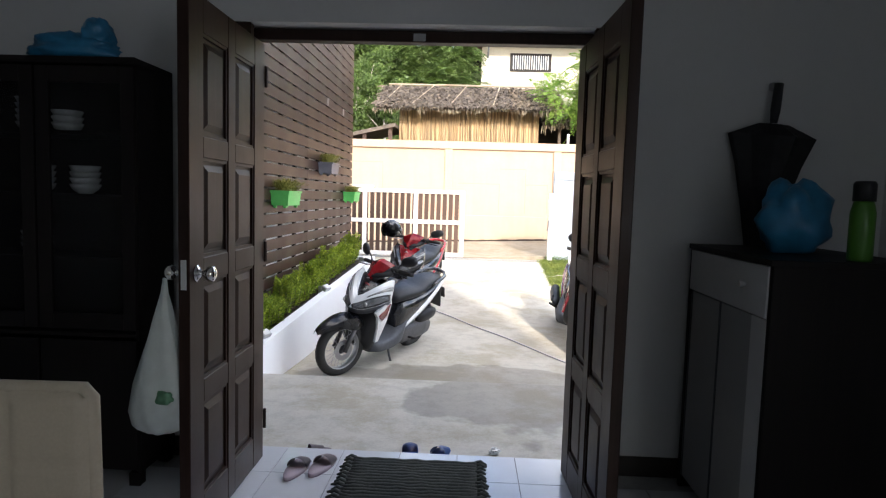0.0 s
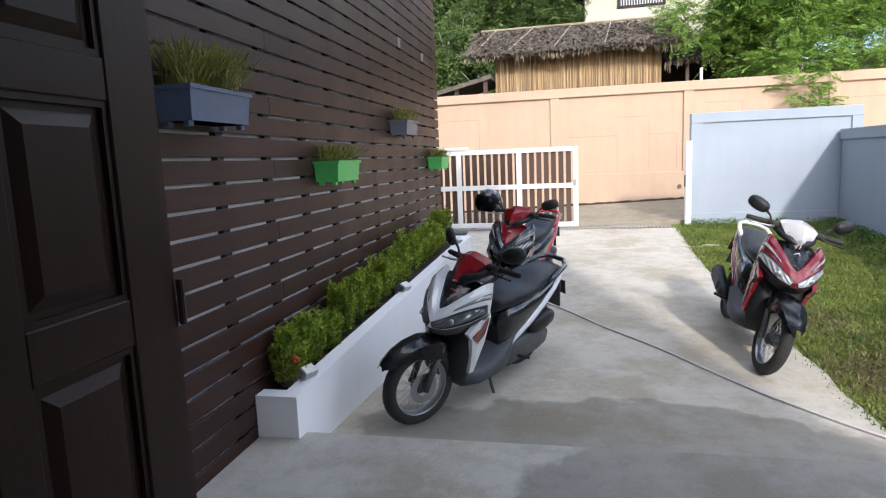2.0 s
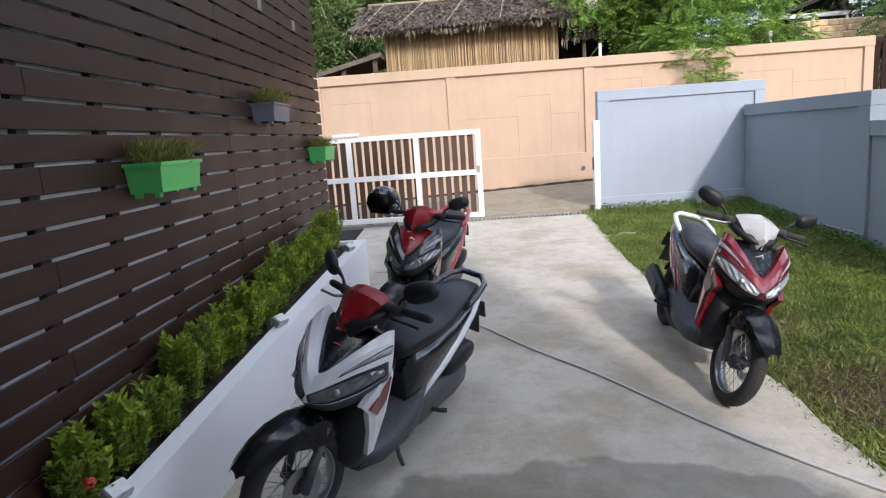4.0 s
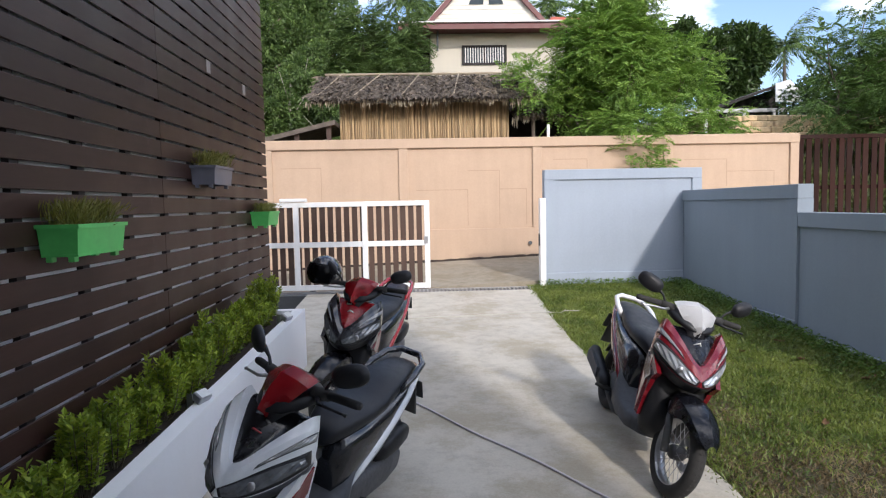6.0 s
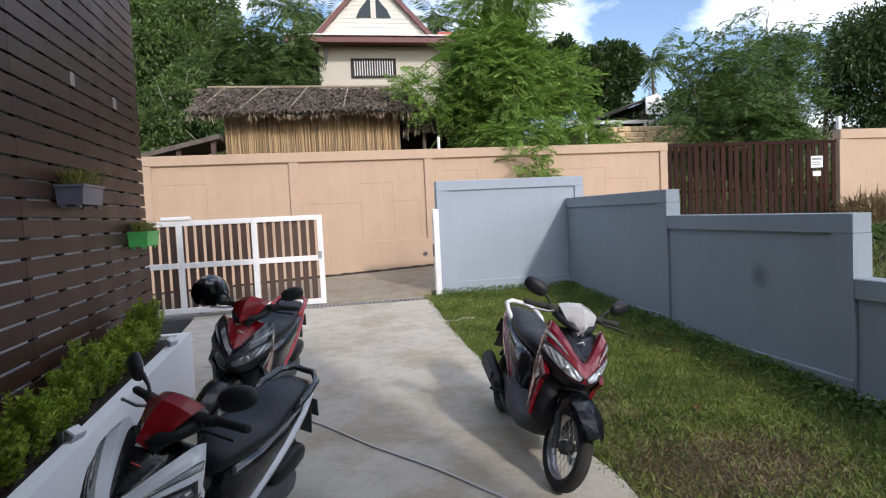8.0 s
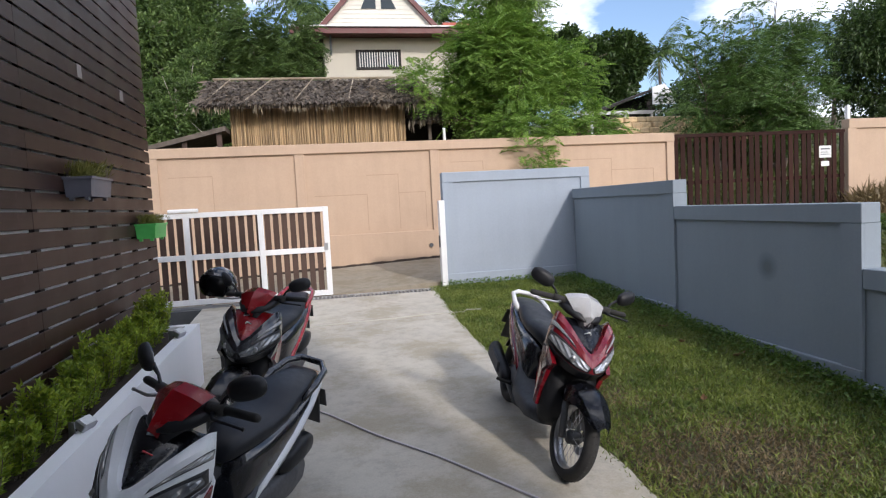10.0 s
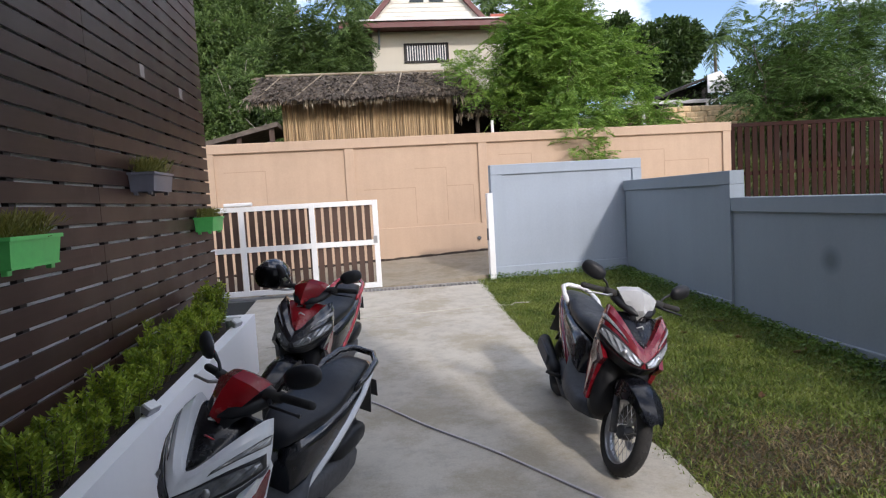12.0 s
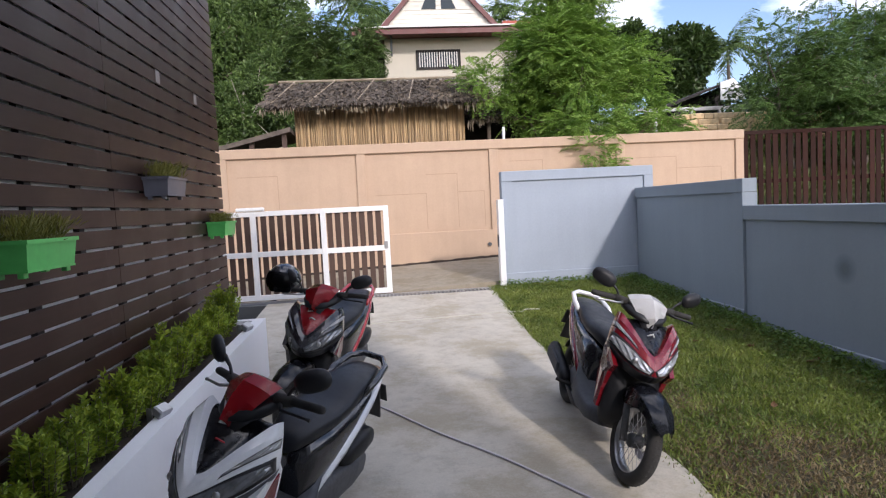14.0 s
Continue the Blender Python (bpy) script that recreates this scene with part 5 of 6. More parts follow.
for nm, sel, mt, ln, lab in (("lawn_grass", ~dry, M["grass"], 0.062, "short green lawn grass, lusher along the wall"), ("dry_grass", dry, M["grass_dry"], 0.04, "dry brown grass on a worn lawn patch")):
    c = np.column_stack([gx_, gy_, gz_])[sel]
    grow = 1 + 1.1 * by_wall[sel] * rng.random(sel.sum())
    w = np.column_stack([rng.normal(0, 0.75, sel.sum()), rng.normal(0, 0.75, sel.sum()), 0.75 * grow])
    ob = new(nm, leaf_mesh(nm, c, w, ln, 0.0075, mt, 0.18))
    tagged(ob, lab, "grass", "", "stuff")

wx_, wy_ = 3.88 - np.abs(rng.normal(0, 0.16, 5200)), rng.uniform(5.2, 12.6, 5200)
wx_ = np.where(rng.random(5200) < 0.16, rng.uniform(1.6, 3.8, 5200), wx_)
wy_ = np.where(wx_ < 3.2, 12.6 - np.abs(rng.normal(0, 0.15, 5200)), wy_)
wz_ = np.where(wy_ < 6, -0.25, -0.25 + (wy_ - 6) * 0.38 / 6.5) + rng.uniform(0.0, 0.09, 5200)
ob = new("wall_foot_weeds", leaf_mesh("wall_foot_weeds", np.column_stack([np.minimum(wx_, 3.85), wy_, wz_]), rng.normal(size=(5200, 3)) * np.array([1, 1, 0.35]) + np.array([-0.35, 0, 0.35]), 0.042, 0.026, M["leaf_foot"], 0.2))
tagged(ob, "low broad-leaved green weeds along the wall foot", "weeds", "", "stuff")
M["dead_leaf"] = plain("dead_brown_leaf", (0.22, 0.12, 0.06), 0.8, grain=50, vary=0.3)
for i, (x, y) in enumerate(((3.45, 9.2), (3.3, 8.6), (2.9, 8.9), (2.2, 9.6), (3.55, 8.05), (2.6, 7.2), (1.9, 8.3))):
    bm = bmesh.new()
    loft(bm, [[(u * 0.06, w * 0.028 * math.sin(PI * (u + 1) / 2.15), 0.012 * abs(w) + 0.012 * u * u) for w in (-1, -0.5, 0, 0.5, 1)] for u in (-0.98, -0.6, -0.2, 0.2, 0.6, 0.98)], False, False)
    bmesh.ops.solidify(bm, geom=bm.faces[:], thickness=0.0015)
    fl = tagged(part("fallen_leaf", bm, M["dead_leaf"], None, "", True), "curled dead brown leaf on the lawn", "leaf", "fallen leaves")
    fl.matrix_basis = pose(x, y, ground_z(y) + 0.012, 4, 8, 47 * i) @ Matrix.Scale(1.0 + 0.25 * math.sin(i * 2), 4)

# ---- trees and weeds ----
def pinnate_tree(name, base, stems, blobs, fronds, label, size=0.42, mat="leaf_pinnate"):
    """Thin stems and feathery compound leaves."""
    t = thing(name, label, "tree", pose(*base))
    bm = bmesh.new()
    for i, (tx, ty, tz) in enumerate(stems):
        branchy(bm, (rng.uniform(-0.15, 0.15), rng.uniform(-0.15, 0.15), -0.3), (tx, ty, tz), 0.05, 9, 0.9, i + int(base[0] * 10))
    part("trunk", bm, M["bark"], t, "", True)
    p, d = blob_points(blobs, fronds, 0.25)
    way = d * np.array([1, 1, 0.5]) + rng.normal(size=p.shape) * 0.4 + np.array([0, 0, -0.05])
    way /= np.linalg.norm(way, axis=1, keepdims=True)
    side = np.cross(way, np.array([0, 0, 1.0]) + rng.normal(size=p.shape) * 0.3)
    side /= np.linalg.norm(side, axis=1, keepdims=True)
    cs, ws = [], []
    for j in range(9):
        k = 0.12 + 0.88 * j / 8
        for s in (-1, 1):
            off = size * k
            span = 0.34 * math.sin(PI * (0.25 + 0.7 * k))
            for m2 in (0.25, 0.6, 0.95):
                cs.append(p + way * off + side * s * span * size * m2 + np.array([0, 0, -0.25]) * (k * k * size + m2 * 0.1 * size))
                ws.append(side * s + way * 0.8 + np.array([0, 0, -0.15]))
    ob = new("crown", leaf_mesh("crown", np.concatenate(cs), np.concatenate(ws), size * 0.16, size * 0.075, M[mat], 0.1))
    ob.parent = t
    return t


def broad_tree(name, base, height, blobs, leaves, mat, label, leaf_len=0.3, trunk=0.18, category="tree"):
    t = thing(name, label, category, pose(*base))
    bm = bmesh.new()
    branchy(bm, (0, 0, -0.5), (0.2, 0, height * 0.75), trunk, 10, height * 0.22, int(base[0] * 7 + 50))
    part("trunk", bm, M["bark"], t, "", True)
    p, d = blob_points(blobs, leaves, 0.6)
    ob = new("crown", leaf_mesh("crown", p, d + rng.normal(size=d.shape) * 0.6 + np.array([0, 0, -0.1]), leaf_len, leaf_len * 0.5, mat))
    ob.parent = t
    return t


def lumps(c, r, n, k=0.5):
    out = []
    for _ in range(n):
        d = rng.normal(size=3)
        d /= np.linalg.norm(d)
        out.append((tuple(np.array(c) + d * np.array(r) * rng.uniform(0.35, 0.75)), tuple(np.array(r) * k * rng.uniform(0.7, 1.2))))
    return out


pinnate_tree("feathery_tree", (4.4, 17.1, 1.2), [(-1.5, 0.3, 3.6), (-0.4, 0, 4.8), (0.7, 0.2, 4.4), (1.7, 0, 3.4), (0.1, -0.6, 3.2)],
             lumps((0.0, 0, 3.1), (2.1, 1.2, 2.0), 20, 0.38) + [((-0.1, -1.6, 1.25), (0.5, 0.2, 0.4)), ((0.1, -1.55, 0.95), (0.3, 0.15, 0.25)), ((0.0, -1.1, 1.8), (1.2, 0.45, 0.4)), ((1.9, -0.4, 1.9), (0.7, 0.5, 0.5)), ((-2.0, 0, 3.0), (0.7, 0.5, 0.5)), ((0.4, 0, 5.2), (0.9, 0.7, 0.5)), ((-0.5, 0, 5.0), (0.8, 0.6, 0.5))], 3300, "bushy young tree with feathery light green leaves")
for bx, by, hh, sc in ((12.3, 20.5, 4.5, 1.15), (15.0, 21.5, 5.3, 1.3), (13.7, 19.6, 3.0, 1.0)):
    zb = land(bx, by)
    pinnate_tree("feathery_tree", (bx, by, zb), [(-0.9, 0, hh * 0.85), (0.2, 0, hh), (1.0, 0, hh * 0.85), (-0.3, 0.2, hh * 0.7)], lumps((0, 0, hh * 0.55), (1.7 * sc, 1.0, hh * 0.42), 16, 0.34) + [((0.3, 0, hh * 1.02), (0.7, 0.4, 0.16)), ((-0.9, 0, hh * 0.92), (0.7, 0.4, 0.15)), ((1.2, 0, hh * 0.9), (0.7, 0.4, 0.15)), ((-0.2, 0, hh * 0.82), (1.1, 0.5, 0.14))], 620, "slender tree with feathery green leaves", 0.52, "leaf_airy")
broad_tree("mango_tree", (22.0, 23.5, 2.0), 6, lumps((0, 0, 3.7), (4.9, 2.6, 3.3), 30, 0.34), 38000, M["leaf_dark"], "large dark-leaved broad tree behind the wall", 0.18)
broad_tree("mango_tree", (16.8, 27.0, 2.2), 5, lumps((0, 0, 2.7), (3.6, 2.0, 2.3), 22, 0.36), 20000, M["leaf_dark"], "dark-leaved broad tree behind the slender trees", 0.18)
broad_tree("round_tree", (19.4, 42, 5), 8, lumps((0, 0, 4.6), (2.7, 2.4, 3.1), 22, 0.36), 15000, M["leaf_dark"], "tall dark rounded tree far behind", 0.4)
broad_tree("round_tree", (16.4, 44, 5), 9, lumps((0, 0, 5.3), (2.0, 2.0, 3.4), 16, 0.38), 10000, M["leaf_dark"], "tall dark rounded tree far behind", 0.4)
for i, (bx, by, h, r) in enumerate(((-11.5, 30, 10, 3.2), (-6.8, 27, 8.5, 2.8), (-4.6, 29, 9.0, 2.7), (-9, 38, 14, 4.0), (-8.2, 41, 14, 4.2), (-15, 36, 13, 4), (-20, 42, 15, 5), (9.5, 54, 7, 3), (-12.5, 46, 17, 5))):
    zb = land(bx, by)
    broad_tree("woodland_tree", (bx, by, zb), h, lumps((0, 0, h * 0.62), (r, r * 0.8, h * 0.42), 26, 0.33), 24000, M["leaf_wood"] if i % 3 else M["leaf_dark"], "tall green woodland tree on the slope", 0.08 + 0.004 * by, 0.2)
for bx, by, h, r in ((-7.6, 22.5, 4.0, 1.5), (-5.2, 23.5, 4.6, 1.6), (-3.4, 24.5, 4.6, 1.5), (-10.2, 23.5, 5.0, 1.8), (-6.4, 30.0, 7.0, 2.3), (-2.6, 31.5, 6.0, 1.6), (-9.5, 27.5, 6.0, 2.0)):
    broad_tree("understory_tree", (bx, by, land(bx, by)), h, lumps((0, 0, h * 0.55), (r, r * 0.8, h * 0.48), 20, 0.36), 13000, M["leaf_wood"], "bushy green tree below the woodland", 0.15, 0.08)
for i, (bx, by, h) in enumerate(((-5.3, 22.6, 3.6), (-4.55, 23.4, 4.2), (-3.9, 24.0, 4.6), (-6.3, 24.5, 5.0), (-4.2, 25.5, 5.2), (-3.1, 23.2, 3.4))):
    t = thing("pole_tree", "thin pale-barked young tree at the wood's edge", "tree", pose(bx, by, land(bx, by)), "young trees on the slope")
    bm = bmesh.new()
    lean_x = 0.25 * math.sin(i * 2.1)
    tube(bm, [(0, 0, -0.2), (lean_x * 0.4, 0, h * 0.4), (lean_x, 0.05, h)], [0.07, 0.055, 0.03], 8)
    for q in range(5):
        a = q * 2.4 + i
        tube(bm, [(lean_x * 0.7, 0, h * (0.55 + 0.08 * q)), (lean_x + 0.6 * math.cos(a), 0.5 * math.sin(a), h * (0.75 + 0.08 * q))], [0.02, 0.006], 5)
    part("trunk", bm, M["pale_bark"], t, "", True)
    p, d = blob_points(lumps((lean_x, 0, h), (0.8, 0.7, 0.6), 8, 0.45), 1500, 0.4)
    ob = new("crown", leaf_mesh("crown", p, d + rng.normal(size=d.shape) * 0.5, 0.13, 0.06, M["leaf_wood"]))
    ob.parent = t
pinnate_tree("feathery_tree", (-1.35, 26.5, land(-1.35, 26.5)), [(-0.9, 0, 5.4), (0.3, 0, 6.4), (1.1, 0, 5.2)], lumps((0, 0, 4.7), (2.2, 1.4, 2.4), 22, 0.36), 1900, "feathery green tree beside the house", 0.55, "leaf_wood")
for bx, by, h in ((4.5, 45, 14.0), (9.2, 48, 15.2), (25.3, 46, 12.0), (33.0, 38, 10.6), (-0.9, 45, 15.0), (0.9, 47, 14.6)):
    zb = land(bx, by)
    t = thing("coconut_palm", "tall coconut palm with drooping fronds", "palm", pose(bx, by, zb), "far palms")
    bm = bmesh.new()
    hh = h - zb
    tube(bm, [(0, 0, -0.5), (0.2, 0, hh * 0.5), (0.1, 0, hh)], [0.17, 0.12, 0.09], 8)
    part("trunk", bm, M["bark"], t, "", True)
    cs, ws = [], []
    for k in range(32):
        a, el = rng.uniform(0, 6.28), rng.uniform(-0.5, 1.2)
        p, w = np.array([0.1, 0, hh]), np.array([math.cos(a) * math.cos(el), math.sin(a) * math.cos(el), math.sin(el)])
        sd = np.cross(w, [0, 0, 1.0])
        sd /= np.linalg.norm(sd) + 1e-6
        for q in range(22):
            p = p + w * 0.13
            w = w + np.array([0, 0, -0.055])
            w /= np.linalg.norm(w)
            for s in (-1, 1):
                cs.append(p)
                ws.append(sd * s + w * 0.8 + np.array([0, 0, -0.5]))
    ob = new("crown", leaf_mesh("crown", cs, ws, 0.7, 0.085, M["leaf_wood"], 0.2))
    ob.parent = t

# weeds: on the slope behind the hut and along the far wall
def weeds(name, x0, x1, y0, y1, n, tall, mat, label, zf=land):
    x, y = rng.uniform(x0, x1, n), rng.uniform(y0, y1, n)
    z = np.array([zf(a, b) for a, b in zip(x, y)])
    w = np.column_stack([rng.normal(0, 0.4, n), rng.normal(0, 0.4, n), np.ones(n)])
    c = np.column_stack([x, y, z - 0.03])
    c2 = c + w * tall * 0.5 * rng.random((n, 1))
    ob = new(name, leaf_mesh(name, np.concatenate([c, c2]), np.concatenate([w, w + rng.normal(size=w.shape) * 0.6]), tall * 0.55, tall * 0.05, mat, 0.2))
    return tagged(ob, label, "weeds", "", "stuff")


weeds("slope_weeds", -13, 2, 18.5, 31, 19000, 1.0, M["leaf_weed"], "tall yellow-green weeds on the slope")
weeds("field_weeds", 4.9, 16, 4, 12.2, 9000, 0.4, M["leaf_weed"], "rank green weeds on open ground")
weeds("verge_weeds", 12.2, 19, 14.9, 15.6, 5200, 1.05, M["grass_dry"], "dry tall weeds at the foot of the beige wall")
weeds("yard_weeds", 4.2, 24, 16.4, 24, 9000, 0.8, M["leaf_weed"], "rough weeds behind the wall")
for bx, by, bh in ((8.4, 9.9, 0.5), (9.6, 11.6, 0.5), (10.7, 11.5, 0.55), (8.9, 12.0, 0.45), (12.2, 12.0, 0.6), (7.6, 11.9, 0.45)):
    broad_tree("bush", (bx, by, land(bx, by)), bh, lumps((0, 0, bh * 0.45), (0.8, 0.6, bh * 0.5), 10, 0.42), 4200, M["leaf_wood"], "low dark green bush on open ground", 0.075, 0.015, "bush")
for bx, by, br in ((8.1, 10.4, 0.16), (8.5, 10.5, 0.22), (7.7, 10.1, 0.12), (8.9, 10.7, 0.13)):
    rk = tagged(part("rock", crumpled(bmesh.new(), (0, 0, br * 0.35), (br, br * 0.8, br * 0.45), bx, 0.4, 14, 10), M["sandstone"], None), "rough pale stone on bare ground", "stone", "loose stones")
    rk.matrix_basis = pose(bx, by, land(bx, by) - 0.02)
broad_tree("bush", (11.0, 12.6, land(11.0, 12.6)), 0.7, lumps((0, 0, 0.35), (0.9, 0.6, 0.35), 10, 0.4), 4500, M["leaf_wood"], "straggling green bush beside the lane", 0.08, 0.03, "bush")

# ---- brown gate of the neighbour ----
bg = thing("board_gate", "tall dark brown board gate with a white notice", "gate", pose(0, 15.7, 0))
part("top_rail", boxes((7.62, 12.2, 0.02, 0.08, 2.66, 2.74), bevel=0.004), M["brown_gate"], bg)
part("rail", boxes((7.62, 12.2, 0.03, 0.07, 1.6, 1.68)), M["brown_gate"], bg)
part("bottom_rail", boxes((7.62, 12.2, 0.03, 0.07, 0.62, 0.7)), M["brown_gate"], bg)
bmsh = mesh_of("board", boxes((-0.058, 0.058, -0.005, 0.018, 0.5, 2.655), bevel=0.003), M["brown_gate"])
for k in range(26):
    piece("board", bmsh, bg, pose(7.72 + 0.174 * k + 0.02 * math.sin(k * 3.1), 0, 0))
ns = part("notice", boxes((11.45, 11.78, -0.014, -0.006, 2.08, 2.36)), M["sticker"], bg, "white notice with a red line")
part("notice_line", boxes((11.49, 11.74, -0.017, -0.0142, 2.27, 2.30), (11.49, 11.70, -0.017, -0.0142, 2.20, 2.215), (11.49, 11.72, -0.017, -0.0142, 2.15, 2.165)), M["dark_grey"], ns)
part("notice", boxes((11.5, 11.72, -0.014, -0.006, 1.88, 2.0)), M["sticker"], bg, "small white notice")

# ---- bamboo hut ----
M["bamboo"] = wood("bamboo_cane", (0.2, 0.125, 0.06), (0.44, 0.31, 0.16), "z", 0.55, 0, 0.45)
th = Mat("old_palm_thatch", 0.95)
th.colour(th.mix(0.6, th.island([(0, (0.05, 0.04, 0.034)), (0.6, (0.13, 0.105, 0.085)), (1, (0.27, 0.21, 0.15))]), th.ramp(th.noise(6, 6), [(0.3, (0.06, 0.05, 0.04)), (0.7, (0.2, 0.165, 0.13))])))
M["thatch"] = th.m
M["new_thatch"] = leaf("newer_brown_thatch", (0.13, 0.1, 0.075), (0.22, 0.175, 0.13), (0.34, 0.28, 0.2), 0.8)
M["straw"] = leaf("pale_thatch_fringe", (0.27, 0.21, 0.14), (0.46, 0.38, 0.27), (0.62, 0.54, 0.4))


def thatch_roof(parent, x0, x1, y_eave, z_eave, y_ridge, z_ridge, name="thatch"):
    bm = bmesh.new()
    loft(bm, [[(x, y_eave, z_eave), (x, y_ridge, z_ridge), (x, y_ridge, z_ridge - 0.14), (x, y_eave + 0.02, z_eave - 0.12)] for x in (x0, x1)])
    bmesh.ops.recalc_face_normals(bm, faces=bm.faces)
    r = part(name, bm, M["thatch"], parent)
    nn = int(1500 * (x1 - x0))
    k = rng.random(nn)
    c = np.column_stack([rng.uniform(x0, x1, nn), y_eave + (y_ridge - y_eave) * k, z_eave + (z_ridge - z_eave) * k + 0.01 + rng.uniform(0, 0.035, nn)])
    dn = np.array([0, y_eave - y_ridge, z_eave - z_ridge])
    dn = dn / np.linalg.norm(dn)
    w = dn + rng.normal(size=(nn, 3)) * np.array([0.35, 0.1, 0.08])
    o = new("thatch_leaves", leaf_mesh("thatch_leaves", c, w, 0.3, 0.05, M["thatch"], 0.02))
    o.parent = r
    tagged(o, kind="stuff")
    nf = int(85 * (x1 - x0))
    xs = rng.uniform(x0 - 0.08, x1 + 0.08, nf)
    c = np.column_stack([xs, np.full(nf, y_eave) + rng.normal(0, 0.02, nf), np.full(nf, z_eave - 0.02) + 0.05 * np.sin(xs * 3.1)])
    w = np.column_stack([rng.normal(0, 0.16, nf), rng.normal(-0.1, 0.1, nf), -np.ones(nf)])
    me = leaf_mesh("fringe", c, w, 0.16 + 0.13 * np.sin(xs * 5.3) * np.sin(xs * 2.1 + 1) * (np.sin(xs * 17) > -0.2), 0.034, M["straw"], 0.0)
    o = new("fringe", me)
    o.parent = r
    tagged(o, kind="stuff")
    return r


hut = thing("bamboo_hut", "small bamboo-walled hut with a ragged palm thatch roof", "hut", pose(0, 0, 0))
part("wall_core", boxes((-2.0, 1.84, 17.36, 17.4, 0.4, 3.95), (-2.0, -1.96, 17.4, 20, 0.4, 3.95), (1.8, 1.84, 17.4, 20, 0.4, 3.95)), M["bamboo"], hut)
bm = bmesh.new()
tube(bm, [(0, 0, 0.4), (0.004, 0, 1.6), (-0.003, 0, 2.8), (0, 0, 3.95)], [0.0175, 0.017, 0.0165, 0.016], 8)
cane = mesh_of("cane", bm, M["bamboo"], True)
for k in range(128):
    piece("cane", cane, hut, pose(-2.0 + 0.0301 * k + 0.006 * math.sin(k * 7), 17.335 + 0.004 * math.sin(k * 5), 0.03 * math.sin(k * 3), 0, 0.6 * math.sin(k * 1.7), 40 * k))
thatch_roof(hut, -2.6, 2.4, 16.9, 3.82, 18.6, 4.62)
for x, lx in ((-2.25, 0.15), (-1.35, 0.22), (-0.35, 0.18), (0.7, 0.1), (1.75, 0.1)):
    bm = bmesh.new()
    tube(bm, [(x - lx * 1.3, 16.95, 3.88), (x + lx, 18.6, 4.68)], 0.018, 6)
    part("roof_pole", bm, M["straw"], hut)
k_ = rng.random(900)
patch = new("new_thatch", leaf_mesh("new_thatch", np.column_stack([rng.uniform(1.05, 2.4, 900), 16.95 + 1.6 * k_, 3.85 + 0.75 * k_ + rng.uniform(0.02, 0.05, 900)]), np.array([0, -0.9, -0.42]) + rng.normal(size=(900, 3)) * np.array([0.4, 0.1, 0.08]), 0.28, 0.05, M["new_thatch"], 0.02))
patch.parent = hut
tagged(patch, "newer paler thatch at one end", kind="stuff")
bm = bmesh.new()
tube(bm, [(-2.5, 18.58, 4.67), (2.3, 18.58, 4.67)], 0.03, 6)
part("ridge_pole", bm, M["straw"], hut)
shed = thing("open_shed", "dark open shed with thatch edge beside the hut", "shed", pose(0, 0, 0))
# near-black sheet closing the back of the shed
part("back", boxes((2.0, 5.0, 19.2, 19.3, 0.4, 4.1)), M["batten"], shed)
thatch_roof(shed, 2.0, 5.0, 17.3, 3.45, 19.4, 4.3)
for x in (2.45, 3.4, 4.5):
    bm = bmesh.new()
    tube(bm, [(x, 17.5, 0.4), (x, 17.5, 3.45)], 0.045, 8)
    part("post", bm, M["bark"], shed)
part("green_sheet", boxes((3.55, 4.4, 17.9, 17.93, 1.5, 3.0)), plain("green_tarpaulin", (0.02, 0.2, 0.13), 0.5), shed, "green tarpaulin sheet")
bm = bmesh.new()
tube(bm, [(2.42, 15.68, 2.4), (2.42, 15.68, 3.02)], 0.03, 8)
pp = tagged(part("pipe_stub", bm, M["white_paint"]), "white plastic pipe standing behind the wall", "pipe")
lean = thing("lean_to", "low lean-to with dark old thatch behind the wall", "shed", pose(0, 0, 0))
bm = bmesh.new()
loft(bm, [[(-4.6, y, 2.72 - 0.0), (-2.05, y, 3.32), (-2.05, y, 3.22), (-4.6, y, 2.62)] for y in (16.7, 18.6)])
bmesh.ops.recalc_face_normals(bm, faces=bm.faces)
part("roof_thatch", bm, M["thatch"], lean)
for x in (-3.9, -2.9, -2.2):
    part("post", boxes((x - 0.05, x + 0.05, 16.8, 16.9, 0.3, 2.9 + (x + 4) * 0.2)), M["gate_slat"], lean)
# same near-black colour across the back of the lean-to
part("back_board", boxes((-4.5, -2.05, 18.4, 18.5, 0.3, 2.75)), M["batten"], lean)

# ---- two-storey house ----
M["cream_wall"] = render_wall("cream_house_paint", (0.56, 0.52, 0.43), 0.06)
M["clapboard"] = render_wall("white_clapboard", (0.75, 0.72, 0.64), 0.05)
M["maroon"] = plain("maroon_trim", (0.12, 0.032, 0.028), 0.5)
M["roof_white"] = plain("pale_roof_sheet", (0.7, 0.68, 0.66), 0.5)
M["roof_red"] = plain("red_roof_tile", (0.35, 0.08, 0.05), 0.6)
M["pane"] = plain("curtained_window_glass", (0.05, 0.065, 0.075), 0.6, spec=0.12, vary=0.2)
HY = 31.7
house = thing("house", "cream two-storey house with maroon trimmed gable roof", "house", pose(0, 0, 0))
for wb in ((0.42, 9.5, HY, HY + 0.2, 2.5, 9.2), (9.3, 9.5, HY + 0.2, HY + 8, 2.5, 9.2), (0.42, 0.62, HY + 0.2, HY + 8, 2.5, 9.2)):
    part("wall", boxes(wb), M["cream_wall"], house)
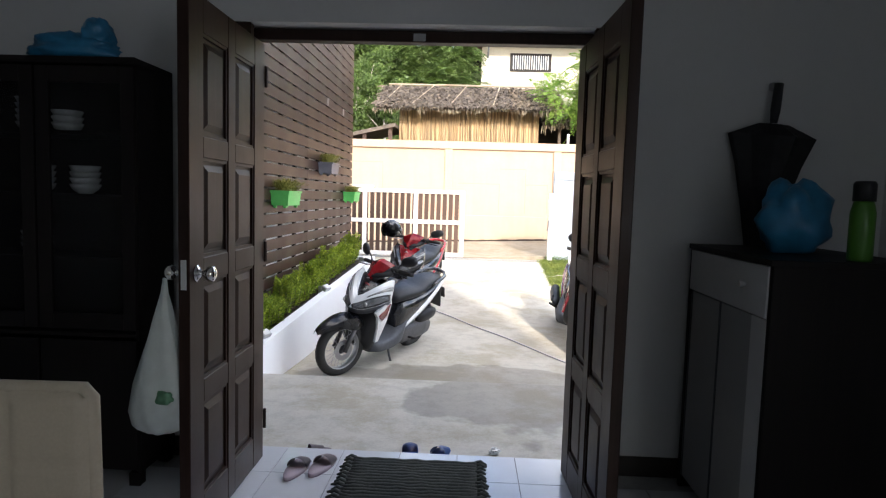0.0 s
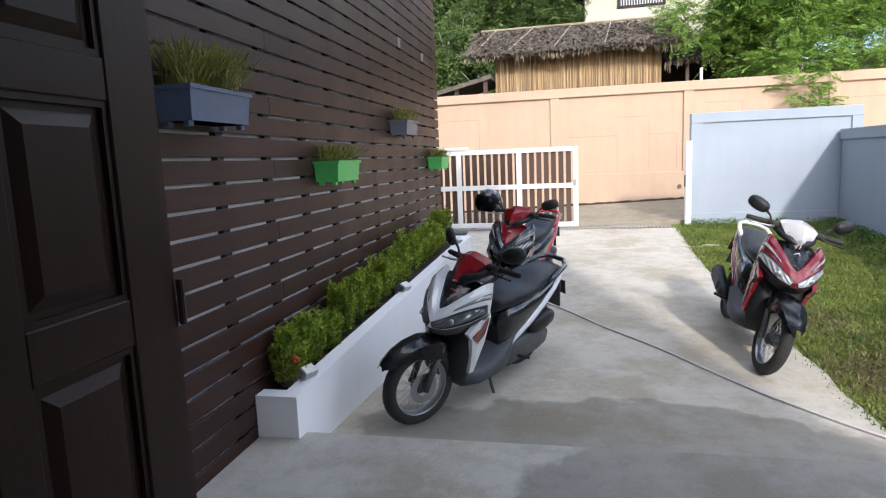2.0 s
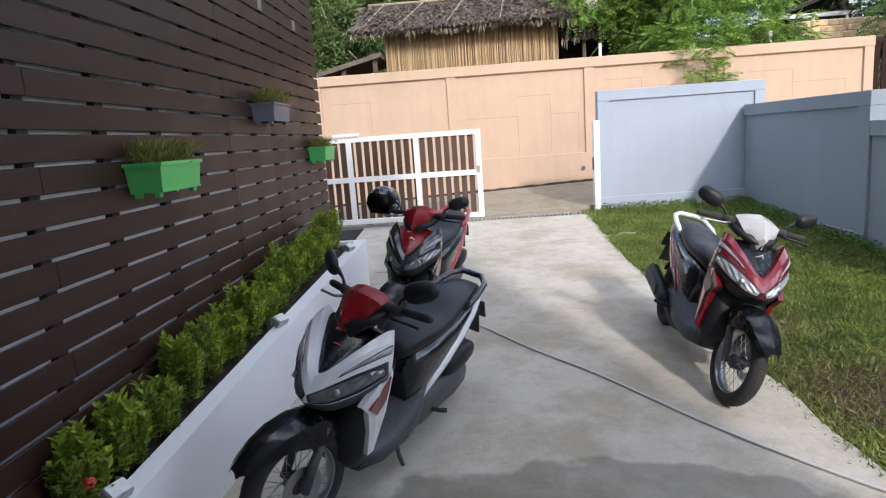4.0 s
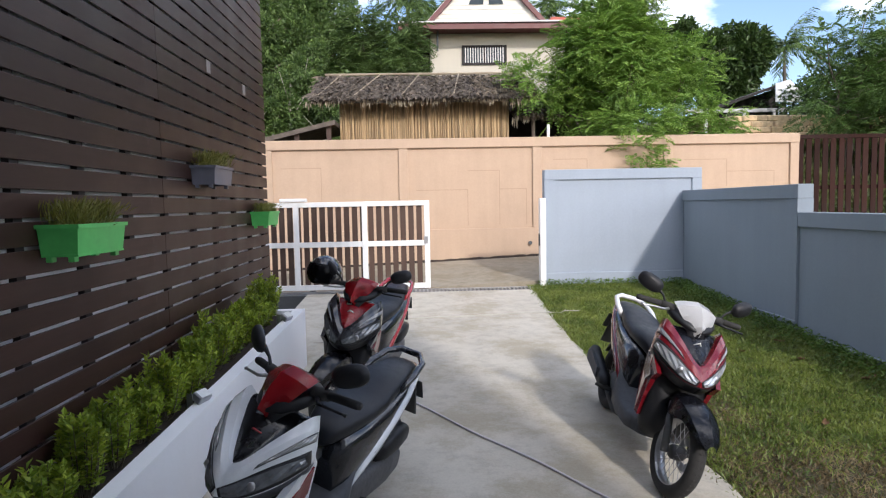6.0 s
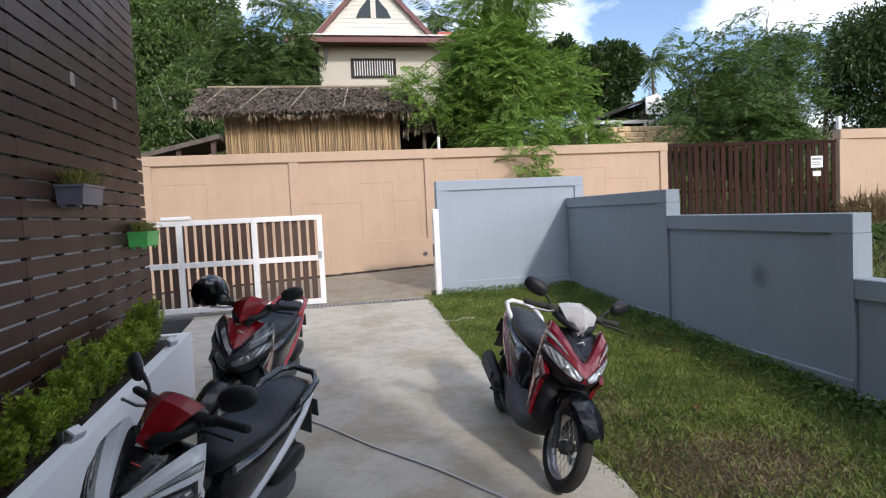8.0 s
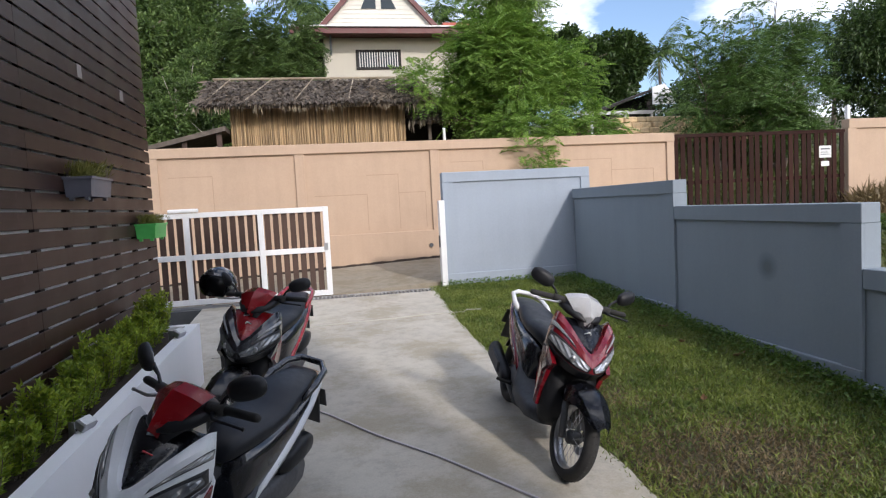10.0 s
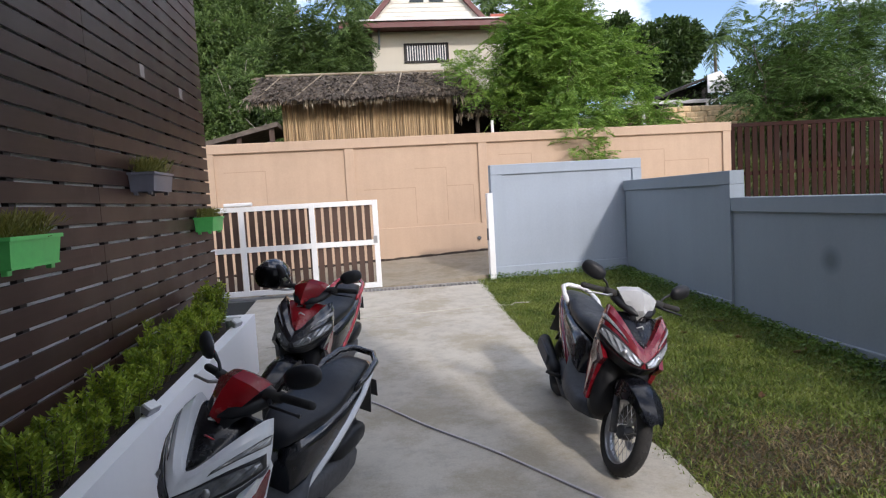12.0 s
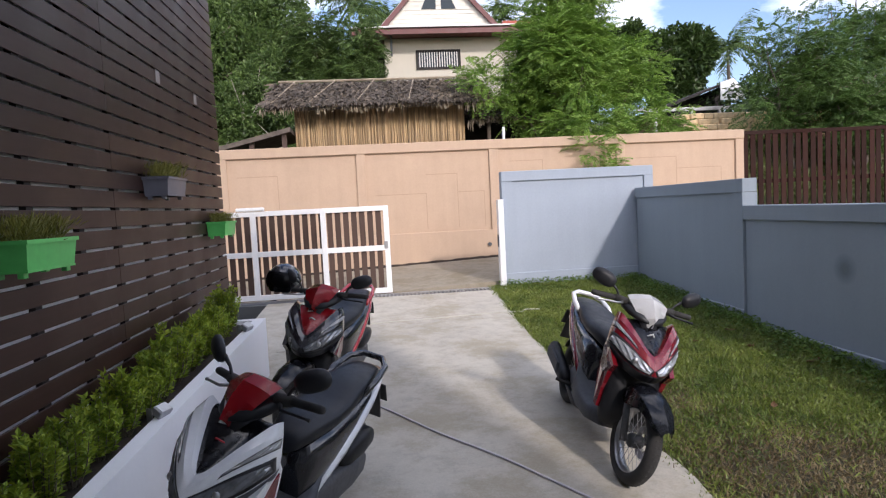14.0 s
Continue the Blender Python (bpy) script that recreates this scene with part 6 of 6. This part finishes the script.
# the eave's shade on this wall is put in as near-black colour
part("eave_shade_wall", boxes((-1.2, 0.42, HY + 3, HY + 3.2, 2.5, 9.2)), M["batten"], house, "near-black wall coloured for the shade under the eave")
part("eave", boxes((-0.95, 10.2, HY - 1.0, HY + 8, 9.22, 9.38)), M["maroon"], house)
part("fascia", boxes((-1.0, 10.25, HY - 1.06, HY - 1.0, 9.12, 9.3)), M["maroon"], house)
bm = bmesh.new()
loft(bm, [[(-1.1, y, 9.4 + (y - HY + 1.1) * 0.12), (10.3, y, 9.4 + (y - HY + 1.1) * 0.12), (10.3, y, 9.46 + (y - HY + 1.1) * 0.12), (-1.1, y, 9.46 + (y - HY + 1.1) * 0.12)] for y in (HY - 1.1, HY + 6)])
bmesh.ops.recalc_face_normals(bm, faces=bm.faces)
part("roof", bm, M["roof_white"], house)
part("red_roof", boxes((5.9, 10.3, HY - 0.2, HY + 0.6, 9.55, 9.85)), M["roof_red"], house)
GX, GZ0, GH, GW = 2.9, 9.5, 2.75, 2.55
bm = bmesh.new()
loft(bm, [[(GX - GW, y, GZ0), (GX + GW, y, GZ0), (GX, y, GZ0 + GH)] for y in (HY - 0.6, HY + 5)])
bmesh.ops.recalc_face_normals(bm, faces=bm.faces)
gable = part("gable", bm, M["clapboard"], house)
for k in range(14):
    z = GZ0 + 0.19 * k
    hw = GW * (1 - 0.19 * (k + 0.5) / GH) - 0.1
    if hw > 0.1:
        part("clapboard", boxes((GX - hw, GX + hw, HY - 0.625, HY - 0.602, z + 0.01, z + 0.17)), M["clapboard"], gable)
for sg in (-1, 1):
    bm = bmesh.new()
    loft(bm, [[(GX + sg * (GW + 0.3), y, GZ0 - 0.2), (GX, y, GZ0 + GH + 0.12), (GX, y, GZ0 + GH - 0.16), (GX + sg * (GW + 0.05), y, GZ0 - 0.22)] for y in (HY - 0.85, HY - 0.7)])
    bmesh.ops.recalc_face_normals(bm, faces=bm.faces)
    part("bargeboard", bm, M["maroon"], house)
    bm = bmesh.new()
    loft(bm, [[(GX + sg * (GW + 0.35), y, GZ0 - 0.2), (GX, y, GZ0 + GH + 0.2), (GX, y, GZ0 + GH + 0.13), (GX + sg * (GW + 0.3), y, GZ0 - 0.26)] for y in (HY - 0.7, HY + 5)])
    bmesh.ops.recalc_face_normals(bm, faces=bm.faces)
    part("gable_roof", bm, M["roof_white"], house)
    bm = bmesh.new()
    loft(bm, [[(GX + sg * 0.12, y, GZ0 + 0.8), (GX + sg * 0.78, y, GZ0 + 0.8), (GX + sg * 0.62, y, GZ0 + 1.15), (GX + sg * 0.12, y, GZ0 + 1.75)] for y in (HY - 0.66, HY - 0.63)])
    bmesh.ops.recalc_face_normals(bm, faces=bm.faces)
    part("gable_window", bm, M["pane"], gable)
win = part("window", boxes((1.82, 3.88, HY - 0.06, HY - 0.001, 7.78, 7.88), (1.82, 3.88, HY - 0.06, HY - 0.001, 8.56, 8.66), (1.82, 1.93, HY - 0.06, HY - 0.001, 7.88, 8.56), (3.77, 3.88, HY - 0.06, HY - 0.001, 7.88, 8.56), (2.82, 2.89, HY - 0.05, HY - 0.001, 7.88, 8.56)), M["batten"], house, "brown framed barred window")
part("pane", boxes((1.93, 3.77, HY - 0.025, HY - 0.01, 7.88, 8.56)), M["pane"], win)
for k in range(16):
    x = 1.99 + 0.115 * k
    part("bar", boxes((x - 0.018, x + 0.018, HY - 0.045, HY - 0.027, 7.88, 8.56)), M["roof_white"], win)
bm = bmesh.new()
tube(bm, [(0.7, HY - 0.5, 8.3), (0.72, HY - 0.5, 9.2)], 0.05, 6)
part("downpipe", bm, M["dark_grey"], house)

# ---- shelter and stone heap to the side ----
sh2 = thing("site_shelter", "open work shelter with dark roof and white board", "shelter", pose(13.4, 27, 0.95))
bm = bmesh.new()
loft(bm, [[(-2.6, y, 3.9), (1.0, y, 5.1), (1.0, y, 5.0), (-2.6, y, 3.78)] for y in (0, 3)])
bmesh.ops.recalc_face_normals(bm, faces=bm.faces)
part("roof_sheet", bm, M["batten"], sh2)
part("beam", boxes((-3.2, 1.5, -0.05, 0.05, 3.86, 4.0)), M["steel"], sh2)
bm = bmesh.new()
loft(bm, [[(0.2, y, 4.2), (1.2, y, 4.2), (1.2, y, 4.55), (0.75, y, 5.05), (0.2, y, 4.9)] for y in (-0.3, -0.25)])
bmesh.ops.recalc_face_normals(bm, faces=bm.faces)
part("white_board", bm, M["white_paint"], sh2)
for x in (-2.4, -0.9, 0.3, 1.3):
    part("post", boxes((x - 0.05, x + 0.05, -0.05, 0.05, 1.5, 3.88)), M["steel"], sh2)
part("back_wall", boxes((-2.6, 2.4, 2.6, 2.7, 0.5, 4.05)), M["beige"], sh2)
# near-black triangle filling the space below the sloping roof sheet
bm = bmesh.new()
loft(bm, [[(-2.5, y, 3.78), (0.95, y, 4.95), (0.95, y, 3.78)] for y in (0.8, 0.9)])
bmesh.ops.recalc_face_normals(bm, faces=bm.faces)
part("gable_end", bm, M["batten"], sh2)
stone = thing("stone_heap", "low heap of stacked yellow sandstone blocks", "stones", pose(13.2, 22.2, 3.1))
for k in range(90):
    r, c = k // 18, k % 18
    bm = bmesh.new()
    a, b, h = rng.uniform(0.16, 0.24), rng.uniform(0.15, 0.3), rng.uniform(0.11, 0.16)
    box(bm, -a, a, -b, b, 0, 0.19, None, 0.03)
    o = part("stone", bm, M["sandstone"], stone)
    o.matrix_basis = pose(-3.3 + 0.38 * c + 0.19 * (r % 2), 0.12 * r + rng.uniform(-0.05, 0.05), 0.195 * r, 0, 0, rng.uniform(-8, 8))

# ---- hose and cable on the drive ----
def laid(name, pts, r, mat, label, category):
    bm = bmesh.new()
    fine = []
    for k in range(60):
        s = k / 59 * (len(pts) - 1)
        i = min(int(s), len(pts) - 2)
        f = s - i
        p0, p1, p2, p3 = (Vector((*pts[max(0, min(len(pts) - 1, j))], 0)) for j in (i - 1, i, i + 1, i + 2))
        v = 0.5 * ((2 * p1) + (p2 - p0) * f + (2 * p0 - 5 * p1 + 4 * p2 - p3) * f * f + (3 * p1 - p0 - 3 * p2 + p3) * f ** 3)
        fine.append((v.x, v.y, ground_z(v.y) + r + (0.03 if v.x > 1.55 and v.y > 9 else 0)))
    tube(bm, fine, r, 7)
    ob = part(name, bm, mat, None, "", True)
    return tagged(ob, label, category)


laid("garden_hose", [(-0.75, 8.35), (-0.27, 7.8), (0.1, 7.27), (0.46, 6.82), (0.73, 6.42), (0.95, 6.1), (1.43, 5.46), (2.0, 4.92)], 0.008, plain("grey_rubber_hose", (0.54, 0.52, 0.54), 0.6), "grey rubber garden hose lying across the drive", "hose")
laid("pale_cord", [(-1.4, 10.5), (-0.6, 10.62), (0.45, 10.7), (1.2, 10.78), (1.75, 10.68)], 0.006, plain("pale_cord", (0.5, 0.48, 0.42), 0.8), "thin pale cord lying on the drive", "cord")
setting("expansion_joint", boxes((-1.4, -0.75, 9.655, 9.665, ground_z(9.66) - 0.02, ground_z(9.66) + 0.002)), M["dark_grey"], "thin dark joint across the drive", "joint")
# ---- indoors ----
cab = thing("display_cabinet", "tall dark wooden cabinet with glass doors and shelves", "cabinet", pose(-2.35, 2.63, 0))
CW, CD, CH = 0.9, 0.34, 1.9
for nm, r in (("side", (-CW, -CW + 0.02, 0.02, CD, 0.06, CH - 0.02)), ("side", (CW - 0.02, CW, 0.02, CD, 0.06, CH - 0.02)), ("back", (-CW + 0.02, CW - 0.02, CD - 0.012, CD, 0.06, CH - 0.02)), ("top", (-CW, CW, 0.0, CD, CH - 0.02, CH + 0.01)),
              ("base", (-CW + 0.02, CW - 0.02, 0.04, CD - 0.012, 0.06, 0.1)), ("middle_shelf", (-CW + 0.02, CW - 0.02, 0.03, CD - 0.012, 0.68, 0.7)), ("divider", (-0.01, 0.01, 0.03, CD - 0.012, 0.1, CH - 0.02))):
    part(nm, boxes(r, bevel=0.002), M["dark_furniture"], cab)
for z in (1.02, 1.3, 1.58):
    part("shelf", boxes((-CW + 0.02, -0.012, 0.04, CD - 0.014, z, z + 0.018), (0.012, CW - 0.02, 0.04, CD - 0.014, z, z + 0.018)), M["dark_furniture"], cab)
for x0 in (-0.895, -0.445, 0.005, 0.455):
    d = part("glass_door", boxes((x0, x0 + 0.06, 0, 0.018, 0.72, CH - 0.03), (x0 + 0.38, x0 + 0.44, 0, 0.018, 0.72, CH - 0.03), (x0 + 0.06, x0 + 0.38, 0, 0.018, 0.72, 0.79), (x0 + 0.06, x0 + 0.38, 0, 0.018, CH - 0.1, CH - 0.03), bevel=0.002), M["dark_furniture"], cab)
    pn = part("pane", boxes((x0 + 0.06, x0 + 0.38, 0.007, 0.011, 0.79, CH - 0.1)), M["clear_glass"], d)
    pn.visible_shadow = False
    part("lower_door", boxes((x0, x0 + 0.44, 0, 0.018, 0.08, 0.67), bevel=0.003), M["dark_furniture"], cab)
for x in (-CW + 0.03, CW - 0.03):
    for y in (0.04, CD - 0.04):
        part("foot", boxes((x - 0.025, x + 0.025, y - 0.025, y + 0.025, 0, 0.06)), M["dark_furniture"], cab)


for px, pz, n in ((-2.05, 1.599, 5), (-1.88, 1.599, 3), (-2.02, 1.319, 4), (-1.8, 1.319, 4), (-2.04, 1.039, 3), (-2.6, 1.319, 5), (-2.75, 1.599, 4)):
    st = thing("bowl_stack", "small stack of white bowls on a cabinet shelf", "bowls", pose(px, 2.83, pz), "bowls in the cabinet")
    for q in range(n):
        bm = bmesh.new()
        loft(bm, [[(r * math.cos(a), r * math.sin(a), z + 0.028 * q) for a in (PI * k / 10 for k in range(20))] for z, r in ((0, 0.03), (0.004, 0.032), (0.02, 0.055), (0.045, 0.068), (0.045, 0.065), (0.022, 0.05), (0.008, 0.02))])
        part("bowl", bm, M["grey_lam"], st, "", True)

bg1 = tagged(part("plastic_bag", crumpled(crumpled(bmesh.new(), (0, 0, 0.055), (0.22, 0.1, 0.065), 3), (0.12, 0, 0.12), (0.07, 0.06, 0.08), 9), M["blue_bag"], None, "", True), "crumpled blue plastic bag lying on the cabinet", "bag")
bg1.matrix_basis = pose(-1.82, 2.78, 1.913)

# hanging bag on the knob
M["film"] = plain("milky_plastic_film", (0.6, 0.66, 0.64), 0.35, grain=14, vary=0.15, bump=0.6)
bm = bmesh.new()
rows = []
for z, rx, ry in ((0.99, 0.008, 0.006), (0.93, 0.015, 0.012), (0.82, 0.045, 0.03), (0.68, 0.085, 0.06), (0.55, 0.115, 0.08), (0.44, 0.125, 0.09), (0.385, 0.11, 0.08), (0.36, 0.06, 0.05), (0.35, 0.01, 0.01)):
    rows.append([(rx * (1 + 0.1 * math.sin(5 * a + z * 9)) * math.cos(a) - 0.03 * (0.99 - z), ry * (1 + 0.12 * math.sin(7 * a + z * 14)) * math.sin(a), z) for a in (2 * PI * k / 36 for k in range(36))])
loft(bm, rows)
bmesh.ops.recalc_face_normals(bm, faces=bm.faces)
hb = tagged(part("carrier_bag", bm, M["film"], None, "", True), "milky white carrier bag hanging from the door knob", "bag")
hb.matrix_basis = pose(-1.125, 2.235, 0.1) @ Matrix.Scale(0.93, 4)
part("green_print", crumpled(bmesh.new(), (0.03, -0.075, 0.52), (0.035, 0.016, 0.03), 2), plain("green_print", (0.1, 0.25, 0.14), 0.5), hb, "green thing showing through", True)

# dining chair, cream tufted back
ch = thing("dining_chair", "cream leatherette dining chair with a grid-stitched back", "chair", pose(-1.09, 1.29, 0, 0, 0, 4))
bm = bmesh.new()
NX, NZ = 37, 33
grid = []
for jz in range(NZ):
    row = []
    for ix in range(NX):
        u, v = ix / (NX - 1), jz / (NZ - 1)
        puff = min(abs((u * 3) % 1.0 - 0.0), 1 - (u * 3) % 1.0, 0.5) * 2, min((v * 3) % 1.0, 1 - (v * 3) % 1.0, 0.5) * 2
        d = 0.016 * (1 - (1 - min(1, puff[0] * 5)) ** 2) * (1 - (1 - min(1, puff[1] * 5)) ** 2) + 0.016
        rx, rz = 0.265 - 0.012 * (v > 0.97), 0.47
        row.append((-rx + 2 * rx * u, d, 0.43 + rz * v - (0.014 if (u in (0.0, 1.0) and v > 0.97) else 0)))
    grid.append(row)
for sgn in (1, -1):
    vs_ = [[bm.verts.new((x, sgn * y, z)) for x, y, z in r] for r in grid]
    for r, q in zip(vs_, vs_[1:]):
        for k in range(NX - 1):
            bm.faces.new((r[k], r[k + 1], q[k + 1], q[k]))
bmesh.ops.recalc_face_normals(bm, faces=bm.faces)
part("backrest", bm, M["cream"], ch, "", True)
bm = bmesh.new()
tube(bm, [(-0.262, 0, 0.43), (-0.266, 0, 0.66), (-0.262, 0, 0.885), (-0.25, 0, 0.9), (0, 0, 0.902), (0.25, 0, 0.9), (0.262, 0, 0.885), (0.266, 0, 0.66), (0.262, 0, 0.43)], 0.0175, 10)
part("back_edge", bm, M["cream"], ch, "", True)
part("seat", boxes((-0.25, 0.25, -0.45, -0.03, 0.40, 0.48), bevel=0.02), M["cream"], ch)
for x in (-0.22, 0.22):
    for y in (-0.42, 0.0):
        part("leg", boxes((x - 0.02, x + 0.02, y - 0.02, y + 0.02, 0, 0.42)), M["dark_furniture"], ch)

# desk: dark shell with white drawer, open below
dk = thing("side_desk", "dark and white laminate desk with one drawer", "desk", pose(0, 0, 0))
DX0, DX1, DY0, DY1, DZ = 1.05, 1.6, 2.14, 2.93, 1.17
part("top", boxes((DX0 - 0.01, DX1, DY0, DY1, DZ - 0.022, DZ), bevel=0.002), M["dark_furniture"], dk)
part("side_panel", boxes((DX0, DX1, DY0 + 0.001, DY0 + 0.025, 0, DZ - 0.022)), M["dark_furniture"], dk)
part("side_panel", boxes((DX0, DX1, DY1 - 0.025, DY1 - 0.001, 0, DZ - 0.022)), M["dark_furniture"], dk)
dr = part("drawer_front", boxes((DX0 - 0.006, DX0 + 0.012, DY0 + 0.027, DY1 - 0.027, DZ - 0.21, DZ - 0.026), bevel=0.002), M["white_lam"], dk)
bm = bmesh.new()
tube(bm, [(DX0 - 0.006, DY0 + 0.2, DZ - 0.11), (DX0 - 0.022, DY0 + 0.2, DZ - 0.11), (DX0 - 0.03, DY0 + 0.2, DZ - 0.11)], [0.008, 0.012, 0.015], 12)
part("drawer_knob", bm, M["white_lam"], dr)
part("white_leg", boxes((DX0, DX0 + 0.02, DY0 + 0.027, DY0 + 0.14, 0, DZ - 0.215)), M["white_lam"], dk)
for y0, y1 in ((DY0 + 0.142, DY0 + 0.44), (DY0 + 0.444, DY1 - 0.027)):
    dd = part("cupboard_door", boxes((DX0 + 0.008, DX0 + 0.024, y0, y1, 0.06, DZ - 0.218), bevel=0.002), M["grey_lam"], dk, "pale grey cupboard door")
    part("door_edge", boxes((DX0 + 0.004, DX0 + 0.008, y1 - 0.012, y1, 0.06, DZ - 0.218)), M["dark_grey"], dd)
part("back_panel", boxes((DX1 - 0.02, DX1 - 0.002, DY0 + 0.026, DY1 - 0.026, 0.1, DZ - 0.024)), M["white_lam"], dk)

bt = thing("spray_bottle", "green plastic bottle with dark cap on the desk", "bottle", pose(1.38, 2.22, DZ))
bm = bmesh.new()
loft(bm, [[(r * math.cos(a), r * math.sin(a), z) for a in (2 * PI * k / 24 for k in range(24))] for z, r in ((0, 0.036), (0.01, 0.04), (0.17, 0.04), (0.2, 0.033), (0.21, 0.03))])
part("bottle_body", bm, plain("green_bottle_plastic", (0.06, 0.2, 0.02), 0.35), bt, "", True)
bm = bmesh.new()
tube(bm, [(0, 0, 0.21), (0, 0, 0.27), (0, 0, 0.28)], [0.036, 0.036, 0.03], 20)
part("cap", bm, M["black_plastic"], bt, "", True)
b2 = tagged(part("plastic_bag", crumpled(bmesh.new(), (0, 0, 0.13), (0.13, 0.11, 0.16), 5, 0.3), M["blue_bag"], None, "", True), "upright blue plastic bag on the desk", "bag")
b2.matrix_basis = pose(1.30, 2.52, DZ + 0.0)

um = thing("umbrella", "black umbrella hanging handle up on the wall", "umbrella", pose(1.265, 2.93, 0, 0, 4, 0))
bm = bmesh.new()
rows = []
for z, r in ((1.70, 0.03), (1.735, 0.06), (1.68, 0.17), (1.55, 0.13), (1.35, 0.085), (1.15, 0.045), (1.02, 0.012)):
    rows.append([(r * (1 + (0.22 if k % 2 else -0.1)) * math.cos(2 * PI * k / 16), 0.3 * r * (1 + (0.22 if k % 2 else -0.1)) * math.sin(2 * PI * k / 16), z) for k in range(16)])
loft(bm, rows)
bmesh.ops.recalc_face_normals(bm, faces=bm.faces)
part("canopy", bm, M["black_cloth"], um)
bm = bmesh.new()
tube(bm, [(0, 0, 1.0), (0, 0, 1.74)], 0.006, 8)
part("shaft", bm, M["steel"], um)
bm = bmesh.new()
tube(bm, [(0, 0, 1.74), (0, 0, 1.8), (0, 0, 1.92)], [0.016, 0.022, 0.02], 12)
part("handle", bm, M["black_plastic"], um, "", True)
part("wall_hook", boxes((-0.012, 0.012, 0.02, 0.07, 1.9, 1.93)), M["steel"], um)

# rag mat before the threshold
M["mat_rag"] = plain("dark_grey_green_rag", (0.06, 0.068, 0.062), 0.95, grain=90, vary=0.5, bump=0.6)
mat_ob = thing("rag_mat", "dark woven rag mat with frayed ends before the door", "mat", pose(-0.23, 2.8, 0.001))
for k in range(16):
    bm = bmesh.new()
    y = -0.24 + 0.03 * k
    pts = [(-0.31 + 0.62 * i / 12, y + 0.004 * math.sin(i * 2 + k), 0.011 + 0.002 * math.sin(i * 3 + k)) for i in range(13)]
    tube(bm, pts, 0.0145, 7)
    part("strip", bm, M["mat_rag"], mat_ob, "", True)
for sx in (-1, 1):
    for k in range(13):
        bm = bmesh.new()
        y = -0.23 + 0.038 * k
        a = rng.uniform(-0.5, 0.5)
        tube(bm, [(sx * 0.305, y, 0.012), (sx * 0.33, y + 0.01 * a, 0.02), (sx * (0.355 + 0.015 * rng.random()), y + 0.03 * a, 0.008)], [0.012, 0.013, 0.005], 6)
        part("tassel", bm, M["mat_rag"], mat_ob, "", True)


def slipper(x, y, z, yaw, sole, strap, label):
    s = thing("slipper", label, "slipper", pose(x, y, z, 0, 0, yaw), "slippers by the door")
    bm = bmesh.new()
    out = []
    for k in range(28):
        a = 2 * PI * k / 28
        w = 0.045 + 0.008 * math.sin(a)
        out.append((w * math.cos(a), 0.125 * math.sin(a)))
    loft(bm, [[(px * q, py * q, h) for px, py in out] for h, q in ((0.0, 0.95), (0.004, 1.0), (0.018, 1.0), (0.021, 0.95))])
    part("sole", bm, sole, s, "", True)
    bm = bmesh.new()
    rows = []
    for j in range(5):
        yy = -0.0 + 0.08 * j / 4
        rows.append([(0.05 * math.cos(b) * (1 - 0.1 * j / 4), yy, 0.016 + (0.048 - 0.006 * j) * math.sin(b)) for b in (PI * k / 12 for k in range(13))])
    loft(bm, rows, False, False)
    bmesh.ops.solidify(bm, geom=bm.faces[:], thickness=0.004)
    part("strap", bm, strap, s, "", True)
    return s


pk, gy2 = plain("pale_mauve_foam", (0.42, 0.34, 0.38), 0.7), plain("grey_mauve_strap", (0.16, 0.13, 0.14), 0.6)
bl, bl2 = plain("blue_foam", (0.03, 0.08, 0.25), 0.6), plain("blue_strap", (0.03, 0.09, 0.28), 0.5)
slipper(-0.80, 2.875, 0.0, -8, pk, gy2, "pale mauve slipper on the white tiles")
slipper(-0.685, 2.92, 0.0, -14, pk, gy2, "pale mauve slipper on the white tiles")
slipper(-0.29, 3.40, -0.12, 6, bl, bl2, "blue foam slipper on the concrete apron")
slipper(-0.13, 3.38, -0.12, -22, bl, bl2, "blue foam slipper on the concrete apron")
slipper(-0.85, 3.33, -0.12, -60, gy2, gy2, "dark slipper on the concrete apron")
pap = tagged(part("paper_scrap", crumpled(bmesh.new(), (0, 0, 0.02), (0.03, 0.025, 0.02), 4, 0.5, 14, 10), M["sticker"], None, "", False), "crumpled white paper scrap on the concrete", "paper")
pap.matrix_basis = pose(0.19, 3.45, -0.12)

# ---- boards of the slatted wall ----
me = {}
for k in range(54):
    z = -0.1668 + 0.1208 * k
    cuts = [WALL_OUT + 0.01, 7.1 if k > 19 or k % 3 else 5.2, 9.82]
    for a, b in zip(cuts, cuts[1:]):
        key = round(b - a, 3)
        if key not in me:
            me[key] = mesh_of("slat", boxes((-0.012, 0, 0, b - a - 0.003, 0, 0.104), bevel=0.002), M["slats"])
        piece("slat", me[key], wall_slat, pose(WX, a, z))
# ---- floor tiles ----
tl = mesh_of("tile", boxes((0.0015, 0.2985, 0.0015, 0.2985, -0.006, 0), bevel=0.001), M["tile"])
for i in range(-11, 7):
    for j in range(0, 10):
        x, y = -0.02 + 0.3 * i, 0.15 + 0.3 * j
        if x > ROOM_X0 and x + 0.3 < ROOM_X1 and y + 0.3 < WALL_IN + 0.16 and (y + 0.3 < WALL_IN or (x > DOOR_X0 - 0.1 and x + 0.3 < DOOR_X1 + 0.1)):
            piece("tile", tl, floor, pose(x, y, 0))
